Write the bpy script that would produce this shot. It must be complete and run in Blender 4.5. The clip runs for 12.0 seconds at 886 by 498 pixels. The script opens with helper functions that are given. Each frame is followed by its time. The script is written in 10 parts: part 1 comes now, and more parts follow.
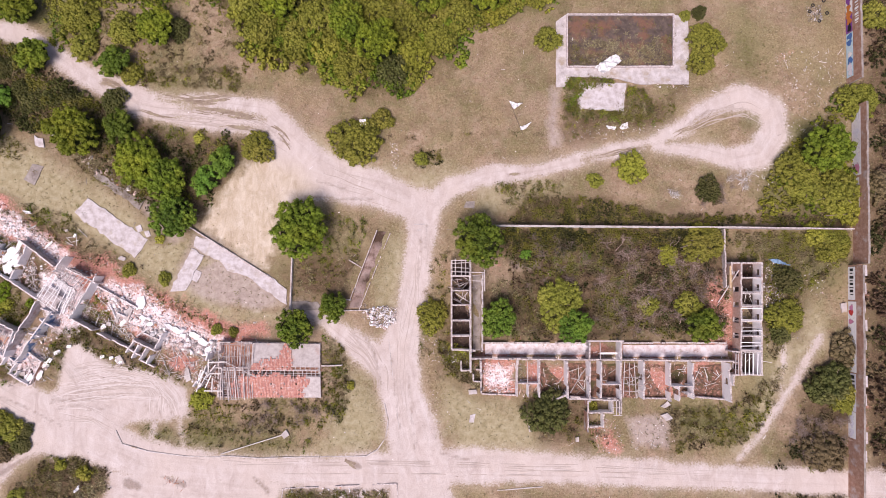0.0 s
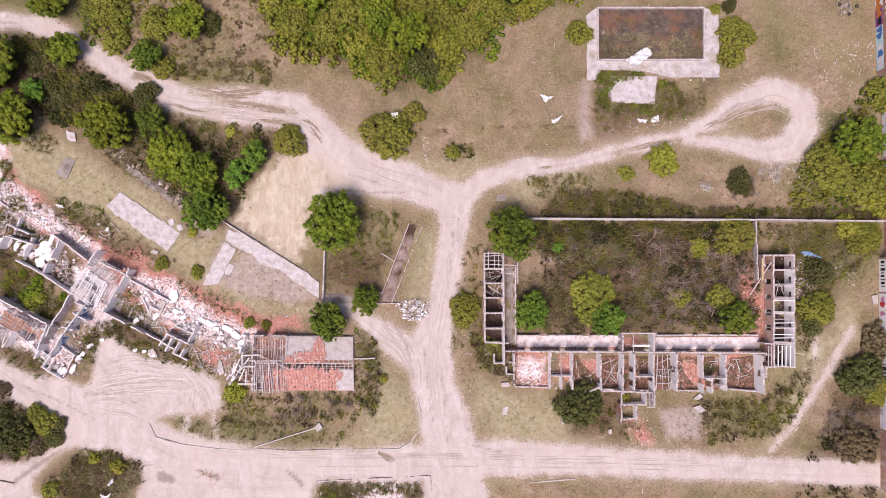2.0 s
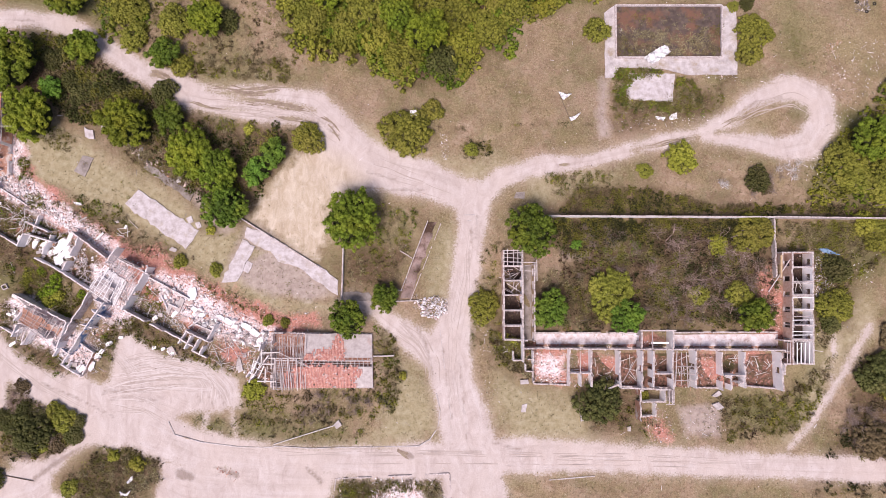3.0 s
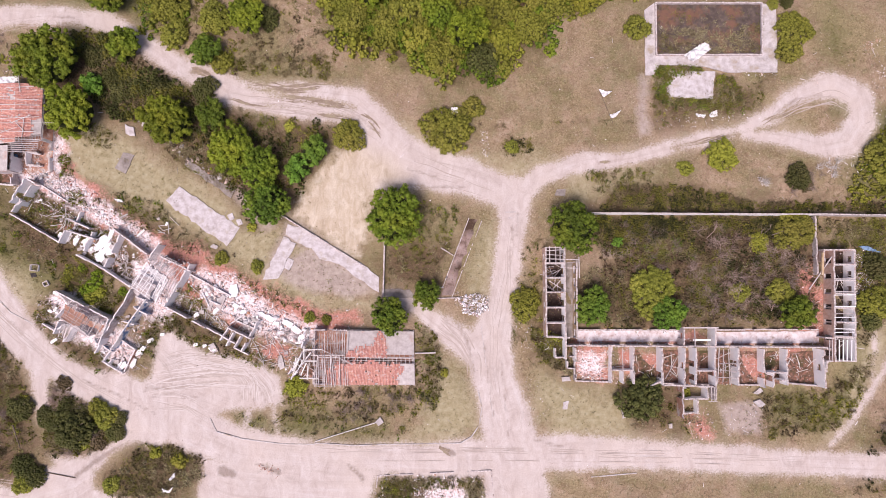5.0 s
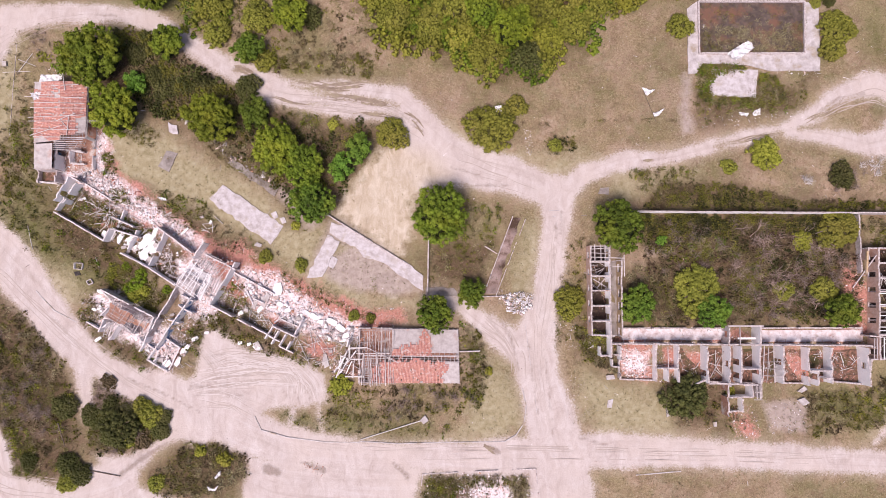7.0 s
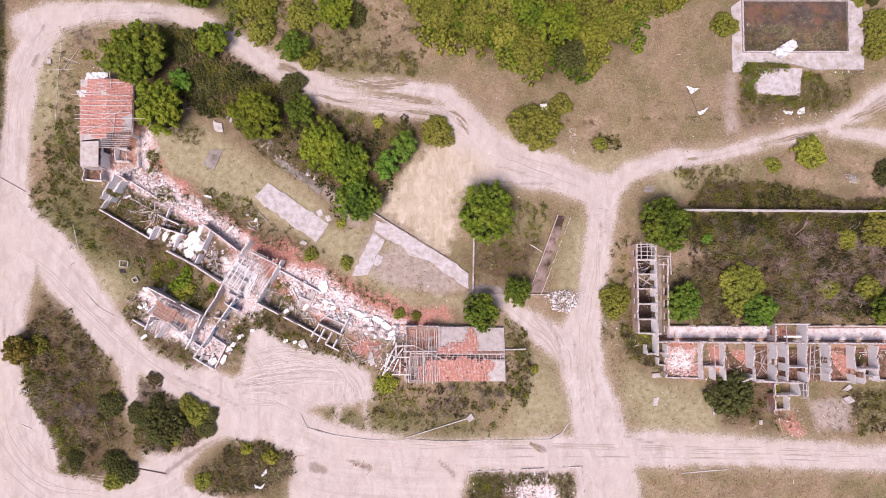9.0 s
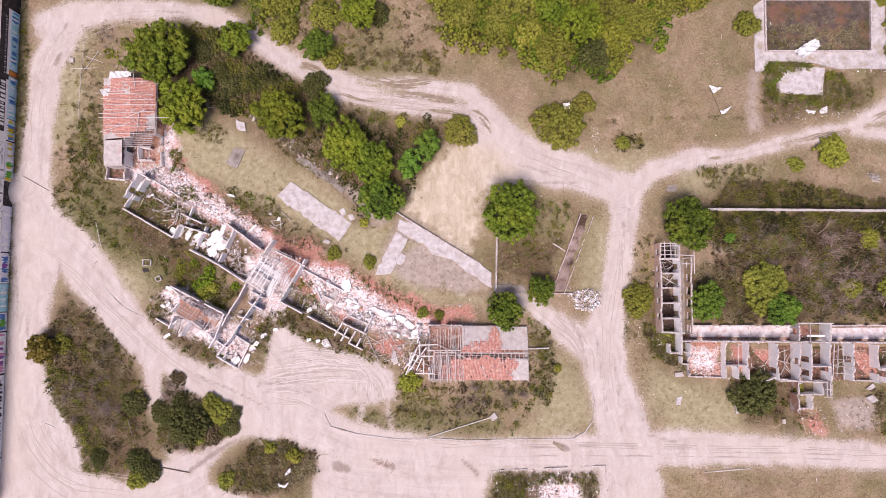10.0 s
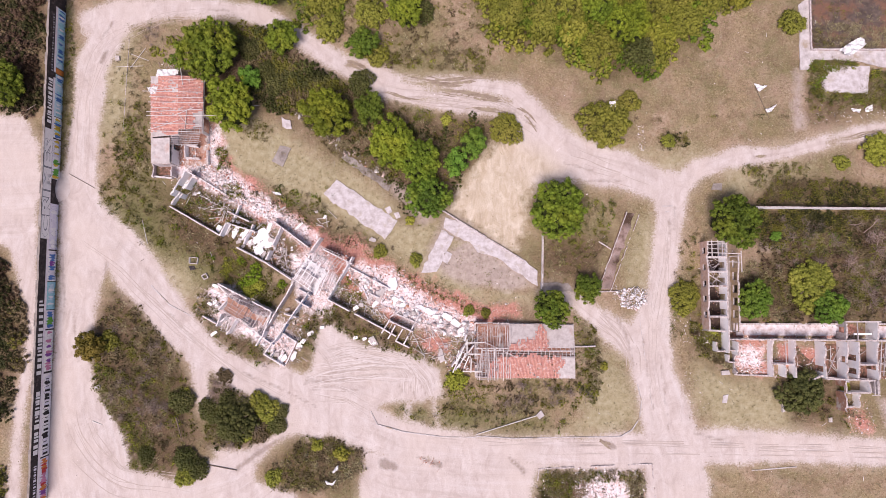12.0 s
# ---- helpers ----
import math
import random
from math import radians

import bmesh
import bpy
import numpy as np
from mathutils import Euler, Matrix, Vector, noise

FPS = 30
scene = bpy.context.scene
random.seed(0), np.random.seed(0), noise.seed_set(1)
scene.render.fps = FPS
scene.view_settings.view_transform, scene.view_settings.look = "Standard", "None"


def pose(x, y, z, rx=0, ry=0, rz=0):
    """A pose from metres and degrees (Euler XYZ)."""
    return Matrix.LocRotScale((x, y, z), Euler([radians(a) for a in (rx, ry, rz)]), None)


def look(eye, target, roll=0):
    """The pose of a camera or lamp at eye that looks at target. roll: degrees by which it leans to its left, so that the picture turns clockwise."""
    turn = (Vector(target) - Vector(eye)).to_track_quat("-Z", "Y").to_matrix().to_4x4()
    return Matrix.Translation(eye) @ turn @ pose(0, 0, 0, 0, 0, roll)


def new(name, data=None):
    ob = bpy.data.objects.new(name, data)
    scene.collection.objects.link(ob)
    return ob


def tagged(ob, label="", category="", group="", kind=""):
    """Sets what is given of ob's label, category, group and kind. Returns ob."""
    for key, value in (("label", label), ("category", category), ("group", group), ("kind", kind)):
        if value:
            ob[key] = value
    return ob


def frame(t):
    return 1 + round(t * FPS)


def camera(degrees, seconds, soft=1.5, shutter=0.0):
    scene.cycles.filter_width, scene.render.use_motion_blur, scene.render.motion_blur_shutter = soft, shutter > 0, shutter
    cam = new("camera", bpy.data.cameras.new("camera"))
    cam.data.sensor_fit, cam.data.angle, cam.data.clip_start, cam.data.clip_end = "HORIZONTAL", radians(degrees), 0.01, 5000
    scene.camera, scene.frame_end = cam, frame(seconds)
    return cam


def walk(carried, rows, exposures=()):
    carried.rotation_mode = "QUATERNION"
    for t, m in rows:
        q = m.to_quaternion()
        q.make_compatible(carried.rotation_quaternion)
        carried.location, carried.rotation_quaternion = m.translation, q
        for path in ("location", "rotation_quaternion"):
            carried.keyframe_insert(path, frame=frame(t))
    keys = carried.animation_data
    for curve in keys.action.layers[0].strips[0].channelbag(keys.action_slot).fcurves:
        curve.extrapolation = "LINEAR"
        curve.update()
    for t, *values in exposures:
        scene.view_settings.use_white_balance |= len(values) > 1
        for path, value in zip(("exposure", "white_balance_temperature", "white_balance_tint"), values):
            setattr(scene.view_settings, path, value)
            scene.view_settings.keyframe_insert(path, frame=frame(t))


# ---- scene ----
cam = camera(74.3, 12.0, soft=0.7)
METRES, EYE, TILT, LEAN, TURN = 42.7, 98.5, -86.3, 0.0, 0.0
ROWS = [
    (0.0, 0.0, 0.0, 0.0, -0.0, 0.0, -0.0),
    (0.5, -0.03, -0.001, -0.0069, -0.02, -0.0, 0.04),
    (1.0, -0.0618, -0.0021, -0.0136, -0.04, -0.0, 0.07),
    (1.5, -0.0947, -0.0028, -0.0205, -0.05, -0.01, 0.09),
    (2.0, -0.1295, -0.004, -0.0264, -0.07, -0.02, 0.11),
    (2.5, -0.1663, -0.0042, -0.0317, -0.09, -0.03, 0.12),
    (3.0, -0.205, -0.0045, -0.036, -0.12, -0.03, 0.14),
    (5.0, -0.3696, -0.005, -0.0469, -0.18, -0.03, 0.1),
    (5.5, -0.4133, -0.0049, -0.0476, -0.21, -0.04, 0.09),
    (6.0, -0.4571, -0.0047, -0.0487, -0.22, -0.05, 0.09),
    (6.5, -0.5011, -0.0047, -0.0499, -0.23, -0.07, 0.08),
    (7.0, -0.5458, -0.0045, -0.0503, -0.25, -0.1, 0.09),
    (9.0, -0.7265, -0.0046, -0.0577, -0.3, -0.1, 0.04),
    (9.5, -0.7712, -0.0043, -0.0595, -0.29, -0.1, 0.02),
    (10.0, -0.817, -0.0043, -0.0611, -0.3, -0.11, 0.01),
    (10.5, -0.8617, -0.0044, -0.0627, -0.28, -0.12, -0.0),
    (11.0, -0.9065, -0.0047, -0.0652, -0.27, -0.11, -0.02),
    (11.5, -0.9504, -0.005, -0.0675, -0.24, -0.1, -0.03),
    (12.0, -0.9958, -0.0052, -0.0693, -0.23, -0.1, -0.04),
]
walk(cam, [(t, pose(0, 0, EYE, TILT, LEAN, TURN) @ pose(METRES * x, METRES * y, METRES * z, 90 + pitch, roll, yaw)) for t, x, y, z, yaw, pitch, roll in ROWS],
     exposures=[(0.0, 0.49, 6520, 25), (12.0, 0.49, 6520, 25)])

# ---- daylight: a bright overcast sky with a soft, high sun ----
world = bpy.data.worlds.new("sky")
scene.world = world
world.use_nodes = True
wn = world.node_tree
sky = wn.nodes.new("ShaderNodeTexSky")
sky.sky_type = "NISHITA"
sky.sun_disc = False
sky.sun_elevation, sky.sun_rotation = radians(63), radians(207)
sky.air_density, sky.dust_density, sky.ozone_density = 1.0, 4.0, 1.0
wn.nodes["Background"].inputs["Strength"].default_value = 0.073
wn.links.new(sky.outputs["Color"], wn.nodes["Background"].inputs["Color"])
sun_data = bpy.data.lights.new("sun", "SUN")
sun_data.energy, sun_data.angle, sun_data.color = 2.32, radians(27), (1.0, 0.95, 0.88)
sun = new("sun", sun_data)
sun.matrix_world = look((-21, -41, 90), (0, 0, 0))


# ---- materials ----
def mat(name, rough=0.9, metal=0.0):
    m = bpy.data.materials.new(name)
    m.use_nodes = True
    b = m.node_tree.nodes["Principled BSDF"]
    b.inputs["Roughness"].default_value = rough
    b.inputs["Metallic"].default_value = metal
    b.inputs["Specular IOR Level"].default_value = 0.25
    return m, m.node_tree, b


def node(nt, kind, **values):
    n = nt.nodes.new(kind)
    for k, v in values.items():
        n.inputs[k.replace("_", " ")].default_value = v
    return n


def noise_tex(nt, scale, detail=4.0, rough=0.6, stretch=None, distort=0.0):
    co = nt.nodes.new("ShaderNodeNewGeometry").outputs["Position"]
    if stretch:
        mp = nt.nodes.new("ShaderNodeMapping")
        mp.inputs["Scale"].default_value = stretch
        nt.links.new(co, mp.inputs["Vector"])
        co = mp.outputs["Vector"]
    n = node(nt, "ShaderNodeTexNoise", Scale=scale, Detail=detail, Roughness=rough, Distortion=distort)
    nt.links.new(co, n.inputs["Vector"])
    return n.outputs["Fac"]


def ramp(nt, fac, stops):
    r = nt.nodes.new("ShaderNodeValToRGB")
    e = r.color_ramp.elements
    while len(e) < len(stops):
        e.new(0.5)
    for el, (pos, col) in zip(e, stops):
        el.position = pos
        el.color = (*col, 1) if len(col) == 3 else col
    nt.links.new(fac, r.inputs["Fac"])
    return r.outputs["Color"]


def blend(nt, fac, a, b, how="MIX"):
    m = nt.nodes.new("ShaderNodeMix")
    m.data_type, m.blend_type = "RGBA", how
    for sock, v in ((m.inputs[0], fac), (m.inputs[6], a), (m.inputs[7], b)):
        if isinstance(v, (float, int)):
            sock.default_value = v
        elif isinstance(v, tuple):
            sock.default_value = (*v, 1)
        else:
            nt.links.new(v, sock)
    return m.outputs[2]


def calc(nt, how, a, b=0.0, c=0.0):
    m = nt.nodes.new("ShaderNodeMath")
    m.operation = how
    for sock, v in zip(m.inputs, (a, b, c)):
        if isinstance(v, (float, int)):
            sock.default_value = v
        else:
            nt.links.new(v, sock)
    return m.outputs[0]


def rng(nt, v, lo, hi, a=0.0, b=1.0):
    m = nt.nodes.new("ShaderNodeMapRange")
    m.inputs["From Min"].default_value, m.inputs["From Max"].default_value = lo, hi
    m.inputs["To Min"].default_value, m.inputs["To Max"].default_value = a, b
    nt.links.new(v, m.inputs["Value"])
    return m.outputs["Result"]


def bump(nt, b, height, strength=0.4, dist=0.05):
    n = node(nt, "ShaderNodeBump", Strength=strength, Distance=dist)
    nt.links.new(height, n.inputs["Height"])
    nt.links.new(n.outputs["Normal"], b.inputs["Normal"])


def ground_material():
    m, nt, b = mat("ground_cover", 0.95)
    a1 = nt.nodes.new("ShaderNodeAttribute")
    a1.attribute_name = "cover_a"
    a2 = nt.nodes.new("ShaderNodeAttribute")
    a2.attribute_name = "cover_b"
    s1, s2 = nt.nodes.new("ShaderNodeSeparateColor"), nt.nodes.new("ShaderNodeSeparateColor")
    nt.links.new(a1.outputs["Color"], s1.inputs[0])
    nt.links.new(a2.outputs["Color"], s2.inputs[0])
    dirt, green, litter = s1.outputs
    red, sand, pale = s2.outputs
    rut, lawn = a2.outputs["Alpha"], a1.outputs["Alpha"]
    fine = noise_tex(nt, 3.2, 5, 0.72)
    mid = noise_tex(nt, 0.55, 5, 0.65)
    big = noise_tex(nt, 0.09, 4, 0.6)
    grit = noise_tex(nt, 9.0, 3, 0.7)
    streak = noise_tex(nt, 0.6, 5, 0.7, (1.0, 0.55, 1.0), 0.8)
    # dry grass and bare patches
    soft_n = noise_tex(nt, 1.1, 5, 0.6)
    patchy = noise_tex(nt, 0.16, 6, 0.62, None, 0.6)
    straw = ramp(nt, fine, [(0.25, (0.146, 0.098, 0.052)), (0.42, (0.258, 0.191, 0.108)), (0.6, (0.344, 0.265, 0.164)), (0.78, (0.439, 0.353, 0.239))])
    bare = ramp(nt, soft_n, [(0.3, (0.258, 0.170, 0.113)), (0.5, (0.378, 0.274, 0.193)), (0.7, (0.482, 0.378, 0.290))])
    olive = ramp(nt, fine, [(0.25, (0.060, 0.060, 0.018)), (0.5, (0.155, 0.145, 0.059)), (0.75, (0.258, 0.234, 0.118))])
    base = blend(nt, rng(nt, patchy, 0.44, 0.6, 0, 0.85), straw, bare)
    base = blend(nt, rng(nt, calc(nt, "ADD", big, calc(nt, "MULTIPLY", mid, 0.6)), 0.72, 0.94, 0, 0.7), base, olive)
    brownish = ramp(nt, fine, [(0.3, (0.129, 0.081, 0.050)), (0.6, (0.249, 0.170, 0.111)), (0.8, (0.335, 0.251, 0.174))])
    base = blend(nt, rng(nt, noise_tex(nt, 0.35, 7, 0.74), 0.47, 0.66, 0, 0.8), base, brownish)

    mottle = noise_tex(nt, 1.5, 6, 0.78)
    base = blend(nt, rng(nt, mottle, 0.52, 0.64, 0, 0.6), base, (0.172, 0.119, 0.071))
    base = blend(nt, rng(nt, mottle, 0.42, 0.32, 0, 0.5), base, (0.430, 0.361, 0.252))

    wide = noise_tex(nt, 0.055, 4, 0.6, None, 0.5)
    base = blend(nt, rng(nt, wide, 0.52, 0.64, 0, 0.4), base, ramp(nt, fine, [(0.3, (0.2, 0.175, 0.08)), (0.7, (0.36, 0.32, 0.17))]))
    base = blend(nt, rng(nt, wide, 0.46, 0.34, 0, 0.45), base, ramp(nt, fine, [(0.3, (0.27, 0.18, 0.13)), (0.7, (0.46, 0.345, 0.27))]))
    flecks = noise_tex(nt, 5.5, 2, 0.5)
    base = blend(nt, rng(nt, flecks, 0.63, 0.7, 0, 0.6), base, (0.095, 0.068, 0.035))
    base = blend(nt, rng(nt, flecks, 0.34, 0.27, 0, 0.6), base, (0.53, 0.455, 0.36))
    specks = noise_tex(nt, 2.4, 3, 0.55)
    base = blend(nt, rng(nt, specks, 0.62, 0.7, 0, 0.65), base, (0.103, 0.076, 0.038))
    base = blend(nt, rng(nt, specks, 0.33, 0.27, 0, 0.6), base, (0.499, 0.425, 0.336))

    rag = calc(nt, "ADD", calc(nt, "MULTIPLY", noise_tex(nt, 0.22, 6, 0.68), 0.65), calc(nt, "MULTIPLY", fine, 0.35))

    def mask(v, n, k, lo=0.4, hi=0.6):
        m = rng(nt, calc(nt, "ADD", v, calc(nt, "MULTIPLY", calc(nt, "SUBTRACT", n, 0.5), k)), lo, hi)
        return calc(nt, "MULTIPLY", m, rng(nt, v, 0.0, 0.2))
    base = blend(nt, mask(green, rag, 3.2, 0.35, 1.05), base, olive)
    pale_grass = ramp(nt, soft_n, [(0.3, (0.280, 0.234, 0.130)), (0.5, (0.378, 0.325, 0.203)), (0.7, (0.447, 0.393, 0.273))])
    base = blend(nt, calc(nt, "MULTIPLY", mask(lawn, rag, 2.4, 0.2, 0.8), 0.9), base, pale_grass)
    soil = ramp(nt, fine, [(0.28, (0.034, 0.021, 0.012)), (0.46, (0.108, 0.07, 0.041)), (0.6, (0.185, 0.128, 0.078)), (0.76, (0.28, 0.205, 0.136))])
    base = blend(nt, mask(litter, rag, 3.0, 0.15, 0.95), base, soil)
    brick = ramp(nt, fine, [(0.25, (0.2, 0.085, 0.06)), (0.5, (0.5, 0.225, 0.175)), (0.7, (0.59, 0.345, 0.3)), (0.82, (0.62, 0.52, 0.48))])
    base = blend(nt, mask(red, rag, 3.4, 0.5, 0.9), base, brick)
    drift = noise_tex(nt, 0.9, 5, 0.7, (1.0, 0.3, 1.0), 1.2)
    sandc = ramp(nt, streak, [(0.28, (0.41, 0.325, 0.235)), (0.46, (0.53, 0.44, 0.335)), (0.62, (0.62, 0.54, 0.44)), (0.78, (0.68, 0.61, 0.54))])
    sandc = blend(nt, rng(nt, drift, 0.54, 0.68, 0, 0.6), sandc, (0.43, 0.35, 0.265))
    sandc = blend(nt, rng(nt, drift, 0.44, 0.32, 0, 0.6), sandc, (0.68, 0.61, 0.53))
    base = blend(nt, mask(sand, mid, 1.4, 0.3, 0.75), base, sandc)
    # compacted pale track
    tone = ramp(nt, streak, [(0.25, (0.42, 0.345, 0.315)), (0.42, (0.52, 0.44, 0.41)), (0.58, (0.585, 0.515, 0.49)), (0.8, (0.67, 0.61, 0.595))])
    tone = blend(nt, rng(nt, soft_n, 0.56, 0.72, 0, 0.35), tone, (0.44, 0.355, 0.305))
    a3 = nt.nodes.new("ShaderNodeAttribute")
    a3.attribute_name = "cover_c"
    along = nt.nodes.new("ShaderNodeMapping")
    along.inputs["Scale"].default_value = (1.0, 0.05, 0.0)
    nt.links.new(a3.outputs["Vector"], along.inputs["Vector"])
    apart = nt.nodes.new("ShaderNodeSeparateXYZ")
    nt.links.new(a3.outputs["Vector"], apart.inputs[0])
    worn_tone = ramp(nt, soft_n, [(0.3, (0.33, 0.265, 0.235)), (0.5, (0.42, 0.345, 0.31)), (0.7, (0.5, 0.42, 0.375))])
    base = blend(nt, calc(nt, "MULTIPLY", mask(apart.outputs["Z"], rag, 1.6, 0.3, 0.75), 0.85), base, worn_tone)
    wheel = node(nt, "ShaderNodeTexNoise", Scale=1.1, Detail=5.0, Roughness=0.7, Distortion=0.5)
    nt.links.new(along.outputs["Vector"], wheel.inputs["Vector"])
    keep = a3.outputs["Alpha"]
    tone = blend(nt, calc(nt, "MULTIPLY", keep, rng(nt, wheel.outputs["Fac"], 0.47, 0.34, 0, 0.4)), tone, (0.41, 0.335, 0.295))
    tone = blend(nt, calc(nt, "MULTIPLY", keep, rng(nt, wheel.outputs["Fac"], 0.54, 0.7, 0, 0.5)), tone, (0.64, 0.595, 0.59))
    tone = blend(nt, rng(nt, big, 0.46, 0.64, 0, 0.6), tone, (0.585, 0.5, 0.455))
    tone = blend(nt, rng(nt, grit, 0.64, 0.78, 0, 0.35), tone, (0.3, 0.24, 0.21))
    tone = blend(nt, calc(nt, "MULTIPLY", mask(rut, soft_n, 0.8, 0.35, 0.75), 0.75), tone, ramp(nt, fine, [(0.3, (0.2, 0.15, 0.12)), (0.7, (0.34, 0.27, 0.235))]))
    tone = blend(nt, calc(nt, "MULTIPLY", rng(nt, sand, 0.1, 0.9), 0.85), tone, sandc)
    edge = calc(nt, "ADD", calc(nt, "MULTIPLY", patchy, 0.5), calc(nt, "MULTIPLY", fine, 0.5))
    dusty = ramp(nt, soft_n, [(0.3, (0.43, 0.345, 0.26)), (0.55, (0.53, 0.44, 0.355)), (0.75, (0.6, 0.52, 0.45))])
    base = blend(nt, calc(nt, "MULTIPLY", rng(nt, calc(nt, "ADD", dirt, calc(nt, "MULTIPLY", calc(nt, "SUBTRACT", rag, 0.5), 1.1)), 0.16, 0.5), 0.36), base, dusty)
    base = blend(nt, mask(dirt, edge, 1.15, 0.4, 0.58), base, tone)
    dust_n = calc(nt, "ADD", calc(nt, "MULTIPLY", noise_tex(nt, 0.8, 6, 0.75), 0.6), calc(nt, "MULTIPLY", noise_tex(nt, 6.0, 3, 0.7), 0.4))
    plast = ramp(nt, dust_n, [(0.33, (0.44, 0.24, 0.2)), (0.43, (0.65, 0.47, 0.45)), (0.51, (0.8, 0.7, 0.715)), (0.6, (0.88, 0.84, 0.86))])
    base = blend(nt, mask(pale, calc(nt, "ADD", calc(nt, "MULTIPLY", dust_n, 0.6), calc(nt, "MULTIPLY", mid, 0.4)), 3.0, 0.1, 0.6), base, plast)
    nt.links.new(base, b.inputs["Base Color"])
    bump(nt, b, calc(nt, "ADD", fine, calc(nt, "MULTIPLY", grit, 0.5)), 0.45, 0.14)
    return m


def speckled(name, stops, scale=2.0, rough=0.9, stains=None, bump_by=0.3, stretch=None, per_object=0.0, per_island=0.0):
    """A surface of several tones at two scales, with shaped stains."""
    m, nt, b = mat(name, rough)
    fine = noise_tex(nt, scale, 5, 0.7, stretch)
    col = ramp(nt, fine, stops)
    if stains:
        tint, lo, hi, sc = stains
        col = blend(nt, rng(nt, noise_tex(nt, sc, 5, 0.65), lo, hi), col, tint)
    if per_object or per_island:
        if per_object:
            r = nt.nodes.new("ShaderNodeObjectInfo").outputs["Random"]
        else:
            r = nt.nodes.new("ShaderNodeNewGeometry").outputs["Random Per Island"]
        k = per_object or per_island
        hsv = nt.nodes.new("ShaderNodeHueSaturation")
        nt.links.new(rng(nt, r, 0, 1, 1 - k, 1 + k), hsv.inputs["Value"])
        nt.links.new(rng(nt, r, 0, 1, 0.5 - k * 0.06, 0.5 + k * 0.06), hsv.inputs["Hue"])
        nt.links.new(col, hsv.inputs["Color"])
        col = hsv.outputs["Color"]
    nt.links.new(col, b.inputs["Base Color"])
    if bump_by:
        bump(nt, b, fine, bump_by, 0.05)
    return m


def leaf_material(name, dark, light, old):
    m, nt, b = mat(name, 0.6)
    r = nt.nodes.new("ShaderNodeNewGeometry").outputs["Random Per Island"]
    col = ramp(nt, r, [(0.0, tuple(0.45 * a + 0.55 * c for a, c in zip(dark, light))), (0.45, light), (0.85, light), (1.0, tuple(0.55 * a + 0.45 * c for a, c in zip(light, old)))])
    col = blend(nt, rng(nt, noise_tex(nt, 0.33, 4, 0.6), 0.42, 0.66, 0, 0.55), col, dark)
    col = blend(nt, rng(nt, noise_tex(nt, 0.21, 3, 0.5), 0.5, 0.72, 0, 0.6), col, old)
    col = blend(nt, rng(nt, noise_tex(nt, 5.0, 3, 0.7), 0.52, 0.7, 0, 0.5), col, dark)
    ob = nt.nodes.new("ShaderNodeObjectInfo").outputs["Random"]
    hsv = nt.nodes.new("ShaderNodeHueSaturation")
    nt.links.new(rng(nt, ob, 0, 1, 0.49, 0.51), hsv.inputs["Hue"])
    nt.links.new(rng(nt, ob, 0, 1, 0.85, 1.12), hsv.inputs["Value"])
    nt.links.new(col, hsv.inputs["Color"])
    nt.links.new(hsv.outputs["Color"], b.inputs["Base Color"])
    bump(nt, b, noise_tex(nt, 4.5, 4, 0.75), 0.7, 0.25)
    thin = nt.nodes.new("ShaderNodeBsdfTranslucent")
    nt.links.new(hsv.outputs["Color"], thin.inputs["Color"])
    both = nt.nodes.new("ShaderNodeMixShader")
    both.inputs[0].default_value = 0.1
    nt.links.new(b.outputs[0], both.inputs[1])
    nt.links.new(thin.outputs[0], both.inputs[2])
    nt.links.new(both.outputs[0], nt.nodes["Material Output"].inputs["Surface"])
    return m


GROUND = ground_material()
PLASTER = speckled("worn_plaster", [(0.24, (0.54, 0.48, 0.46)), (0.33, (0.8, 0.76, 0.77)), (0.44, (0.9, 0.885, 0.9))], 2.4, 0.9,
                   ((0.46, 0.38, 0.34), 0.66, 0.8, 0.8), 0.3)
PLASTER_GREY = speckled("weathered_render", [(0.25, (0.26, 0.22, 0.205)), (0.5, (0.52, 0.46, 0.46)), (0.75, (0.72, 0.67, 0.69))], 1.6, 0.95,
                        ((0.33, 0.17, 0.12), 0.58, 0.72, 0.6), 0.4)
RAW_TOP = speckled("broken_wall_core", [(0.28, (0.2, 0.15, 0.135)), (0.42, (0.4, 0.335, 0.32)), (0.58, (0.62, 0.565, 0.56))], 3.4, 0.95, ((0.32, 0.22, 0.19), 0.57, 0.7, 0.9), 0.5)
RAW_PALE = speckled("broken_white_wall_core", [(0.28, (0.28, 0.22, 0.2)), (0.4, (0.54, 0.47, 0.46)), (0.56, (0.77, 0.73, 0.74))], 3.4, 0.95, ((0.36, 0.24, 0.2), 0.57, 0.7, 0.9), 0.5)
PLASTER_BLUE = speckled("blue_daubed_plaster", [(0.28, (0.4, 0.37, 0.37)), (0.42, (0.64, 0.62, 0.62)), (0.6, (0.8, 0.79, 0.8))], 2.4, 0.9, ((0.13, 0.22, 0.4), 0.47, 0.58, 0.7), 0.3)
BRICKWORK = speckled("old_brickwork", [(0.25, (0.22, 0.1, 0.07)), (0.5, (0.4, 0.21, 0.15)), (0.75, (0.52, 0.36, 0.29))], 2.5, 0.95,
                     ((0.55, 0.49, 0.46), 0.52, 0.64, 0.6), 0.4)
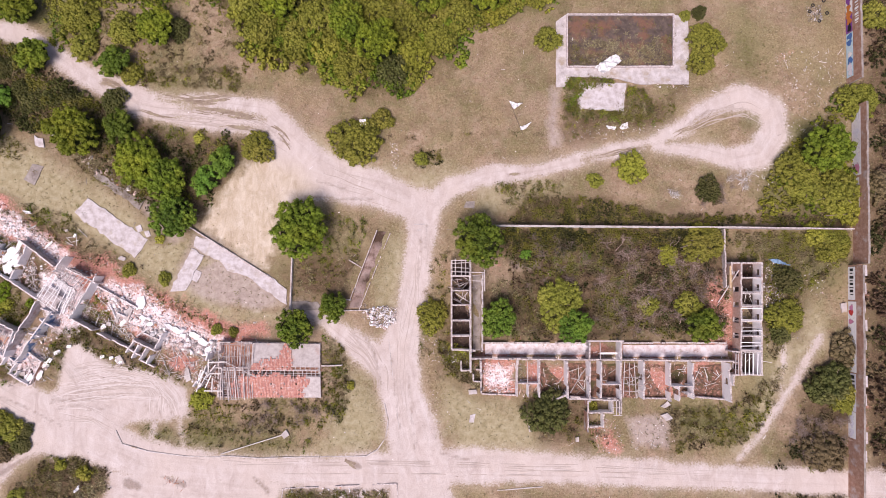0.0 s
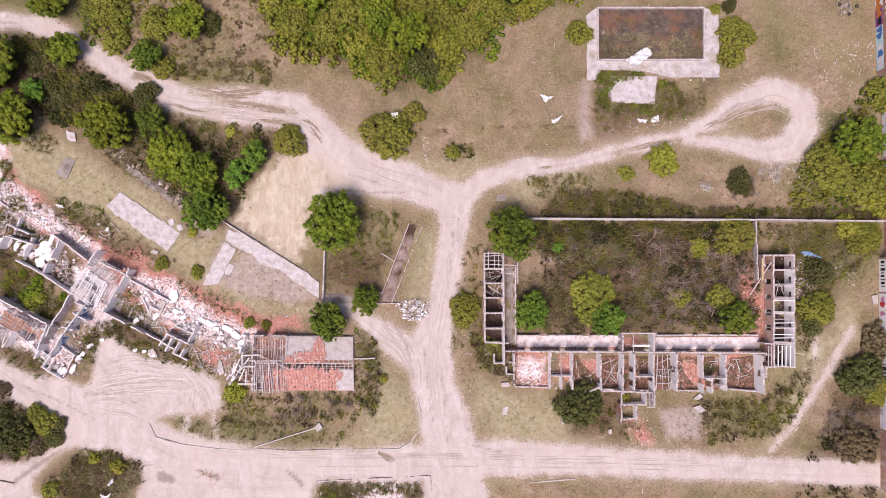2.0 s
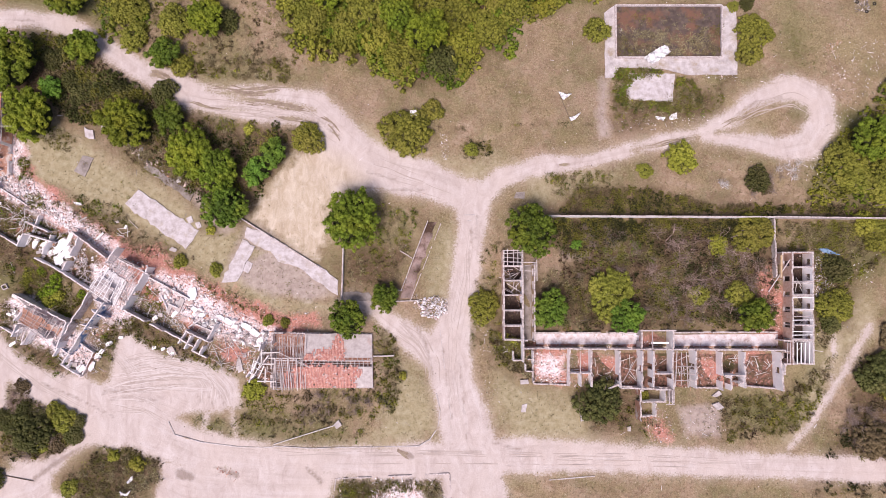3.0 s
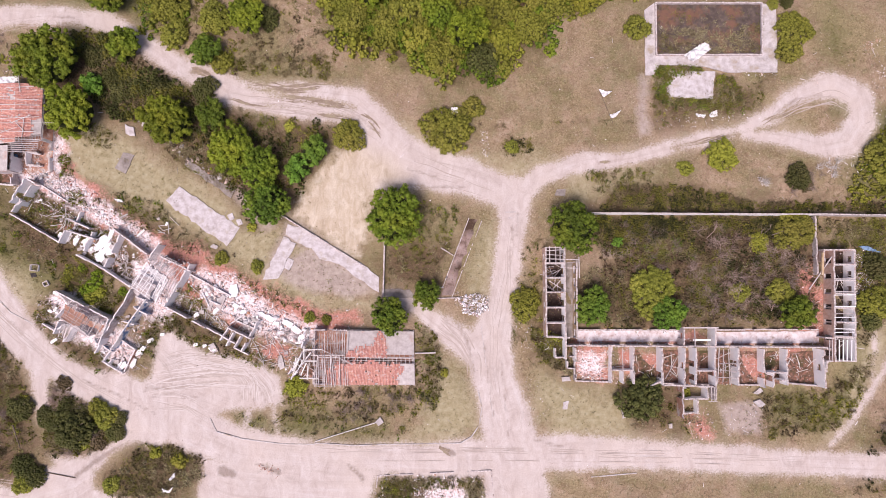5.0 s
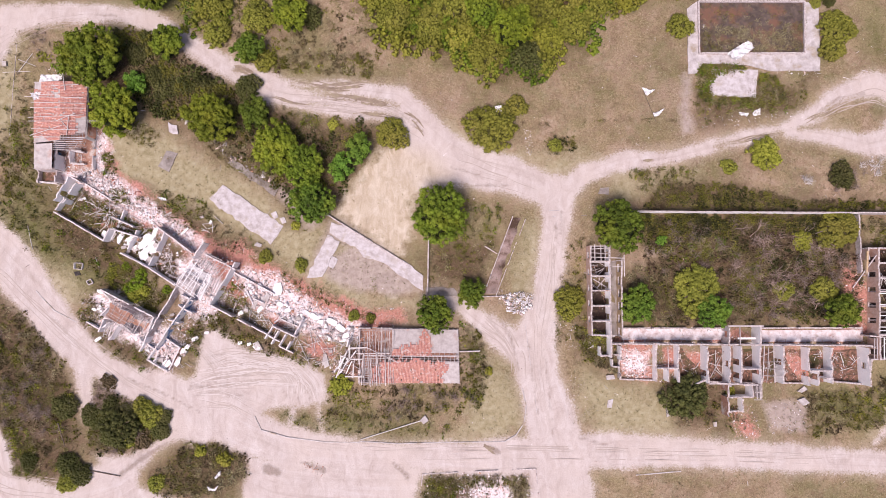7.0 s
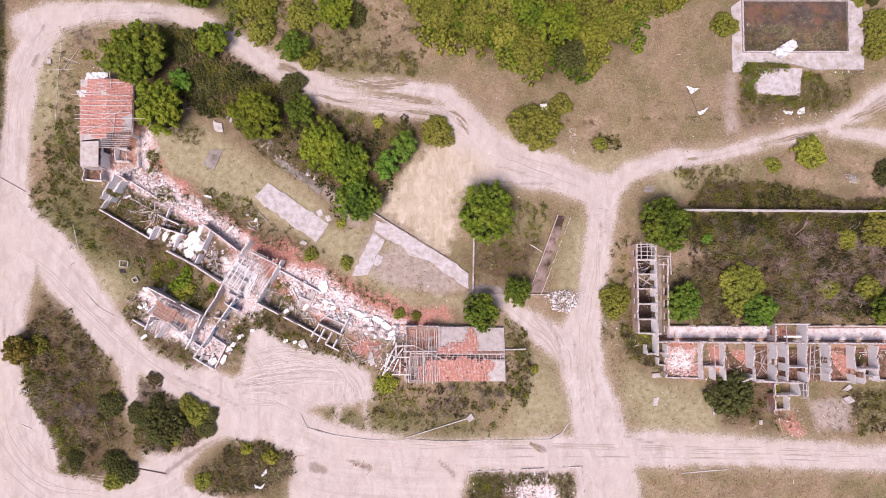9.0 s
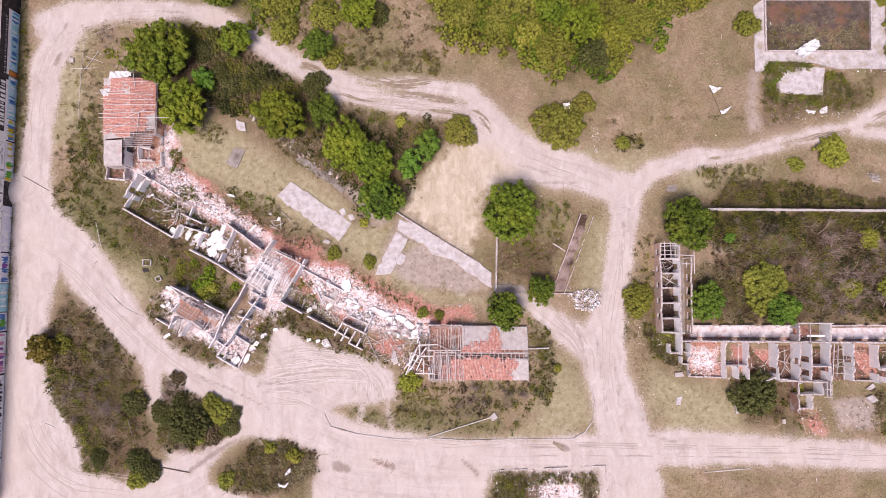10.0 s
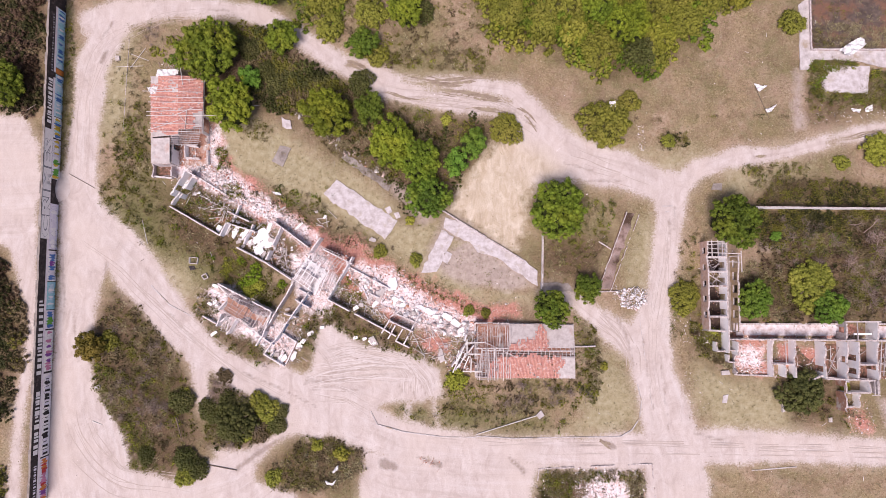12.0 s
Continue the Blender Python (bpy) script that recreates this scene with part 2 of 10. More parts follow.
OCHRE = speckled("ochre_render", [(0.25, (0.34, 0.22, 0.12)), (0.5, (0.5, 0.36, 0.22)), (0.75, (0.6, 0.48, 0.35))], 1.6, 0.92,
                 ((0.5, 0.42, 0.38), 0.52, 0.66, 0.6), 0.3)
CONCRETE = speckled("pale_concrete", [(0.25, (0.32, 0.28, 0.275)), (0.45, (0.47, 0.425, 0.42)), (0.65, (0.62, 0.58, 0.585))], 0.9, 0.9,
                    ((0.38, 0.31, 0.245), 0.5, 0.66, 0.5), 0.25)
WORN_PAD = speckled("worn_patchy_concrete", [(0.27, (0.35, 0.3, 0.28)), (0.43, (0.48, 0.43, 0.43)), (0.6, (0.61, 0.57, 0.585))], 1.1, 0.92,
                    ((0.43, 0.36, 0.29), 0.56, 0.74, 0.6), 0.25)
CONCRETE_DARK = speckled("stained_concrete", [(0.25, (0.17, 0.14, 0.13)), (0.5, (0.3, 0.26, 0.24)), (0.7, (0.4, 0.36, 0.34))], 0.7, 0.92,
                         ((0.14, 0.11, 0.08), 0.55, 0.72, 0.3), 0.3)
TIMBER = speckled("grey_timber", [(0.25, (0.26, 0.21, 0.195)), (0.5, (0.49, 0.435, 0.43)), (0.75, (0.67, 0.62, 0.63))], 3.0, 0.85, None, 0.2, None, 0.25)
TERRACOTTA = speckled("terracotta_tiles", [(0.25, (0.36, 0.14, 0.11)), (0.5, (0.52, 0.25, 0.205)), (0.75, (0.64, 0.43, 0.39))], 3.2, 0.9,
                      ((0.6, 0.48, 0.45), 0.55, 0.68, 1.6), 0.2, None, 0.0, 0.1)
LEAF_GREEN = leaf_material("leaf_green", (0.042, 0.068, 0.007), (0.216, 0.299, 0.028), (0.377, 0.396, 0.041))
LEAF_YELLOW = leaf_material("leaf_yellow_green", (0.059, 0.085, 0.008), (0.28, 0.351, 0.03), (0.427, 0.423, 0.043))
LEAF_SHADY = leaf_material("leaf_shady_green", (0.027, 0.05, 0.008), (0.155, 0.24, 0.026), (0.31, 0.35, 0.04))
LEAF_FRESH = leaf_material("leaf_fresh", (0.04, 0.09, 0.012), (0.175, 0.315, 0.038), (0.3, 0.385, 0.048))
LEAF_OLIVE = leaf_material("leaf_olive", (0.132, 0.139, 0.022), (0.317, 0.324, 0.051), (0.414, 0.37, 0.084))
LEAF_LIME = leaf_material("leaf_lime", (0.18, 0.189, 0.023), (0.378, 0.389, 0.052), (0.468, 0.414, 0.09))
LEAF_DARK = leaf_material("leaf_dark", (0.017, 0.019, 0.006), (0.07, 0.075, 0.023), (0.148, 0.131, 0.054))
LEAF_BROWN = leaf_material("leaf_brown", (0.068, 0.052, 0.026), (0.243, 0.188, 0.096), (0.363, 0.286, 0.17))
LEAF_MOSS = leaf_material("leaf_moss", (0.036, 0.043, 0.012), (0.14, 0.151, 0.043), (0.234, 0.212, 0.081))
LEAF_SCRUB = leaf_material("leaf_scrub", (0.073, 0.072, 0.013), (0.237, 0.225, 0.041), (0.318, 0.28, 0.076))
LEAF_AMBER = leaf_material("leaf_amber", (0.07, 0.055, 0.01), (0.235, 0.19, 0.032), (0.33, 0.24, 0.06))
# dark core of a tree crown: shade between the leaves, put into the colour
INNER = speckled("tree_inner_shade", [(0.3, (0.014, 0.02, 0.006)), (0.7, (0.038, 0.046, 0.012))], 3.0, 0.95)
LEAF_RUST = leaf_material("leaf_rust", (0.049, 0.03, 0.018), (0.166, 0.107, 0.066), (0.278, 0.197, 0.139))
# core of a bush, coloured dark to stand for the shade inside it
INNER_BUSH = speckled("bush_inner_shade", [(0.3, (0.04, 0.04, 0.013)), (0.7, (0.1, 0.096, 0.03))], 3.0, 0.95)
WHITEWASHED = speckled("whitewashed_wood", [(0.3, (0.66, 0.62, 0.62)), (0.6, (0.86, 0.84, 0.85))], 3.0, 0.9)
BLEACHED = speckled("bleached_wood", [(0.3, (0.5, 0.46, 0.44)), (0.7, (0.75, 0.72, 0.71))], 3.0, 0.9)
LEAF_BRIGHT = leaf_material("leaf_bright", (0.092, 0.143, 0.009), (0.221, 0.331, 0.023), (0.328, 0.386, 0.039))
SALMON = speckled("salmon_brick", [(0.25, (0.42, 0.25, 0.19)), (0.5, (0.6, 0.41, 0.34)), (0.75, (0.7, 0.55, 0.5))], 2.0, 0.95, ((0.6, 0.52, 0.5), 0.55, 0.68, 0.8), 0.4)
TWIG_PALE = speckled("pale_bare_twigs", [(0.3, (0.3, 0.21, 0.175)), (0.7, (0.5, 0.39, 0.345))], 3.0, 0.95)
MARK_DARK = speckled("damp_dirt_mark", [(0.3, (0.41, 0.34, 0.3)), (0.7, (0.5, 0.425, 0.39))], 1.2, 0.95)
MARK_PALE = speckled("dusty_dirt_ridge", [(0.3, (0.57, 0.51, 0.49)), (0.7, (0.66, 0.6, 0.585))], 1.2, 0.95)
MARK_MUD = speckled("mud_in_the_track", [(0.3, (0.2, 0.15, 0.11)), (0.5, (0.3, 0.235, 0.18)), (0.7, (0.36, 0.31, 0.2))], 0.9, 0.95)
BARK = speckled("bark", [(0.3, (0.09, 0.065, 0.045)), (0.7, (0.24, 0.19, 0.15))], 4.0, 0.95)
TWIG = speckled("bare_twigs", [(0.3, (0.17, 0.125, 0.105)), (0.7, (0.4, 0.32, 0.29))], 3.0, 0.95)
STRAW = speckled("straw_blades", [(0.3, (0.202, 0.168, 0.084)), (0.5, (0.294, 0.252, 0.143)), (0.7, (0.386, 0.344, 0.218))], 0.5, 0.9, None, 0, None, 0, 0.35)
BLADE = speckled("green_blades", [(0.3, (0.076, 0.080, 0.018)), (0.5, (0.143, 0.139, 0.042)), (0.7, (0.218, 0.197, 0.084))], 0.4, 0.9, None, 0, None, 0, 0.35)


# ---- mesh helpers ----
def mesh_np(name, verts, faces, mats, smooth=False, face_mats=None):
    """A mesh from arrays: verts (n, 3), faces (m, 3 or 4)."""
    verts, faces = np.asarray(verts, np.float32), np.asarray(faces, np.int32)
    me = bpy.data.meshes.new(name)
    k = faces.shape[1]
    me.vertices.add(len(verts))
    me.vertices.foreach_set("co", verts.ravel())
    me.loops.add(faces.size)
    me.loops.foreach_set("vertex_index", faces.ravel())
    me.polygons.add(len(faces))
    me.polygons.foreach_set("loop_start", np.arange(len(faces), dtype=np.int32) * k)
    me.polygons.foreach_set("loop_total", np.full(len(faces), k, np.int32))
    for m in (mats if isinstance(mats, (list, tuple)) else [mats]):
        me.materials.append(m)
    if face_mats is not None:
        me.polygons.foreach_set("material_index", np.asarray(face_mats, np.int32))
    if smooth:
        me.polygons.foreach_set("use_smooth", np.ones(len(faces), bool))
    me.update(calc_edges=True)
    return me


def thing(name, at, label, category, group="", kind="", turn=0.0):
    """The Empty at a thing's base."""
    ob = new(name)
    ob.empty_display_size = 0.3
    ob.matrix_basis = pose(at[0], at[1], at[2] if len(at) > 2 else 0.0, 0, 0, turn)
    return tagged(ob, label, category, group, kind)


def part(name, me, material, parent, label=""):
    """One mesh object under a thing or a part, given in the parent's space."""
    if isinstance(me, bmesh.types.BMesh):
        bm, me = me, bpy.data.meshes.new(name)
        bm.to_mesh(me)
        bm.free()
    if material is not None and not me.materials:
        me.materials.append(material)
    ob = new(name, me)
    ob.parent = parent
    return tagged(ob, label)


def box(bm, x0, y0, z0, x1, y1, z1, m=None):
    vs = [Vector((x, y, z)) for z in (z0, z1) for y in (y0, y1) for x in (x0, x1)]
    if m is not None:
        vs = [m @ v for v in vs]
    v = [bm.verts.new(c) for c in vs]
    for f in ((0, 2, 3, 1), (4, 5, 7, 6), (0, 1, 5, 4), (2, 6, 7, 3), (0, 4, 6, 2), (1, 3, 7, 5)):
        bm.faces.new([v[i] for i in f])
    return v


# ---- plan of the ground: signed distances in metres, negative inside ----
def stroke(P, pts):
    """Distance to a line of (x, y, width)."""
    best = np.full(len(P), 1e9)
    for (ax, ay, aw), (bx, by, bw) in zip(pts, pts[1:]):
        dx, dy = bx - ax, by - ay
        u = np.clip(((P[:, 0] - ax) * dx + (P[:, 1] - ay) * dy) / (dx * dx + dy * dy + 1e-9), 0, 1)
        d = np.hypot(P[:, 0] - ax - u * dx, P[:, 1] - ay - u * dy) - (aw + u * (bw - aw)) / 2
        best = np.minimum(best, d)
    return best


def patch(P, pts):
    """Distance to a polygon."""
    best, inside = np.full(len(P), 1e9), np.zeros(len(P), bool)
    for (ax, ay), (bx, by) in zip(pts, pts[1:] + pts[:1]):
        dx, dy = bx - ax, by - ay
        u = np.clip(((P[:, 0] - ax) * dx + (P[:, 1] - ay) * dy) / (dx * dx + dy * dy + 1e-9), 0, 1)
        best = np.minimum(best, np.hypot(P[:, 0] - ax - u * dx, P[:, 1] - ay - u * dy))
        hit = (ay > P[:, 1]) != (by > P[:, 1])
        inside ^= hit & (P[:, 0] < dx * (P[:, 1] - ay) / (dy if abs(dy) > 1e-9 else 1e-9) + ax)
    return np.where(inside, -best, best)


ROADS = {}
ROADS["north_west"] = [(-102.5, 42.4, 4.8), (-97.7, 44.0, 4.8), (-90.4, 45.0, 3.1), (-80.7, 45.0, 2.9), (-73.8, 43.7, 3.2), (-65.9, 39.3, 3.2), (-60.0, 35.3, 3.6), (-56.2, 33.9, 3.8), (-51.8, 31.5, 4.4), (-45.9, 30.2, 5.0), (-37.2, 29.8, 5.9), (-31.2, 29.0, 6.3), (-26.9, 24.8, 6.9), (-23.0, 20.9, 7.1), (-16.7, 17.8, 6.9), (-10.0, 16.1, 5.7), (-3.3, 13.0, 5.3)]
ROADS["north_east"] = [(-3.4, 13.0, 3.8), (1.5, 16.9, 3.2), (7.3, 18.7, 2.9), (16.9, 20.0, 2.3), (25.6, 22.3, 2.0), (34.4, 24.3, 2.1), (41.2, 27.0, 2.7), (46.1, 30.9, 3.4), (52.0, 32.7, 3.8), (56.0, 30.3, 4.6), (56.6, 26.3, 4.6), (54.1, 22.7, 4.4), (49.7, 21.7, 3.6), (43.0, 23.3, 2.9), (36.3, 24.1, 2.3)]
ROADS["south"] = [(-3.3, 13.7, 5.9), (-3.8, 7.4, 4.4), (-4.7, 0.8, 4.2), (-6.1, -4.9, 4.4), (-7.6, -12.4, 7.6), (-6.9, -18.0, 6.9), (-5.2, -23.5, 8.0), (-4.3, -29.0, 9.6), (-3.6, -35.4, 10.5), (-3.6, -41.7, 10.5)]
ROADS["lane"] = [(-24.1, -3.5, 1.7), (-19.8, -5.4, 2.1), (-15.0, -9.1, 3.8), (-8.9, -13.4, 5.7)]
ROADS["bottom"] = [(-77.3, -18.0, 4.4), (-73.6, -18.4, 4.6), (-66.9, -20.6, 6.7), (-57.4, -25.2, 7.3), (-48.8, -28.6, 5.9), (-35.8, -30.1, 4.4), (-17.1, -30.7, 5.3), (-6.0, -30.1, 6.7), (6.1, -29.4, 5.3), (20.1, -29.9, 4.6), (38.7, -31.0, 4.0), (50.8, -31.6, 3.8), (75.8, -32.8, 4.2)]
ROADS["west"] = [(-99.0, -39.4, 14.3), (-101.2, -30.3, 13.4), (-103.6, -21.1, 7.6), (-104.2, -11.8, 5.3), (-103.1, -4.3, 6.7), (-102.5, 3.3, 8.6), (-103.8, 12.9, 6.3), (-103.6, 20.6, 4.8), (-103.0, 28.5, 4.4), (-102.3, 35.4, 5.3), (-99.1, 41.4, 5.7)]
ROADS["west_fork"] = [(-102.6, 7.1, 8.6), (-97.7, 3.3, 8.6), (-91.6, -2.9, 6.9), (-86.9, -9.0, 5.9), (-81.1, -15.1, 5.0), (-74.4, -18.8, 4.8), (-68.8, -21.6, 5.7), (-63.1, -24.4, 7.6)]
ROADS["stub"] = [(-82.8, -15.6, 2.5), (-82.1, -19.3, 2.3), (-81.6, -23.2, 1.5)]
ROADS["sand_path"] = [(-84.3, -36.0, 4.4), (-76.9, -33.5, 6.3), (-73.7, -31.2, 2.3), (-69.6, -28.0, 1.5), (-64.9, -25.3, 1.7)]
ROADS["gate"] = [(-104.8, 14.3, 3.8), (-110.5, 14.0, 4.8), (-115.3, 13.8, 5.7), (-122.9, 13.8, 6.7)]
ROADS["trail"] = [(48.6, -28.3, 0.5), (52.0, -24.9, 0.7), (56.4, -18.5, 0.6), (59.9, -13.4, 1.0), (63.1, -8.3, 0.4)]
ROADS["trail_b"] = [(56.1, -18.0, 0.3), (56.7, -12.4, 0.2), (57.0, -9.8, 0.2)]
ROADS["cut_a"] = [(-43.8, -21.5, 0.3), (-43.2, -24.4, 0.2), (-42.5, -27.4, 0.3)]
ROADS["cut_b"] = [(-47.9, -22.8, 0.1), (-48.2, -24.6, 0.2), (-48.3, -26.7, 0.1)]
YARDS = {}
YARDS["yard"] = [(-64.1, -17.1), (-62.8, -10.1), (-61.3, -9.3), (-55.9, -12.9), (-50.3, -14.1), (-45.5, -15.4), (-42.8, -17.3), (-42.3, -21.3), (-51.9, -22.4), (-54.0, -24.1), (-53.1, -27.2), (-64.9, -24.4), (-69.8, -19.1)]
YARDS["bottom_lot"] = [(-54.8, -30.4), (-42.2, -31.0), (-20.8, -31.9), (-26.4, -33.7), (-29.0, -41.7), (-55.8, -41.7)]
YARDS["bottom_left"] = [(-106.8, -39.4), (-107.4, -20.2), (-100.0, -23.0), (-98.6, -28.0), (-95.0, -32.9), (-84.3, -36.0), (-79.3, -31.7), (-79.8, -30.1), (-73.3, -30.3), (-72.7, -34.9), (-66.6, -37.6), (-68.3, -44.8), (-106.6, -44.8)]
YARDS["outside_west"] = [(-125.5, 26.5), (-113.9, 26.0), (-110.6, 21.1), (-110.7, 5.2), (-110.3, -11.8), (-111.5, -26.6), (-111.6, -44.8), (-113.6, -44.8), (-113.2, -23.0), (-111.6, -15.6), (-111.3, -8.1), (-115.0, 3.3), (-124.6, 9.0)]
YARDS["turning"] = [(-29.3, 21.9), (-21.6, 20.9), (-13.8, 17.1), (-11.9, 14.9), (-21.5, 15.1), (-27.2, 14.9), (-30.2, 17.1)]
# strips of weeds and puddled mud that break the tracks
ISLANDS = []
ISLANDS += [[(-48.9, 32.1, 0.3), (-43.0, 31.3, 0.9), (-37.7, 32.1, 0.5)], [(-45.0, 30.9, 0.4), (-35.3, 29.9, 0.9), (-30.4, 28.6, 0.5)], [(-38.6, 27.6, 0.4), (-32.3, 27.1, 0.7), (-29.9, 26.2, 0.3)], [(-45.9, 29.2, 0.2), (-41.0, 28.6, 0.4), (-37.7, 29.0, 0.2)], [(-47.0, 33.7, 0.9), (-41.2, 33.1, 1.1), (-35.3, 33.9, 0.8)], [(23.7, 21.5, 0.2), (30.5, 23.1, 0.3), (35.3, 23.9, 0.2)], [(11.2, 18.8, 0.2), (12.9, 19.0, 0.4)], [(44.1, 27.3, 3.2), (48.9, 27.6, 5.2), (52.3, 27.4, 4.2)], [(40.2, 26.6, 0.4), (44.1, 27.0, 1.9)]]
ISLANDS += [[(38.2, 24.8, 0.3), (44.0, 25.2, 1.9), (49.8, 24.7, 1.5)], [(-58.7, 34.7, 0.3), (-57.9, 35.0, 1.0), (-55.6, 34.7, 0.5)], [(-98.5, -0.5, 0.4), (-97.9, -4.3, 1.5)], [(-80.7, -17.6, 0.5), (-79.6, -20.3, 2.4), (-76.6, -22.2, 3.6), (-71.5, -24.4, 2.8)]]
SAND = [[(-41.3, 10.1), (-38.3, 14.9), (-33.6, 20.9), (-30.3, 21.9), (-24.9, 20.0), (-22.0, 16.6), (-24.4, 14.9), (-25.8, 15.1), (-28.1, 11.7), (-28.2, 6.5), (-29.9, 2.8), (-33.7, 5.3), (-37.1, 7.6)]]
RED = []
RED += [[(-82.9, 26.1), (-80.4, 25.1), (-78.7, 21.7), (-77.1, 16.8), (-72.3, 13.9), (-63.5, 7.1), (-59.7, 5.2), (-63.5, 4.3), (-75.1, 11.0), (-81.9, 17.7), (-83.2, 21.6)], [(-88.8, 23.6), (-84.0, 24.1), (-81.9, 17.7), (-74.2, 13.9), (-67.4, 9.1), (-55.9, 5.2), (-50.1, 1.4), (-36.8, -5.2), (-30.6, -6.2), (-31.1, -9.5), (-37.8, -10.9), (-50.1, -9.5), (-55.8, -6.2), (-67.3, 4.3), (-80.8, 11.9), (-89.6, 17.7)], [(-36.3, -5.4), (-28.8, -5.4), (-28.7, -8.7), (-36.3, -8.7)]]
RED += [[(13.8, -12.4), (29.6, -12.9), (47.7, -12.4), (47.5, -18.0), (29.7, -18.0), (13.7, -17.1)], [(47.1, -1.1), (49.0, -1.1), (48.7, -10.6), (42.1, -10.7), (43.1, -8.7), (46.9, -7.7)], [(7.8, 4.0), (9.6, 4.0), (9.1, 2.7), (7.8, 2.7)], [(24.9, -23.5), (28.6, -22.6), (29.5, -27.2), (25.7, -28.1)], [(-81.7, 10.0), (-76.9, 9.1), (-77.8, 6.2), (-81.2, 7.1)], [(43.3, 0.8), (48.2, 3.6), (47.9, -4.9), (43.7, -4.9)], [(70.5, 29.8), (72.2, 29.8), (69.4, -36.3), (67.3, -36.3)], [(-82.9, 9.8), (-81.3, 10.8), (-79.8, 9.2), (-81.2, 8.3)], [(57.2, 40.7), (60.1, 40.7), (60.0, 38.2), (57.1, 38.2)]]
RED += [[(-47.4, -11.4), (-41.0, -11.0), (-39.8, -14.0), (-44.7, -14.7)], [(-57.5, 2.8), (-50.4, 0.7), (-44.0, -3.0), (-37.9, -6.3), (-36.4, -9.2), (-39.6, -8.5), (-44.5, -6.1), (-49.8, -1.9), (-56.1, 0.5)]]
RED += [[(-67.6, -26.3), (-67.0, -27.2), (-72.9, -31.8), (-73.9, -30.8)]]
RED += [[(6.5, -9.4), (47.4, -9.4), (47.4, -12.2), (6.5, -12.0)], [(5.0, -11.0), (12.6, -12.0), (12.4, -18.2), (5.6, -18.0)]]
PALE = [
    [(-67.5, 1.5), (-63.0, 3.0), (-60.0, -3.0), (-61.5, -8.0), (-65.5, -6.0)], [(-81.5, -4.0), (-77.0, -3.5), (-71.0, -8.0), (-66.5, -12.5), (-69.0, -15.5), (-74.0, -11.5), (-80.0, -8.5)],
    [(-83.0, 22.6), (-80.6, 23.4), (-79.9, 20.2), (-81.2, 18.2), (-75.1, 13.4), (-69.3, 9.5), (-63.5, 5.2), (-64.9, 4.3), (-72.2, 8.6), (-78.9, 12.4), (-83.3, 16.8)],
    [(-89.8, 22.6), (-84.0, 23.6), (-80.9, 16.8), (-74.2, 12.9), (-71.2, 8.1), (-75.0, 10.0), (-81.8, 13.9), (-89.6, 16.8)],
    [(-57.7, 0.5), (-51.1, -0.5), (-44.4, -6.2), (-37.3, -9.0), (-37.8, -10.9), (-46.3, -9.5), (-53.9, -5.2)],
    [(7.8, -13.6), (10.8, -13.8), (10.4, -16.4), (8.0, -16.2)], [(-17.6, -34.6), (-13.4, -34.2), (-11.0, -37.0), (-12.5, -40.5), (-18.0, -40.0)],
]
GREEN = []
GREEN += [[(54.1, 9.3), (68.4, 9.1), (68.0, 0.8), (60.4, -1.1), (57.2, -8.7), (53.6, -8.7)], [(-89.7, 52.5), (-58.3, 52.6), (-58.2, 42.5), (-69.9, 42.5), (-89.5, 46.4)], [(-38.3, 55.8), (-34.6, 43.7), (-33.5, 39.7), (-27.6, 37.9), (-21.8, 38.5), (-18.8, 34.7), (-14.0, 32.9), (-6.2, 33.2), (-2.3, 37.2), (3.0, 38.9), (4.0, 43.7), (11.4, 46.7), (21.2, 47.7), (21.3, 55.8)], [(0.6, -17.1), (14.6, -19.8), (16.4, -26.3), (3.4, -27.2), (0.6, -23.5)], [(-8.0, 10.3), (-5.2, 6.5), (-7.5, -3.5), (-10.8, -3.0)], [(50.4, 43.7), (54.3, 43.7), (54.1, 35.7), (51.1, 35.7)]]
GREEN += [[(7.3, 17.1), (20.7, 17.1), (20.7, 12.2), (7.3, 12.2)], [(-50.0, -22.6), (-35.9, -22.1), (-17.2, -27.2), (-35.8, -27.7), (-49.9, -26.3)], [(-104.7, 11.0), (-89.6, 16.8), (-78.8, 7.1), (-74.8, -2.4), (-85.1, -5.2), (-94.9, 3.3)], [(37.2, -18.9), (48.4, -19.8), (57.1, -12.4), (53.9, -21.7), (49.1, -26.3), (37.9, -25.4)], [(-109.0, 46.4), (-106.6, 46.4), (-105.9, 16.7), (-107.7, 15.8)], [(-108.0, 10.9), (-105.0, 7.1), (-107.5, -11.8), (-106.4, -37.6), (-107.2, -37.6), (-107.7, -11.8)], [(-75.7, 25.8), (-62.8, 17.1), (-60.8, 14.2), (-69.5, 15.1), (-75.3, 17.1)], [(-104.8, 38.4), (-96.1, 40.4), (-95.6, 23.6), (-100.3, 21.6)]]
GREEN += [[(51.9, 29.8), (69.3, 29.8), (68.5, 10.3), (53.2, 12.2)], [(-17.4, -10.6), (-12.6, -16.1), (-9.7, -23.5), (-11.6, -27.2), (-20.9, -27.2), (-17.3, -18.0)], [(-49.0, 34.7), (-33.4, 34.7), (-34.3, 32.7), (-47.0, 32.5)], [(50.6, -8.7), (58.2, -8.7), (56.0, -16.1), (52.2, -17.1)]]
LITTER = []
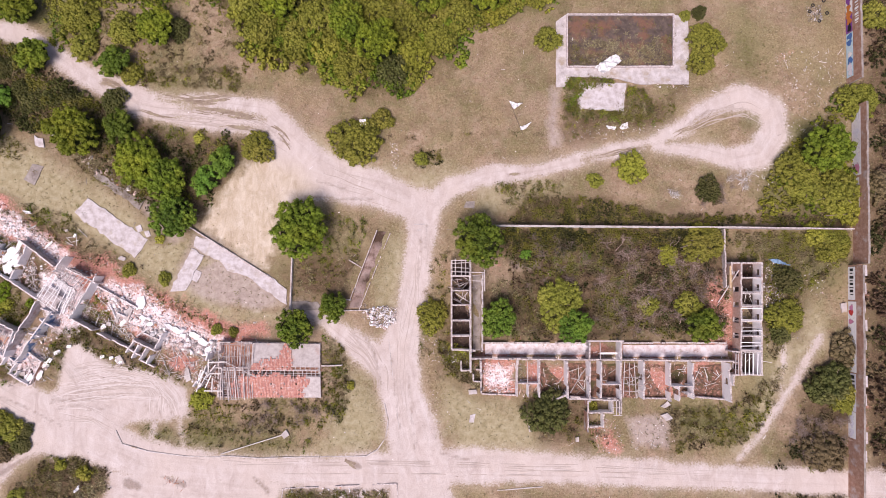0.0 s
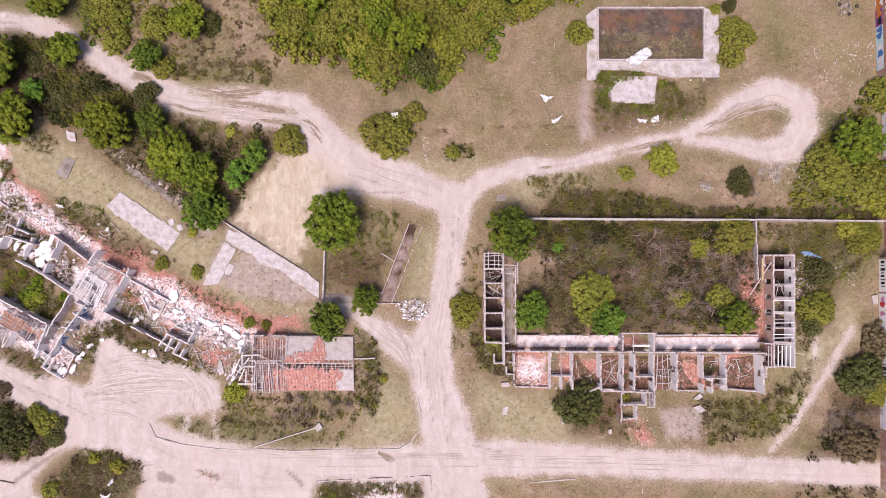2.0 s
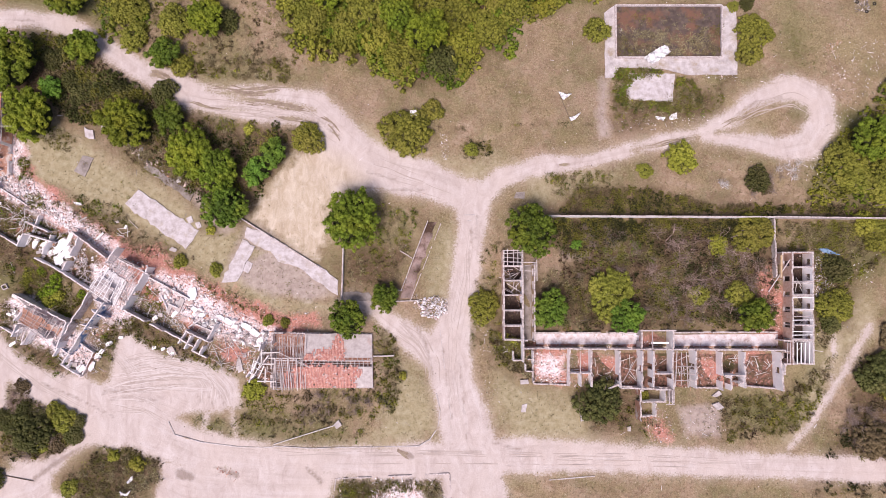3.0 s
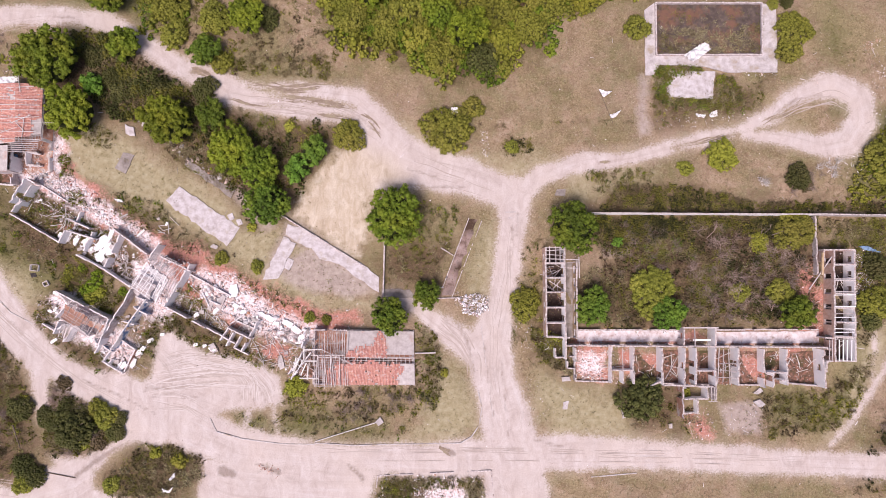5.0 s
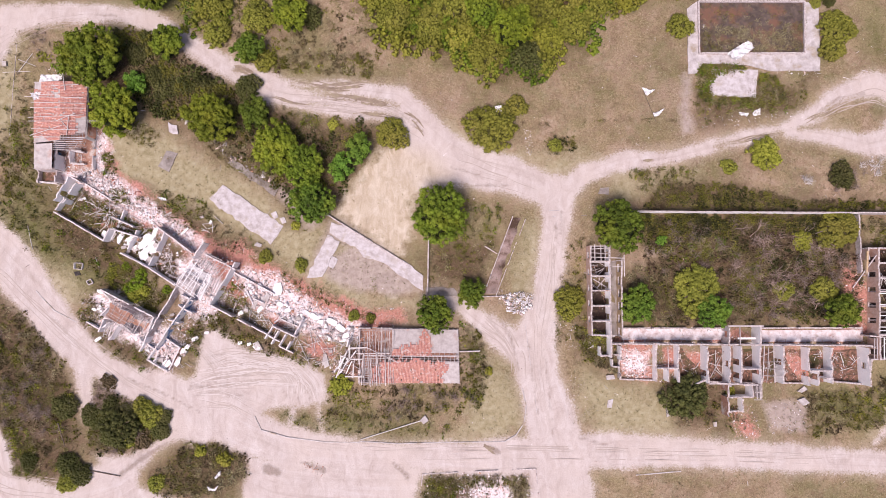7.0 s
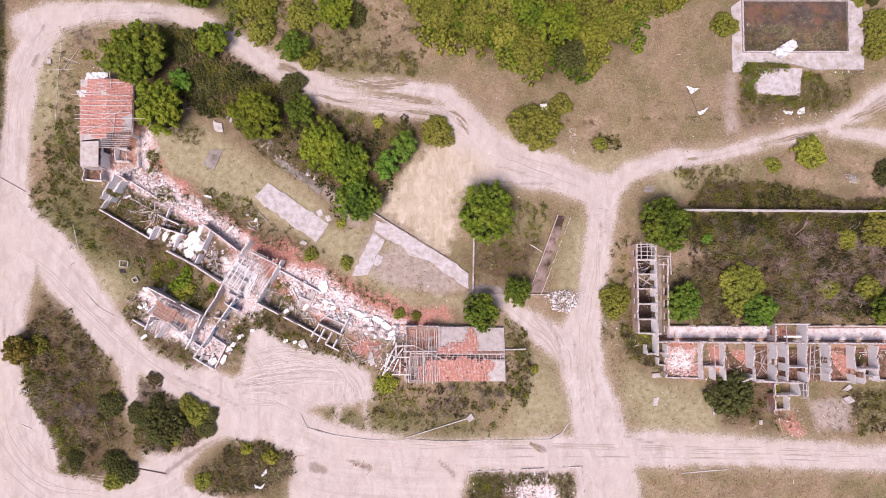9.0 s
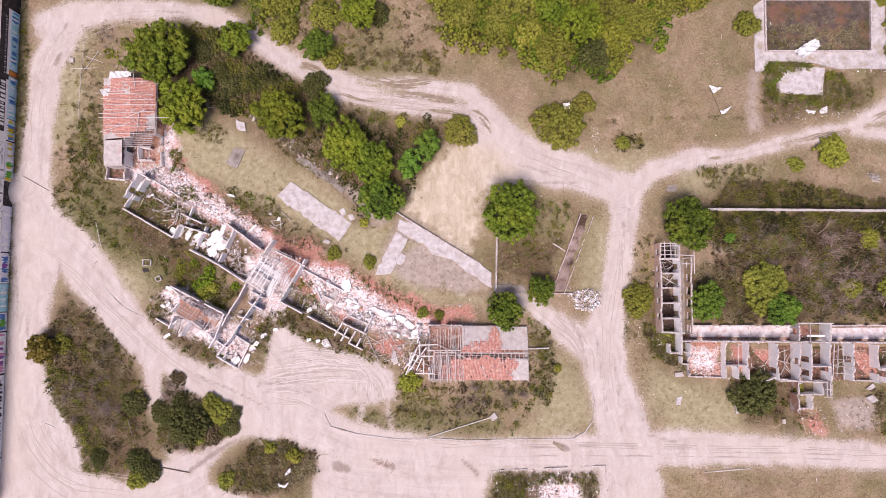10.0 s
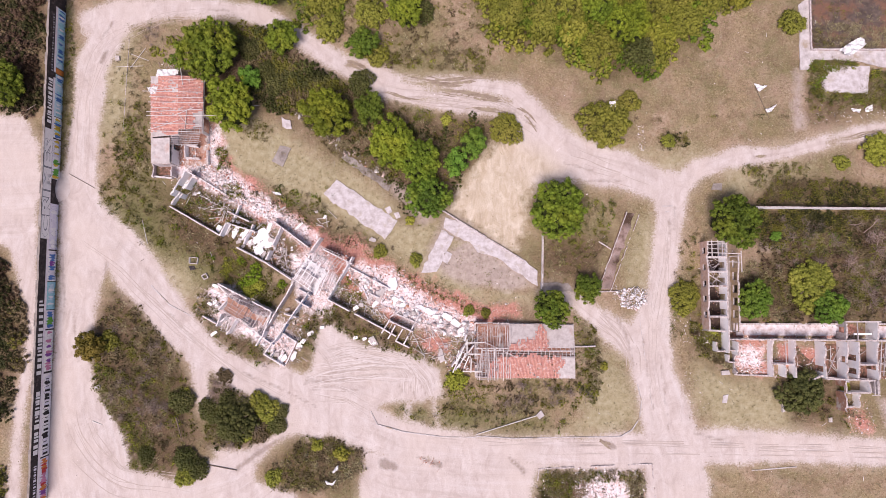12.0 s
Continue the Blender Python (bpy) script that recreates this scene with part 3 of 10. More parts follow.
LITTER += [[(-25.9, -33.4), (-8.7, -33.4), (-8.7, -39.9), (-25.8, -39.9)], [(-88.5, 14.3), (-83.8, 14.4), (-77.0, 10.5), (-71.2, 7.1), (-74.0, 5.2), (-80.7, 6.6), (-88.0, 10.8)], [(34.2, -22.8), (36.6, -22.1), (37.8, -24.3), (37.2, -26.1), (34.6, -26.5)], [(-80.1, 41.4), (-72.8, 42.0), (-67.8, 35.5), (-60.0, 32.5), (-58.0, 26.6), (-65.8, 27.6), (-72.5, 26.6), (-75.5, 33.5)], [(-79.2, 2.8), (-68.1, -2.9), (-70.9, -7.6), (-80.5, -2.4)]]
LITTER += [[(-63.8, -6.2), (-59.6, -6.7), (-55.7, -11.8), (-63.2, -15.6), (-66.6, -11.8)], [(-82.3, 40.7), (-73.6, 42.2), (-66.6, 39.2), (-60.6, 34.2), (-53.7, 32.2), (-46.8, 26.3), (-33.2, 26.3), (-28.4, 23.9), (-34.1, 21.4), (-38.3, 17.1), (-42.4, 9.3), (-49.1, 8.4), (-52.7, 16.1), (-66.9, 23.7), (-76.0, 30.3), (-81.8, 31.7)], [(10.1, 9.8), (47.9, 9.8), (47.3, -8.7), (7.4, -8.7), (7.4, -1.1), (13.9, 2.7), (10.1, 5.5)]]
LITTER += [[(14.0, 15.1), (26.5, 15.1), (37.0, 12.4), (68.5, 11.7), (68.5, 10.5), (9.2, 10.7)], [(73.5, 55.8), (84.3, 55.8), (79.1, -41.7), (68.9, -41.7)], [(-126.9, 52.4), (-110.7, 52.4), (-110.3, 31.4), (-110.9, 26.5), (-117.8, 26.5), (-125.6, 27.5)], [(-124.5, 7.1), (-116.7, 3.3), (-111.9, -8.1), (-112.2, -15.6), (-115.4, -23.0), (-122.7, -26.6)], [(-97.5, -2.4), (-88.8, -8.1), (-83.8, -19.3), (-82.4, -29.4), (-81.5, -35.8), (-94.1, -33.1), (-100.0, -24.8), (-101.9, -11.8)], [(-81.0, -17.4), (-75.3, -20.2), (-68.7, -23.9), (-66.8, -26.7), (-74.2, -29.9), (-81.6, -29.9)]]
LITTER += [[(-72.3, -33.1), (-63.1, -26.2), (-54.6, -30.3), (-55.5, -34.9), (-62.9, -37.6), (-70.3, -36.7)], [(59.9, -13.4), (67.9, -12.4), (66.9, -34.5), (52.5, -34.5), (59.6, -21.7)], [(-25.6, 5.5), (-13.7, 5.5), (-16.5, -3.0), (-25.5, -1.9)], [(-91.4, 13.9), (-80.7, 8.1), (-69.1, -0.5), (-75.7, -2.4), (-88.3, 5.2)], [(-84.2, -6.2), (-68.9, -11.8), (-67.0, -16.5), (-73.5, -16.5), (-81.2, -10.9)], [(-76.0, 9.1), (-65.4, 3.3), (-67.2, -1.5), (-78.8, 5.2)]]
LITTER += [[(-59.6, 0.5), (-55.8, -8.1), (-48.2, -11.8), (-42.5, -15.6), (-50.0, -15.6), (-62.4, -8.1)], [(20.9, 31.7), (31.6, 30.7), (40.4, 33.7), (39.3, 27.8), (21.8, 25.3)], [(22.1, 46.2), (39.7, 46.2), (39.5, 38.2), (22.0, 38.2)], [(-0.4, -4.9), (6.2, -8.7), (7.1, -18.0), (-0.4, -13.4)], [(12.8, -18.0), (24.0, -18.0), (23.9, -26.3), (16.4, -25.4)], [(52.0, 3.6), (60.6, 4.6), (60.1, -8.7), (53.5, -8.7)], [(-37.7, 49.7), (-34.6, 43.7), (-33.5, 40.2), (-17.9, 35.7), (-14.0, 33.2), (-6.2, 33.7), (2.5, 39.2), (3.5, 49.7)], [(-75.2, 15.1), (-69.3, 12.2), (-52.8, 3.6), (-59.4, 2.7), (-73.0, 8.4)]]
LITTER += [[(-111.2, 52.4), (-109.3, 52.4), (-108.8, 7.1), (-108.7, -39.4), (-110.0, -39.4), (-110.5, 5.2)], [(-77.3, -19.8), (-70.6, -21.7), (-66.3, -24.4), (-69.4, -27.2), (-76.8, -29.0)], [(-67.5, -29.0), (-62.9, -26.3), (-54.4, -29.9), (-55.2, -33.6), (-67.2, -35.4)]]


# wheel ruts, scraped marks and mud on the tracks
RUTS = []
RUTS += [[(-64.7, -18.3, 0.3), (-59.5, -17.3, 0.4), (-53.5, -16.5, 0.3)], [(-65.1, -19.1, 0.4), (-59.5, -18.5, 0.6), (-53.4, -18.2, 0.3)], [(-64.1, -20.2, 0.3), (-59.5, -19.5, 0.3)], [(-59.4, -19.8, 0.3), (-56.1, -20.4, 0.4)], [(-62.0, -15.0, 0.3), (-57.8, -14.3, 0.3)], [(-61.6, -13.8, 0.3), (-58.8, -13.2, 0.3)], [(-49.6, -19.4, 0.2), (-48.1, -21.2, 0.2)], [(-48.2, -18.5, 0.2), (-46.7, -21.2, 0.2)], [(-46.4, -18.0, 0.2), (-44.9, -21.2, 0.2)], [(-45.0, -18.0, 0.2), (-43.3, -20.8, 0.2)], [(-53.9, -17.1, 0.2), (-49.2, -16.1, 0.2)]]
RUTS += [[(-58.5, 35.1, 1.1), (-57.2, 35.1, 1.1), (-55.6, 34.7, 0.4)], [(-52.7, 30.3, 0.3), (-48.8, 29.3, 0.4), (-45.4, 28.8, 0.3)], [(-28.4, 27.3, 0.4), (-26.9, 25.3, 0.4), (-26.0, 23.7, 0.3)], [(-34.3, 29.3, 0.4), (-29.9, 27.3, 0.4), (-27.4, 24.8, 0.4)], [(-13.6, -7.3, 0.4), (-11.7, -10.6, 0.6), (-10.7, -14.3, 0.4), (-10.2, -17.1, 0.3)], [(-15.0, -7.7, 0.3), (-13.1, -11.0, 0.4)], [(-8.9, -9.6, 0.2), (-8.1, -16.1, 0.2), (-7.1, -23.5, 0.2)], [(-6.0, -12.4, 0.2), (-5.4, -19.8, 0.2), (-4.6, -27.2, 0.2)], [(-15.3, -28.8, 0.9), (-14.0, -29.6, 1.1)]]
RUTS += [[(-0.4, -27.2, 0.4), (4.3, -28.6, 0.4)], [(-31.1, -31.3, 0.6), (-28.7, -33.6, 0.9)], [(-46.4, -31.1, 0.4), (-42.7, -32.5, 1.1)], [(-52.0, -32.2, 1.7), (-50.1, -32.8, 1.4)], [(-33.0, 17.1, 1.4), (-30.1, 15.6, 0.9)], [(-34.9, 14.2, 0.9), (-32.1, 15.6, 0.7)], [(-25.3, 15.6, 0.6), (-17.7, 14.9, 0.4), (-11.9, 14.9, 0.4)], [(-21.5, 18.0, 0.3), (-16.7, 16.6, 0.3)], [(26.6, 22.1, 0.3), (33.4, 23.7, 0.3)], [(11.2, 19.0, 0.3), (14.0, 19.4, 0.3)], [(41.2, 27.3, 0.3), (45.1, 29.8, 0.4)], [(45.1, 30.0, 0.4), (50.0, 30.9, 0.3)]]
RUTS += [[(-82.6, 44.7, 0.3), (-79.2, 44.5, 0.3)], [(-99.1, 42.4, 0.4), (-101.0, 39.4, 0.4)], [(-99.9, 37.4, 0.6), (-100.8, 35.4, 0.9)], [(-103.6, 32.4, 0.2), (-102.8, 31.4, 0.2)], [(-75.4, -17.4, 0.4), (-68.8, -20.2, 0.4), (-63.1, -23.0, 0.3)], [(-87.9, -7.6, 0.3), (-82.1, -13.7, 0.3)], [(-106.2, 2.3, 0.3), (-105.3, -8.1, 0.3)], [(-98.6, 0.9, 0.6), (-98.9, -4.3, 0.4)], [(-103.9, -8.1, 0.3), (-102.7, -15.6, 0.3)], [(-76.0, -33.1, 0.7), (-72.3, -30.3, 0.9), (-68.6, -28.0, 0.4)], [(-3.7, 8.4, 0.2), (-4.4, 0.8, 0.2)], [(-2.8, 10.3, 0.3), (-3.1, 6.5, 0.3)]]


LAWN = []
LAWN += [[(-81.6, 27.8), (-69.8, 23.7), (-59.9, 17.1), (-43.4, 8.9), (-43.1, 0.8), (-34.5, -3.5), (-26.9, -4.0), (-26.9, -6.1), (-38.2, -5.4), (-50.8, 3.1), (-65.4, 10.8), (-81.1, 17.1)], [(-37.6, 5.5), (-29.8, -1.1), (-26.9, -3.5), (-34.6, 0.8), (-40.4, 3.6)], [(0.6, -17.1), (6.2, -18.5), (15.6, -20.3), (16.4, -27.2), (3.4, -27.7), (-0.4, -21.7)], [(-15.9, -12.4), (-12.6, -17.1), (-9.6, -21.7), (-10.2, -25.4), (-13.4, -27.7), (-22.8, -27.7), (-17.2, -20.8)], [(-97.6, 40.4), (-95.6, 40.4), (-96.0, 23.1), (-100.3, 21.1), (-100.9, 33.4)]]
LAWN += [[(55.0, -4.5), (63.1, -3.5), (64.8, -8.7), (59.9, -12.4), (55.0, -18.0), (49.1, -27.2), (54.2, -13.4)], [(-8.0, 9.3), (-5.6, 6.5), (-7.5, -3.0), (-10.6, -3.0), (-9.9, 3.6)], [(-23.5, 20.9), (-8.1, 19.0), (-4.2, 15.6), (3.5, 19.0), (1.5, 20.4), (-13.9, 20.9), (-21.6, 25.8)], [(-95.3, 3.3), (-85.3, 0.4), (-83.3, -4.3), (-86.0, -8.1), (-91.6, -2.4)], [(6.3, 17.1), (20.8, 17.5), (14.9, 13.2), (7.3, 12.7)]]


# old asphalt and trodden lanes worn into the grass
BARE_WORN = [[(11.5, 4.4), (16.0, 4.6), (16.2, 3.2), (11.8, 3.0)], [(-43.1, 0.8), (-41.8, 2.8), (-38.0, 4.6), (-33.7, 3.8), (-29.4, 0.3), (-26.6, -3.0), (-30.7, -3.8), (-37.4, -3.1), (-41.7, -1.3)],
             [(18.7, 34.0), (20.3, 34.0), (19.5, 27.5), (20.2, 23.8), (18.5, 23.8), (17.8, 28.0)], [(-52.6, 16.4), (-46.5, 12.0), (-43.8, 8.2), (-45.5, 7.6), (-50.5, 12.2)], [(30.2, -21.5), (37.8, -21.4), (37.2, -26.6), (31.6, -26.2)], [(-42.4, 9.0), (-40.5, 9.1), (-30.9, 3.2), (-27.6, -1.0), (-26.2, -3.8), (-29.0, -1.9), (-31.9, 0.9), (-37.1, 3.8), (-40.4, 5.2), (-44.2, 0.9), (-45.6, -0.5), (-44.7, 3.8), (-42.8, 7.1)]]


def union(P, shapes, f):
    d = np.full(len(P), 1e9)
    for s in shapes:
        d = np.minimum(d, f(P, s))
    return d


def road_distance(P):
    d = np.minimum(union(P, ROADS.values(), stroke), union(P, YARDS.values(), patch))
    return np.maximum(d, -union(P, ISLANDS, stroke))


def soft(d, w):
    return np.clip(0.5 - d / w, 0, 1)


def cover(P):
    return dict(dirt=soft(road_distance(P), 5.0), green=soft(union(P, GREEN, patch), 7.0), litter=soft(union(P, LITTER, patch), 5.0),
                red=soft(union(P, RED, patch), 3.5), sand=soft(union(P, SAND, patch), 4.5), pale=soft(union(P, PALE, patch), 3.0), rut=soft(union(P, RUTS, stroke), 1.2), lawn=soft(union(P, LAWN, patch), 6.0))


def lanes(P):
    """Distance across and along the track that a point lies on, and how surely it lies on one alone."""
    D, U, S = [], [], []
    for pts in ROADS.values():
        best, uu, ss, run = np.full(len(P), 1e9), np.zeros(len(P)), np.zeros(len(P)), 0.0
        for (ax, ay, aw), (bx, by, bw) in zip(pts, pts[1:]):
            dx, dy = bx - ax, by - ay
            ln = math.hypot(dx, dy)
            k = np.clip(((P[:, 0] - ax) * dx + (P[:, 1] - ay) * dy) / (ln * ln + 1e-9), 0, 1)
            ox, oy = P[:, 0] - ax - k * dx, P[:, 1] - ay - k * dy
            d = np.hypot(ox, oy)
            on = d < best
            best = np.where(on, d, best)
            uu = np.where(on, np.sign(dx * oy - dy * ox) * d, uu)
            ss = np.where(on, run + k * ln, ss)
            run += ln
        D.append(stroke(P, pts)), U.append(uu), S.append(ss + 37.0 * len(D))
    D, U, S = np.array(D), np.array(U), np.array(S)
    i, j = np.argmin(D, 0), np.arange(len(P))
    two = np.sort(D, 0)[1]
    return U[i, j], S[i, j], np.clip(two / 2.5 + 0.2, 0, 1)


def ripple(x, y):
    """Low unevenness of the ground, the same for all that stands on it."""
    return 0.05 * np.sin(x * 0.31 + 1.3 * np.sin(y * 0.17)) * np.cos(y * 0.27 + 0.6) + 0.035 * np.sin(x * 0.83 + y * 0.61)


def build_ground():
    step = 0.48
    far = [-4000, -2000, -1000, -500, -300, -200, -150]
    xs = np.array(far + list(np.arange(-130, 90.1, step)) + [110, 150, 220, 350, 600, 1200, 2400, 4000])
    ys = np.array([-4000, -2000, -1000, -500, -250, -140, -90, -65] + list(np.arange(-50, 62.1, step)) + [75, 100, 150, 250, 500, 1000, 2000, 4000])
    X, Y = np.meshgrid(xs, ys)
    P = np.stack([X.ravel(), Y.ravel()], 1)
    Z = ripple(P[:, 0], P[:, 1]) * (np.abs(P[:, 0]) < 140)
    c = cover(P)
    nx, ny = len(xs), len(ys)
    i = (np.arange(ny - 1)[:, None] * nx + np.arange(nx - 1)[None]).ravel()
    faces = np.stack([i, i + 1, i + nx + 1, i + nx], 1)

    def finish(name, verts, faces, sel, label, category):
        me = mesh_np(name, verts, faces, GROUND, True)
        for key, names in (("cover_a", ("dirt", "green", "litter", "lawn")), ("cover_b", ("red", "sand", "pale", "rut"))):
            at = me.attributes.new(key, "FLOAT_COLOR", "POINT")
            at.data.foreach_set("color", np.stack([c[n][sel] for n in names], 1).astype(np.float32).ravel())
        at = me.attributes.new("cover_c", "FLOAT_COLOR", "POINT")
        at.data.foreach_set("color", lane[sel].astype(np.float32).ravel())
        return tagged(new(name, me), label, category, "", "structure")

    lu, ls, lw = lanes(P)
    lane = np.stack([lu, ls, soft(union(P, BARE_WORN, patch), 3.0), lw], 1)
    allv = np.column_stack([P, Z])
    finish("ground", allv, faces, np.arange(len(P)), "dry tan grassland with bare earth and weeds", "ground")
    on = c["dirt"][faces].min(1) > 0.5
    used = np.unique(faces[on])
    back = np.full(len(P), -1)
    back[used] = np.arange(len(used))
    top = allv[used] + np.array([0, 0, 0.012])
    finish("road", top, back[faces[on]], used, "pale pinkish compacted dirt track with wheel marks", "road")


build_ground()


# ---- wheel marks scraped into the tracks (uncountable) ----
def wheel_marks(courses, material, label, seed):
    """Thin tapering ribbons that follow a course (points, count, spread, width from, width to)."""
    r = np.random.RandomState(seed)
    V, F = [], []
    for pts, n, wide, w0, w1 in courses:
        P = np.array([p[:2] for p in pts], float)
        s = np.concatenate([[0], np.cumsum(np.hypot(*np.diff(P, axis=0).T))])
        for _ in range(n):
            ln = r.uniform(0.25, 0.8)
            t = np.linspace(0, 1, 15) * ln + r.uniform(0, 1 - ln)
            u = t * s[-1]
            c = np.stack([np.interp(u, s, P[:, 0]), np.interp(u, s, P[:, 1])], 1)
            for _ in range(4):
                c[1:-1] = (c[:-2] + 2 * c[1:-1] + c[2:]) / 4
            d = np.gradient(c, axis=0)
            d /= np.hypot(d[:, 0], d[:, 1])[:, None] + 1e-9
            nrm = np.stack([-d[:, 1], d[:, 0]], 1)
            off = r.uniform(-1, 1) * wide + 0.12 * np.sin(u * r.uniform(0.5, 1.2) + r.uniform(0, 6)) + r.uniform(-0.6, 0.6) * (t - t.mean()) / ln
            h = r.uniform(w0, w1) / 2 * np.sin(np.linspace(0.05, 1, 15) * math.pi * 0.985) ** 0.5 * r.uniform(0.55, 1.2, 15)
            c = c + nrm * off[:, None]
            k = len(V)
            for side in (1, -1):
                q = c + nrm * (h * side)[:, None]
                V += [(x, y, z + 0.019) for x, y, z in zip(q[:, 0], q[:, 1], ripple(q[:, 0], q[:, 1]))]
            F += [(k + i, k + 15 + i, k + 16 + i, k + i + 1) for i in range(14)]
    me = mesh_np("wheel_marks", np.array(V), np.array(F), material)
    return tagged(new("wheel_marks", me), label, "wheel marks", "", "stuff")


YARD_MARKS = [([(-65.6, -18.7), (-59.5, -17.4), (-53.0, -16.7), (-45.9, -17.3)], 20, 1.9, 0.07, 0.2), ([(-62.4, -15.4), (-57.8, -13.8), (-52.1, -14.7), (-45.9, -16.5)], 22, 1.5, 0.06, 0.14), ([(-49.8, -15.0), (-47.5, -18.0), (-47.6, -21.5)], 16, 1.5, 0.06, 0.13),
              ([(-46.9, -15.7), (-44.5, -18.5), (-43.6, -21.5)], 18, 1.4, 0.06, 0.13), ([(-63.5, -12.4), (-61.1, -14.7), (-59.6, -17.1)], 8, 1.0, 0.06, 0.12), ([(-64.6, -20.3), (-57.5, -21.2), (-53.7, -24.0)], 8, 1.6, 0.06, 0.14)]
wheel_marks(YARD_MARKS, MARK_DARK, "curved wheel marks scraped into the pale yard", 3)
wheel_marks(YARD_MARKS, MARK_PALE, "pale ridges between wheel marks in the yard", 4)
TRACK_MARKS = []
TRACK_MARKS += [([(-16.4, -7.7), (-12.6, -10.6), (-10.5, -14.3), (-9.8, -18.0)], 14, 1.3, 0.1, 0.3), ([(-4.2, 8.4), (-5.1, -1.1), (-6.8, -8.7), (-7.1, -18.0), (-5.0, -26.3)], 9, 1.4, 0.06, 0.14), ([(-53.7, 30.7), (-44.9, 29.8), (-31.3, 27.8), (-25.5, 23.4)], 10, 1.6, 0.1, 0.3), ([(-21.5, 19.0), (-13.8, 16.6), (-6.1, 13.7)], 8, 2.0, 0.08, 0.2), ([(40.2, 26.3), (46.1, 29.3), (51.9, 30.7), (55.5, 28.3)], 9, 1.2, 0.08, 0.25), ([(-104.4, 5.2), (-98.6, 2.3), (-87.9, -8.1), (-76.3, -17.4), (-65.0, -23.0)], 9, 2.2, 0.06, 0.14)]
TRACK_MARKS += [([(-103.0, 16.8), (-103.6, 28.5), (-100.9, 38.4), (-89.4, 44.4), (-77.7, 44.2)], 8, 1.2, 0.06, 0.14), ([(-54.5, -27.2), (-35.8, -29.9), (-7.8, -29.7), (20.1, -30.3), (48.0, -31.6)], 7, 1.4, 0.06, 0.2), ([(-104.3, -21.1), (-102.2, -28.5), (-96.4, -34.9), (-81.5, -36.7)], 12, 3.0, 0.07, 0.2)]
wheel_marks(TRACK_MARKS, MARK_DARK, "wheel marks along the dirt track", 5)
wheel_marks([([(-48.4, 32.9), (-42.1, 31.7), (-34.3, 32.5)], 9, 0.7, 0.2, 0.6), ([(-45.0, 30.7), (-37.2, 29.8), (-30.4, 28.4)], 8, 0.5, 0.2, 0.6), ([(-38.6, 27.6), (-33.3, 27.0), (-29.6, 26.0)], 5, 0.3, 0.2, 0.4), ([(-52.7, 30.5), (-48.8, 29.4), (-44.9, 28.6)], 4, 0.4, 0.15, 0.4),
             ([(-29.6, 27.6), (-27.4, 25.8), (-25.7, 23.5)], 4, 0.5, 0.2, 0.4), ([(24.2, 21.5), (30.5, 23.1), (35.8, 24.1)], 6, 0.3, 0.1, 0.25), ([(39.2, 25.8), (44.1, 27.3), (46.3, 30.3)], 6, 0.5, 0.1, 0.25), ([(10.8, 18.8), (13.6, 19.2)], 2, 0.2, 0.3, 0.5),
             ([(-59.1, 35.5), (-56.7, 34.7), (-55.3, 34.5)], 4, 0.5, 0.4, 0.9), ([(-16.2, -28.3), (-13.4, -29.7)], 3, 0.3, 0.4, 0.8)], MARK_MUD, "streaks of brown mud in the dirt track", 7)


# ---- plants ----
rs = np.random.RandomState(7)


def leaf_cards(centres, normals, length, width, tilt=0.7, spray=False):
    """Folded pointed leaves, one island each, lying on a clump or, as a spray, standing out of it."""
    n = len(centres)
    nrm = normals + rs.normal(0, tilt, (n, 3))
    nrm /= np.linalg.norm(nrm, axis=1)[:, None] + 1e-9
    ax = np.cross(nrm, rs.normal(0, 1, (n, 3)))
    ax /= np.linalg.norm(ax, axis=1)[:, None] + 1e-9
    if spray:
        nrm, ax = ax, nrm
    side = np.cross(nrm, ax)
    ln = (length * rs.uniform(0.6, 1.25, n))[:, None]
    wd = (width * rs.uniform(0.7, 1.2, n))[:, None]
    v = np.stack([centres - ax * ln / 2, centres + side * wd / 2 - nrm * wd * 0.2, centres + ax * ln / 2 - nrm * ln * 0.15, centres - side * wd / 2 - nrm * wd * 0.2], 1)
    f = np.arange(n * 4).reshape(n, 4)
    return v.reshape(-1, 3), f


def ball(n):
    p = rs.normal(0, 1, (n, 3))
    return p / np.linalg.norm(p, axis=1)[:, None]


def core_blob(centre, r, rings=3, seg=6, squash=1.0, rough=0.14):
    """A lumpy closed clump."""
    vs, fs = [], []
    turn = rs.uniform(0, 6.28)
    for i in range(rings + 1):
        th = math.pi * i / rings
        for j in range(seg):
            ph = 2 * math.pi * j / seg + turn
            k = r * rs.uniform(1 - rough, 1 + rough) if 0 < i < rings else r
            vs.append((centre[0] + k * math.sin(th) * math.cos(ph), centre[1] + k * math.sin(th) * math.sin(ph), centre[2] + k * squash * math.cos(th)))
    for i in range(rings):
        for j in range(seg):
            fs.append((i * seg + j, (i + 1) * seg + j, (i + 1) * seg + (j + 1) % seg, i * seg + (j + 1) % seg))
    return np.array(vs), np.array(fs)


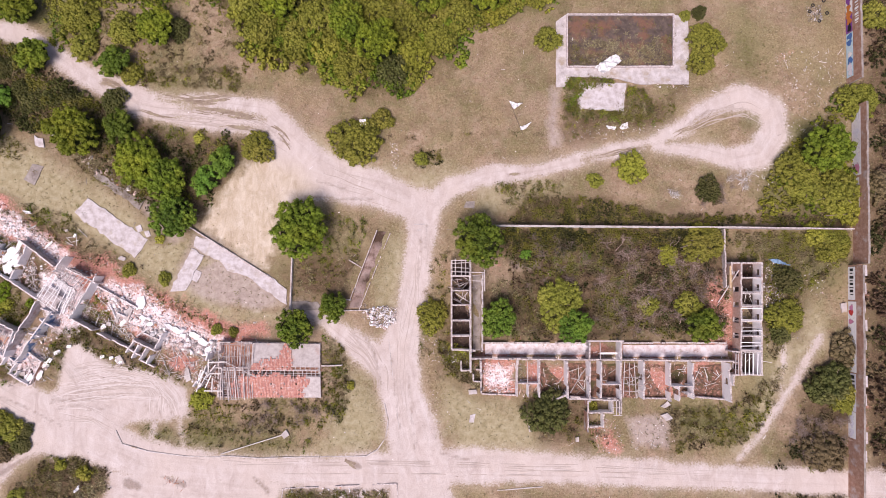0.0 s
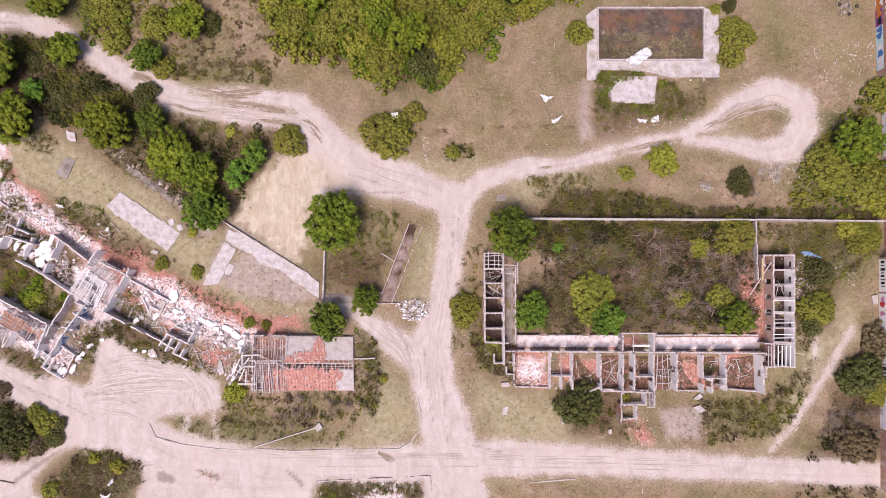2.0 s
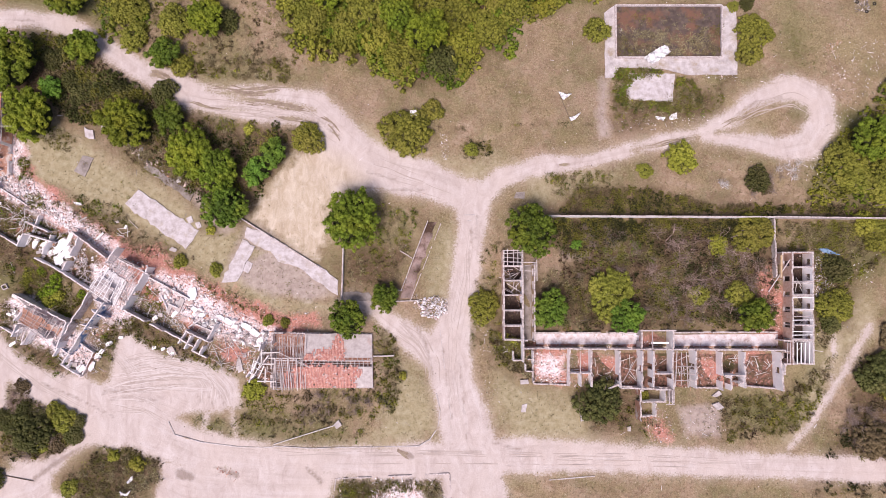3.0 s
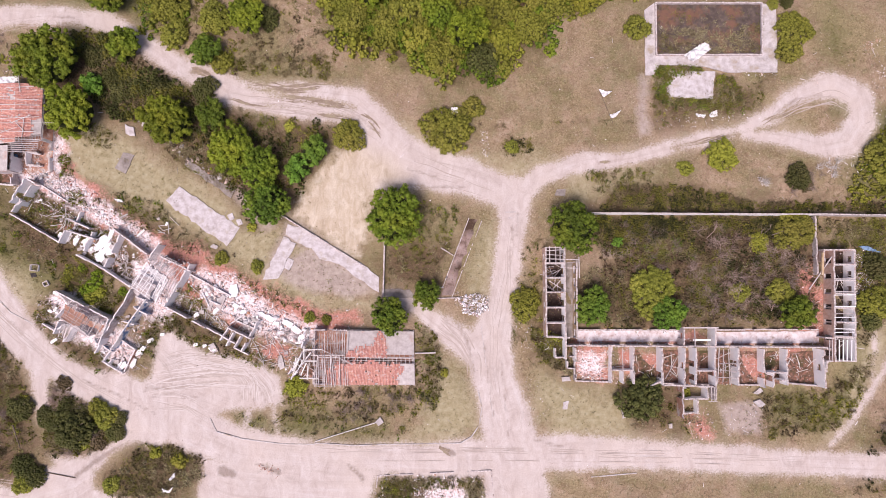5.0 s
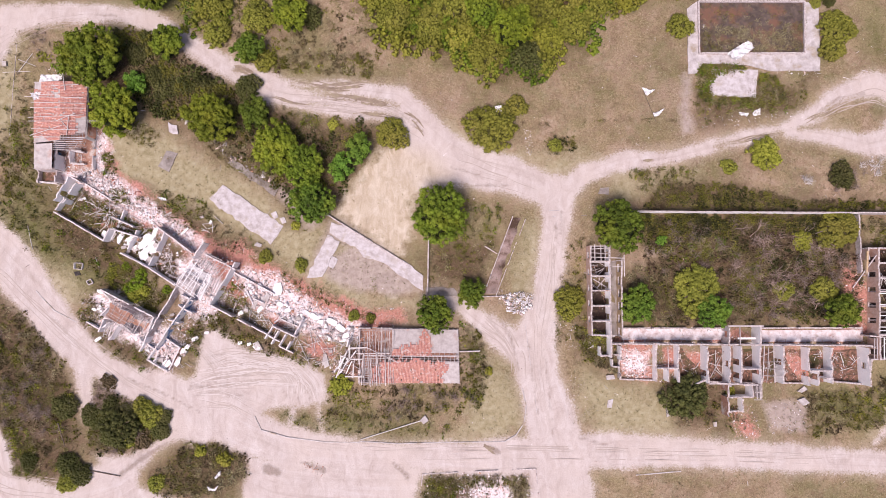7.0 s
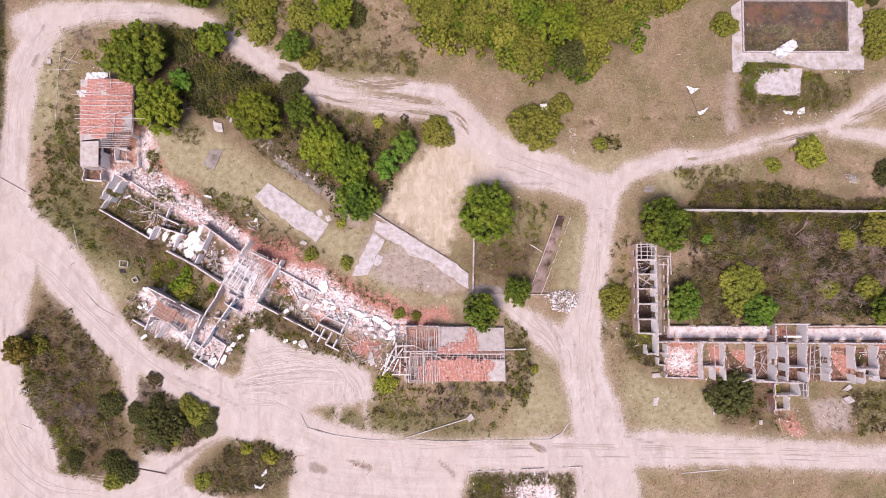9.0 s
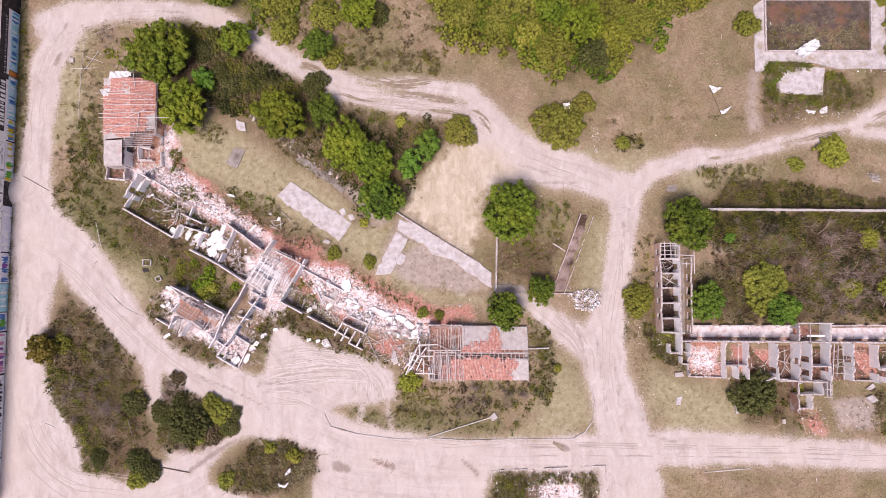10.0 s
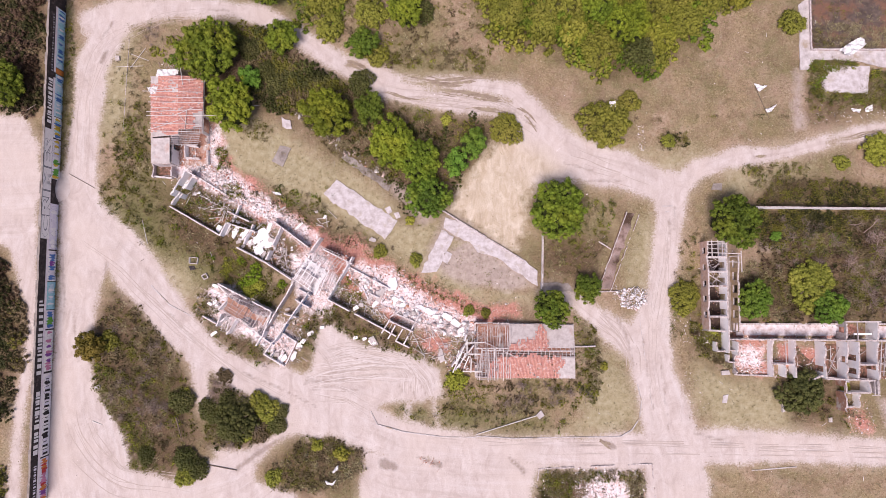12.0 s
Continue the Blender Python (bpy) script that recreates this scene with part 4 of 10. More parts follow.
def clump_mesh(lobes, leaves, length, width, tilt=0.4, core=0.9, rings=3, spray=False, heart=None):
    """Leaves over a set of clumps (x, y, z, r) and a dark heart below them that stands for the shade inside; returns
    verts, quads and 1 for the heart.
    """
    V, F, M, at = [], [], [], 0
    L = np.array(lobes)

    def add(v, f, k):
        nonlocal at
        V.append(v), F.append(f + at), M.append(np.full(len(f), k))
        at += len(v)
    for x, y, z, r in lobes:
        c = np.array([x, y, z])
        d = ball(max(3, int(leaves * r * r * 1.5)))
        d = d[d[:, 2] > -0.3]
        pts = c + d * r * rs.uniform(0.9, 1.1, (len(d), 1))
        near = L[(np.linalg.norm(L[:, :3] - c, axis=1) < L[:, 3] + r) & (np.linalg.norm(L[:, :3] - c, axis=1) > 1e-6)]
        free = np.ones(len(pts), bool)
        for q in near:
            free &= np.linalg.norm(pts - q[:3], axis=1) > q[3] * 0.86
        add(*leaf_cards(pts[free], d[free] + np.array([0, 0, 0.2]), length, width, tilt, spray), 0)
        if core:
            add(*core_blob(c, r * core, rings, 5 if rings > 2 else 4), 0)
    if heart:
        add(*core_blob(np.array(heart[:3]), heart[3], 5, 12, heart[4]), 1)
    return np.concatenate(V), np.concatenate(F), np.concatenate(M)


def tree_lobes(R, H, n):
    """Rounded puffs of leaves over a broad dome of radius R and top height H."""
    out = []
    p1, p2 = rs.uniform(0, 6.28, 2)
    for k in range(n):
        u = (k + 0.5) / n
        a = k * 2.39996 + rs.uniform(-0.4, 0.4)
        wob = 1 + 0.09 * math.sin(2 * a + p1) + 0.06 * math.sin(5 * a + p2)
        q = math.sqrt(u) * 0.92
        z = H * (0.36 + 0.5 * math.sqrt(max(0.0, 1 - q * q)))
        push = rs.uniform(-0.11, 0.08) + 0.05 * math.sin(7 * a + 9 * q)
        out.append((R * wob * q * (1 + push * 0.6) * math.cos(a), R * wob * q * (1 + push * 0.6) * math.sin(a), z + push * H, R * rs.uniform(0.55, 1.35) * 1.42 / math.sqrt(n)))
    return out


def bush_lobes(R, H, n):
    """Loose sprays with an uneven outline, thinning outwards."""
    out = []
    p1, p2, p3 = rs.uniform(0, 6.28, 3)
    for k in range(n):
        a, u = rs.uniform(0, 6.28), rs.uniform(0, 1)
        edge = 0.86 + 0.09 * math.sin(2 * a + p1) + 0.07 * math.sin(3 * a + p2) + 0.05 * math.sin(7 * a + p3)
        q = math.sqrt(u)
        r = R * rs.uniform(0.6, 1.3) * 1.6 / math.sqrt(n)
        out.append((R * edge * q * math.cos(a), R * edge * q * math.sin(a), max(r * 0.4, H * (0.85 - 0.6 * q * q) * rs.uniform(0.72, 1.02)), r))
    return out


def tube(bm, pts, radii, seg=7):
    rings = []
    for (p, r) in zip(pts, radii):
        rings.append([bm.verts.new((p[0] + r * math.cos(2 * math.pi * j / seg), p[1] + r * math.sin(2 * math.pi * j / seg), p[2])) for j in range(seg)])
    for a, b in zip(rings, rings[1:]):
        for j in range(seg):
            bm.faces.new((a[j], a[(j + 1) % seg], b[(j + 1) % seg], b[j]))


def trunk_mesh(R, H):
    bm = bmesh.new()
    tube(bm, [(0, 0, -0.1), (0.05, 0.02, H * 0.2), (0.1, 0.05, H * 0.45)], [R * 0.075, R * 0.055, R * 0.045])
    for k in range(5):
        a = k * 1.26 + 0.4
        tube(bm, [(0.1, 0.05, H * 0.34), (0.3 * R * math.cos(a), 0.3 * R * math.sin(a), H * 0.52), (0.62 * R * math.cos(a), 0.62 * R * math.sin(a), H * 0.62)],
             [R * 0.035, R * 0.025, R * 0.012], 5)
    return bm


def tree_kind(leaf, R, H, n, leaves, length, width):
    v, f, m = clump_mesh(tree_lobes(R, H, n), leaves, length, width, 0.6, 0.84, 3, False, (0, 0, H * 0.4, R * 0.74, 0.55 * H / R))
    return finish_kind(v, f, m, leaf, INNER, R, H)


def bush_kind(leaf, R, H, n, leaves, length, width):
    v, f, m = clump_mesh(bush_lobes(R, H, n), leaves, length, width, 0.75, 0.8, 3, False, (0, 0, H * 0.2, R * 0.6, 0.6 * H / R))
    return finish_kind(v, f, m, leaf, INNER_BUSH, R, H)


def finish_kind(v, f, m, leaf, heart, R, H):
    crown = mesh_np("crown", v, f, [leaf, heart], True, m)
    bm = trunk_mesh(R, H)
    trunk = bpy.data.meshes.new("trunk")
    bm.to_mesh(trunk)
    bm.free()
    trunk.materials.append(BARK)
    return crown, trunk, R


KINDS = {
    "green": tree_kind(LEAF_GREEN, 4.3, 5.4, 200, 165, 0.32, 0.19),
    "green_b": tree_kind(LEAF_YELLOW, 4.3, 5.0, 190, 165, 0.32, 0.19),
    "deep": tree_kind(LEAF_SHADY, 4.0, 5.0, 210, 165, 0.32, 0.19),
    "fresh": tree_kind(LEAF_FRESH, 3.2, 4.0, 170, 190, 0.3, 0.18),
    "olive": bush_kind(LEAF_OLIVE, 4.0, 2.8, 250, 120, 0.33, 0.155),
    "lime": bush_kind(LEAF_LIME, 2.5, 1.6, 120, 140, 0.3, 0.14),
    "dark": bush_kind(LEAF_MOSS, 3.0, 2.4, 210, 110, 0.36, 0.09),
    "brown": bush_kind(LEAF_BROWN, 3.0, 1.6, 170, 110, 0.36, 0.08),
    "amber": tree_kind(LEAF_AMBER, 2.6, 3.0, 90, 200, 0.28, 0.17),
    "green_small": tree_kind(LEAF_GREEN, 2.6, 3.2, 90, 210, 0.28, 0.17),
    "deep_small": tree_kind(LEAF_SHADY, 2.6, 3.2, 90, 210, 0.28, 0.17),
    "fresh_small": tree_kind(LEAF_FRESH, 1.6, 2.0, 40, 260, 0.26, 0.16),
    "olive_small": bush_kind(LEAF_OLIVE, 2.2, 1.7, 90, 140, 0.3, 0.14),
    "bright": bush_kind(LEAF_BRIGHT, 1.3, 0.9, 50, 150, 0.24, 0.08),
    "lime_small": bush_kind(LEAF_LIME, 1.2, 0.9, 45, 150, 0.24, 0.08),
}
TREE_WORDS = {"amber": "round tree with yellow-brown turning leaves", "green": "broad round tree with dense mid-green leaves", "green_b": "broad round tree with dense yellow-green leaves", "deep": "dense round tree with deep green leaves", "fresh": "compact round tree with bright fresh green leaves",
              "olive": "spreading olive-green bush in dry grass", "lime": "small yellow-green bush in dry grass", "bright": "low bright green bush among weeds", "dark": "dark green shaggy bushy tree", "brown": "half-withered brown and olive bush"}


def plant(kind, at, radius, tall=1.0):
    small = {"green": 34, "green_b": 34, "deep": 34, "fresh": 27, "olive": 32, "lime": 18}
    crown, trunk, R = KINDS[kind.replace("_b", "") + "_small" if radius < small.get(kind, 0) else kind]
    k = radius * 0.0955 / R
    name = "tree" if kind in ("green", "green_b", "deep", "fresh", "dark", "amber") else "bush"
    ob = thing(name, (at[0], at[1], 0.0), TREE_WORDS[kind], name, "round trees" if name == "tree" else "bushes", "", rs.uniform(0, 360))
    ob.scale = (k, k * rs.uniform(0.92, 1.08), k * tall)
    part("trunk", trunk, None, ob)
    part("crown", crown, None, ob)
    return ob


TREES = []
TREES += [("green", (-23.4, 9.5), 52), ("deep", (5.9, 7.6), 47), ("deep", (-24.3, -6.7), 35), ("fresh", (9.0, -5.3), 34), ("fresh", (21.7, -6.5), 30), ("deep", (42.9, -6.4), 31), ("olive", (19.4, -2.8), 45), ("green", (63.7, 23.0), 44), ("olive", (60.0, 19.6), 46), ("green_b", (-61.5, 25.8), 46), ("deep", (-54.5, 26.9), 28), ("green_b", (-50.8, 20.8), 43), ("green", (-46.0, 17.7), 38), ("deep", (-44.6, 11.5), 39), ("fresh", (-37.1, 20.7), 26), ("fresh", (-39.9, 17.8), 24), ("green", (-69.3, 39.1), 31), ("deep", (-55.7, 38.1), 28), ("olive", (-53.5, 36.5), 24), ("green_b", (-48.7, 44.2), 36), ("dark", (-45.7, 44.2), 25), ("lime", (-41.6, 25.3), 12), ("deep", (-18.2, -3.3), 26), ("olive", (-14.7, 24.6), 52), ("olive", (-10.3, 28.5), 22), ("olive", (-31.4, 23.6), 33)]
TREES += [("olive", (-3.7, 21.7), 14), ("lime", (31.8, 20.2), 34), ("olive", (45.0, 42.2), 36), ("olive", (44.0, 38.3), 26), ("lime", (-39.9, -18.5), 22), ("fresh", (13.9, 5.4), 10), ("lime", (-15.3, -16.3), 9), ("dark", (17.1, -20.4), 44), ("olive", (-1.8, -4.9), 32), ("lime", (24.7, -19.8), 13), ("lime", (37.8, 5.3), 22), ("olive", (40.9, -3.0), 26), ("olive", (43.6, 7.3), 40), ("olive", (65.3, 6.9), 34), ("dark", (44.8, 16.4), 27), ("brown", (46.3, 15.2), 16), ("olive", (25.8, 18.0), 15), ("olive", (18.0, 42.4), 26), ("lime", (19.1, -2.5), 30), ("olive", (34.3, -3.0), 20), ("dark", (63.8, -16.0), 42), ("brown", (62.4, -26.9), 40), ("green", (-81.2, 36.0), 55), ("green_b", (-77.5, 27.2), 47), ("fresh", (-74.9, 32.4), 21), ("amber", (-100.0, -13.0), 27)]
TREES += [("olive", (-97.6, -12.2), 20), ("brown", (-96.8, -14.4), 17), ("dark", (-77.6, -22.0), 19), ("dark", (-75.1, -25.7), 17), ("dark", (-77.8, -26.6), 20), ("dark", (-80.1, -24.6), 13), ("olive", (-72.6, -21.9), 19), ("dark", (-68.7, -23.7), 14), ("dark", (-69.0, -26.1), 14), ("dark", (-74.8, -22.4), 14), ("olive", (-76.9, -24.4), 12), ("olive", (-74.7, -27.5), 15), ("brown", (-78.3, -18.0), 16), ("dark", (-84.3, -31.4), 24), ("dark", (-82.3, -33.0), 22), ("olive", (-84.3, -34.1), 20), ("dark", (-81.0, -23.2), 20), ("dark", (-75.3, 37.5), 24), ("dark", (-72.3, 33.6), 22), ("dark", (-56.1, 31.7), 26), ("dark", (-90.9, -30.8), 18), ("dark", (-85.2, -22.0), 24), ("bright", (-73.6, 0.0), 11), ("bright", (-73.9, -1.5), 15), ("bright", (-75.3, -2.7), 12), ("bright", (-69.1, -2.8), 9), ("bright", (-76.1, 1.2), 8)]
TREES += [("lime", (-74.4, -3.9), 14), ("lime", (-72.8, -2.9), 12), ("lime", (-58.8, -30.5), 16), ("olive", (-69.9, -34.4), 16), ("lime", (-62.8, -29.2), 12), ("dark", (-76.0, -25.0), 42), ("olive", (-71.0, -23.4), 24), ("dark", (-69.6, -25.6), 20), ("brown", (-72.4, -27.4), 18), ("olive", (-52.7, 2.8), 14), ("olive", (-46.7, 1.4), 13), ("olive", (-37.8, -7.1), 11), ("olive", (-35.0, -7.5), 10), ("green", (-72.4, 47.9), 38), ("olive", (-62.4, 46.7), 40), ("olive", (-61.4, 41.4), 28), ("dark", (44.2, 47.2), 16), ("olive", (41.8, 46.7), 12), ("green", (-115.3, 30.6), 40), ("olive", (-54.6, 44.0), 36), ("lime", (-47.7, 8.0), 10)]
TREES += [("olive", (70.6, 31.6), 40), ("olive", (66.6, 16.1), 46), ("lime", (68.1, 13.0), 34), ("olive", (65.5, 7.6), 32), ("lime", (62.7, 8.9), 26), ("olive", (61.1, 17.1), 36), ("dark", (57.6, 1.2), 28), ("olive", (56.9, -4.9), 34), ("dark", (56.1, -7.7), 22), ("brown", (67.5, -10.5), 40), ("olive", (66.3, -18.0), 34), ("dark", (63.0, -17.0), 30), ("olive", (74.0, 46.7), 30), ("brown", (73.1, 17.1), 36)]
for kind, at, radius in TREES:
    plant(kind, at, radius)
# taller crowns standing out of the thicket
CROWNS = [("olive", (-31.0, 44.0), 34), ("green_b", (-27.5, 48.5), 38), ("olive", (-25.0, 42.0), 36), ("olive", (-21.0, 46.0), 44), ("lime", (-19.5, 40.5), 30), ("green", (-16.0, 44.5), 36), ("olive", (-15.5, 37.5), 38), ("olive", (-12.0, 48.0), 42), ("green_b", (-11.0, 41.0), 40), ("dark", (-8.5, 36.5), 34),
          ("olive", (-6.5, 45.5), 44), ("lime", (-5.0, 40.0), 32), ("green", (-2.5, 49.0), 36), ("olive", (-0.5, 42.5), 36), ("olive", (2.5, 46.5), 38), ("green_b", (7.0, 49.5), 36), ("olive", (12.0, 50.0), 34), ("lime", (9.0, 46.9), 26), ("olive", (16.0, 50.5), 32), ("dark", (-23.0, 50.0), 34), ("olive", (-33.5, 49.0), 36)]
for kind, at, radius in CROWNS:
    plant(kind, at, radius, 1.35)


# ---- scrub, weeds and grass (uncountable) ----
def spread(poly, n, off_road=0.6):
    lo, hi = np.min(poly, 0), np.max(poly, 0)
    P = rs.uniform(lo, hi, (n * 6, 2))
    ok = patch(P, poly) < 0
    P = P[ok]
    return P[road_distance(P) > off_road][:n]


def shrub_kind(lobes, leaves, length, width, tall=1.0, core=0.8, spray=True):
    out = []
    for _ in range(7):
        ls = []
        for k in range(lobes):
            a, q = rs.uniform(0, 6.28), math.sqrt(rs.uniform(0.0, 0.85))
            r = rs.uniform(0.7, 1.3) * 0.95 / math.sqrt(lobes)
            ls.append((q * math.cos(a), q * math.sin(a), r * 0.5 + (1.0 - q) * rs.uniform(0.2, 0.9) * tall, r))
        out.append(clump_mesh(ls, leaves, length, width, 0.7, core, 2, spray))
    return out


def tuft_kind(n, width):
    """Rosettes of arching narrow blades."""
    out = []
    for _ in range(6):
        a, el, L = rs.uniform(0, 6.28, n), rs.uniform(0.25, 1.25, n), rs.uniform(0.5, 1.1, n)
        d = np.stack([np.cos(a) * np.cos(el), np.sin(a) * np.cos(el), np.sin(el)], 1)
        b = rs.normal(0, 0.22, (n, 3)) * np.array([1, 1, 0.0]) + np.array([0, 0, 0.02])
        s = np.stack([-np.sin(a), np.cos(a), np.zeros(n)], 1) * width * rs.uniform(0.6, 1.3, (n, 1))
        m = b + d * L[:, None] * 0.55
        t = b + d * L[:, None] - np.array([0, 0, 1]) * (L * np.cos(el) * 0.35)[:, None]
        v = np.stack([b, m + s, t, m - s], 1).reshape(-1, 3)
        out.append((v, np.arange(n * 4).reshape(n, 4), np.zeros(n, int)))
    return out


SHRUB_FORMS = shrub_kind(16, 105, 0.23, 0.12, 1.1, 0.82, False)
LITE_FORMS = shrub_kind(7, 58, 0.4, 0.11, 0.7, 0.62)
WEED_FORMS = shrub_kind(4, 44, 0.54, 0.115, 0.6, 0.5)
TUFT_FORMS = tuft_kind(13, 0.045)
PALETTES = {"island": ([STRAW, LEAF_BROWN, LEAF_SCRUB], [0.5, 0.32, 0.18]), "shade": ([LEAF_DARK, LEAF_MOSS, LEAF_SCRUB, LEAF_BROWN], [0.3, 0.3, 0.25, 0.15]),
            "wood": ([LEAF_LIME, LEAF_OLIVE, LEAF_GREEN, LEAF_SHADY], [0.13, 0.44, 0.28, 0.15]), "green": ([LEAF_SCRUB, LEAF_GREEN, LEAF_MOSS, LEAF_LIME], [0.45, 0.15, 0.25, 0.15]),
            "dry": ([LEAF_BROWN, LEAF_SCRUB, LEAF_RUST, LEAF_LIME], [0.45, 0.39, 0.08, 0.08]), "dark": ([LEAF_DARK, LEAF_SCRUB, LEAF_BROWN], [0.4, 0.38, 0.22]),
            "court": ([LEAF_SCRUB, LEAF_BROWN, LEAF_RUST, LEAF_DARK], [0.3, 0.33, 0.25, 0.12]), "yard": ([LEAF_SCRUB, LEAF_MOSS, LEAF_BROWN, LEAF_RUST, LEAF_DARK], [0.26, 0.16, 0.22, 0.2, 0.16]),
            "straw": ([STRAW, LEAF_BROWN], [0.6, 0.4]), "meadow": ([STRAW, LEAF_BROWN, LEAF_SCRUB, BLADE], [0.34, 0.28, 0.23, 0.15]), "rust": ([LEAF_RUST, LEAF_BROWN, LEAF_DARK], [0.4, 0.25, 0.35])}


def scrub(name, forms, places, r0, r1, palette, label, category):
    """Clumps at the given places; neighbours tend to share a leaf colour."""
    mats, odds = PALETTES[palette]
    bins = np.cumsum(odds)
    V, F, M, at = [], [], [], 0
    for x, y in places:
        v, f, inner = forms[rs.randint(len(forms))]
        k, a = rs.uniform(r0, r1), rs.uniform(0, 6.28)
        ca, sa = math.cos(a), math.sin(a)
        w = np.stack([x + k * (v[:, 0] * ca - v[:, 1] * sa), y + k * (v[:, 0] * sa + v[:, 1] * ca), k * v[:, 2] * rs.uniform(0.6, 1.25) * (1 + (0.75 * noise.noise((x * 0.14, y * 0.14, 8.0)) if name == "thicket" else 0))], 1)
        tone = 0.5 + 0.95 * noise.noise((x * 0.16, y * 0.16, 3.0)) + rs.normal(0, 0.22)
        V.append(w), F.append(f + at), M.append(np.full(len(f), min(len(mats) - 1, int(np.searchsorted(bins, min(max(tone, 0.0), 0.999))))))
        at += len(w)
    me = mesh_np(name, np.concatenate(V), np.concatenate(F), mats, True, np.concatenate(M))
    return tagged(new(name, me), label, category, "", "stuff")


WOOD = []
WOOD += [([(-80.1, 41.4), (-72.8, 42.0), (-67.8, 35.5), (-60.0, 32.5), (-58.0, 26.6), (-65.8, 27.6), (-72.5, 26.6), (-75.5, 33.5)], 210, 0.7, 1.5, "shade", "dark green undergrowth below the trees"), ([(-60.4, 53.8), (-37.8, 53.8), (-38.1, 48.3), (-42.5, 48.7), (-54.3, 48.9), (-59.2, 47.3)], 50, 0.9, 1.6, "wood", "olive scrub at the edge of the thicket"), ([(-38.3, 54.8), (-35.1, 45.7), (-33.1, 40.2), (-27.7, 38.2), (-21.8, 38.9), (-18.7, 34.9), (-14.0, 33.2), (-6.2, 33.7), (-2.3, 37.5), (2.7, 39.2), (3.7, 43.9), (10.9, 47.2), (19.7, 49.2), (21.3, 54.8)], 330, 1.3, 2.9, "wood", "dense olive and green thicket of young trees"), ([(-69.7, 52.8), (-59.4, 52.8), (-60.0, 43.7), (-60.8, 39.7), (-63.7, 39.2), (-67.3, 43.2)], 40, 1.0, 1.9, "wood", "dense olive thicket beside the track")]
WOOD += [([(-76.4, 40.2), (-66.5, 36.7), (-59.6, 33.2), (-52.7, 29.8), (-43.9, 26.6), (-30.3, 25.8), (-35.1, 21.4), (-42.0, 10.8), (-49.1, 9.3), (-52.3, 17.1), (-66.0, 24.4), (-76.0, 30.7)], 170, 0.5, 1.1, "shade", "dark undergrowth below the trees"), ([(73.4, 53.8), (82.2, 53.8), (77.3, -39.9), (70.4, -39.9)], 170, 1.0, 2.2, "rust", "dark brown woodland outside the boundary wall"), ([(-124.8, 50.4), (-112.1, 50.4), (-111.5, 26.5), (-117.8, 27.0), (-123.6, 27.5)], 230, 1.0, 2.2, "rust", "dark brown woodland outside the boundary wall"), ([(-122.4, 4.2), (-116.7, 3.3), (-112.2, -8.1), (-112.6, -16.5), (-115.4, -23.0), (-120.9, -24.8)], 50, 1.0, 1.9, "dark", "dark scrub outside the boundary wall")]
WOOD += [([(53.4, 17.1), (59.4, 23.9), (65.5, 30.7), (70.0, 32.7), (69.6, 10.8), (52.2, 11.1)], 70, 0.9, 1.8, "wood", "olive scrub along the boundary wall"), ([(-88.8, 40.4), (-85.4, 39.4), (-86.2, 34.4), (-92.6, 36.4), (-90.3, 39.4)], 14, 0.8, 1.3, "wood", "olive scrub beside the roofed ruin")]
WOOD += [([(-123.0, 3.6), (-114.2, 3.2), (-111.7, -5.2), (-111.4, -15.6), (-113.0, -23.9), (-122.0, -25.5)], 150, 0.7, 1.7, "rust", "brown scrub outside the boundary wall"), ([(-122.0, -33.6), (-112.9, -33.1), (-112.5, -40.0), (-121.0, -40.0)], 40, 0.7, 1.4, "dark", "olive scrub outside the boundary wall")]
DRY = []
DRY += [([(10.6, 9.7), (47.8, 9.5), (47.7, 6.8), (30.2, 6.8), (10.6, 5.9)], 420, 0.6, 1.5, "dark", "dark scrub along the inside of the thin wall"), ([(49.3, 9.1), (68.4, 9.0), (68.3, 5.5), (50.1, 4.6)], 140, 0.5, 1.1, "dry", "olive scrub beside the thin wall"), ([(24.4, 5.5), (37.8, 5.5), (46.1, -1.1), (39.3, -7.7), (26.1, -4.9)], 150, 0.6, 1.4, "yard", "brown scrub in the overgrown courtyard"), ([(10.6, 9.5), (47.7, 9.3), (47.1, -8.7), (7.4, -8.5), (11.5, -1.1), (11.0, 3.6)], 420, 0.5, 1.4, "yard", "withered brown and olive scrub in the overgrown courtyard"), ([(14.5, 14.9), (26.5, 14.9), (37.0, 12.2), (68.5, 11.8), (68.5, 10.7), (11.1, 10.9)], 340, 0.4, 1.1, "dark", "weeds along the thin boundary wall")]
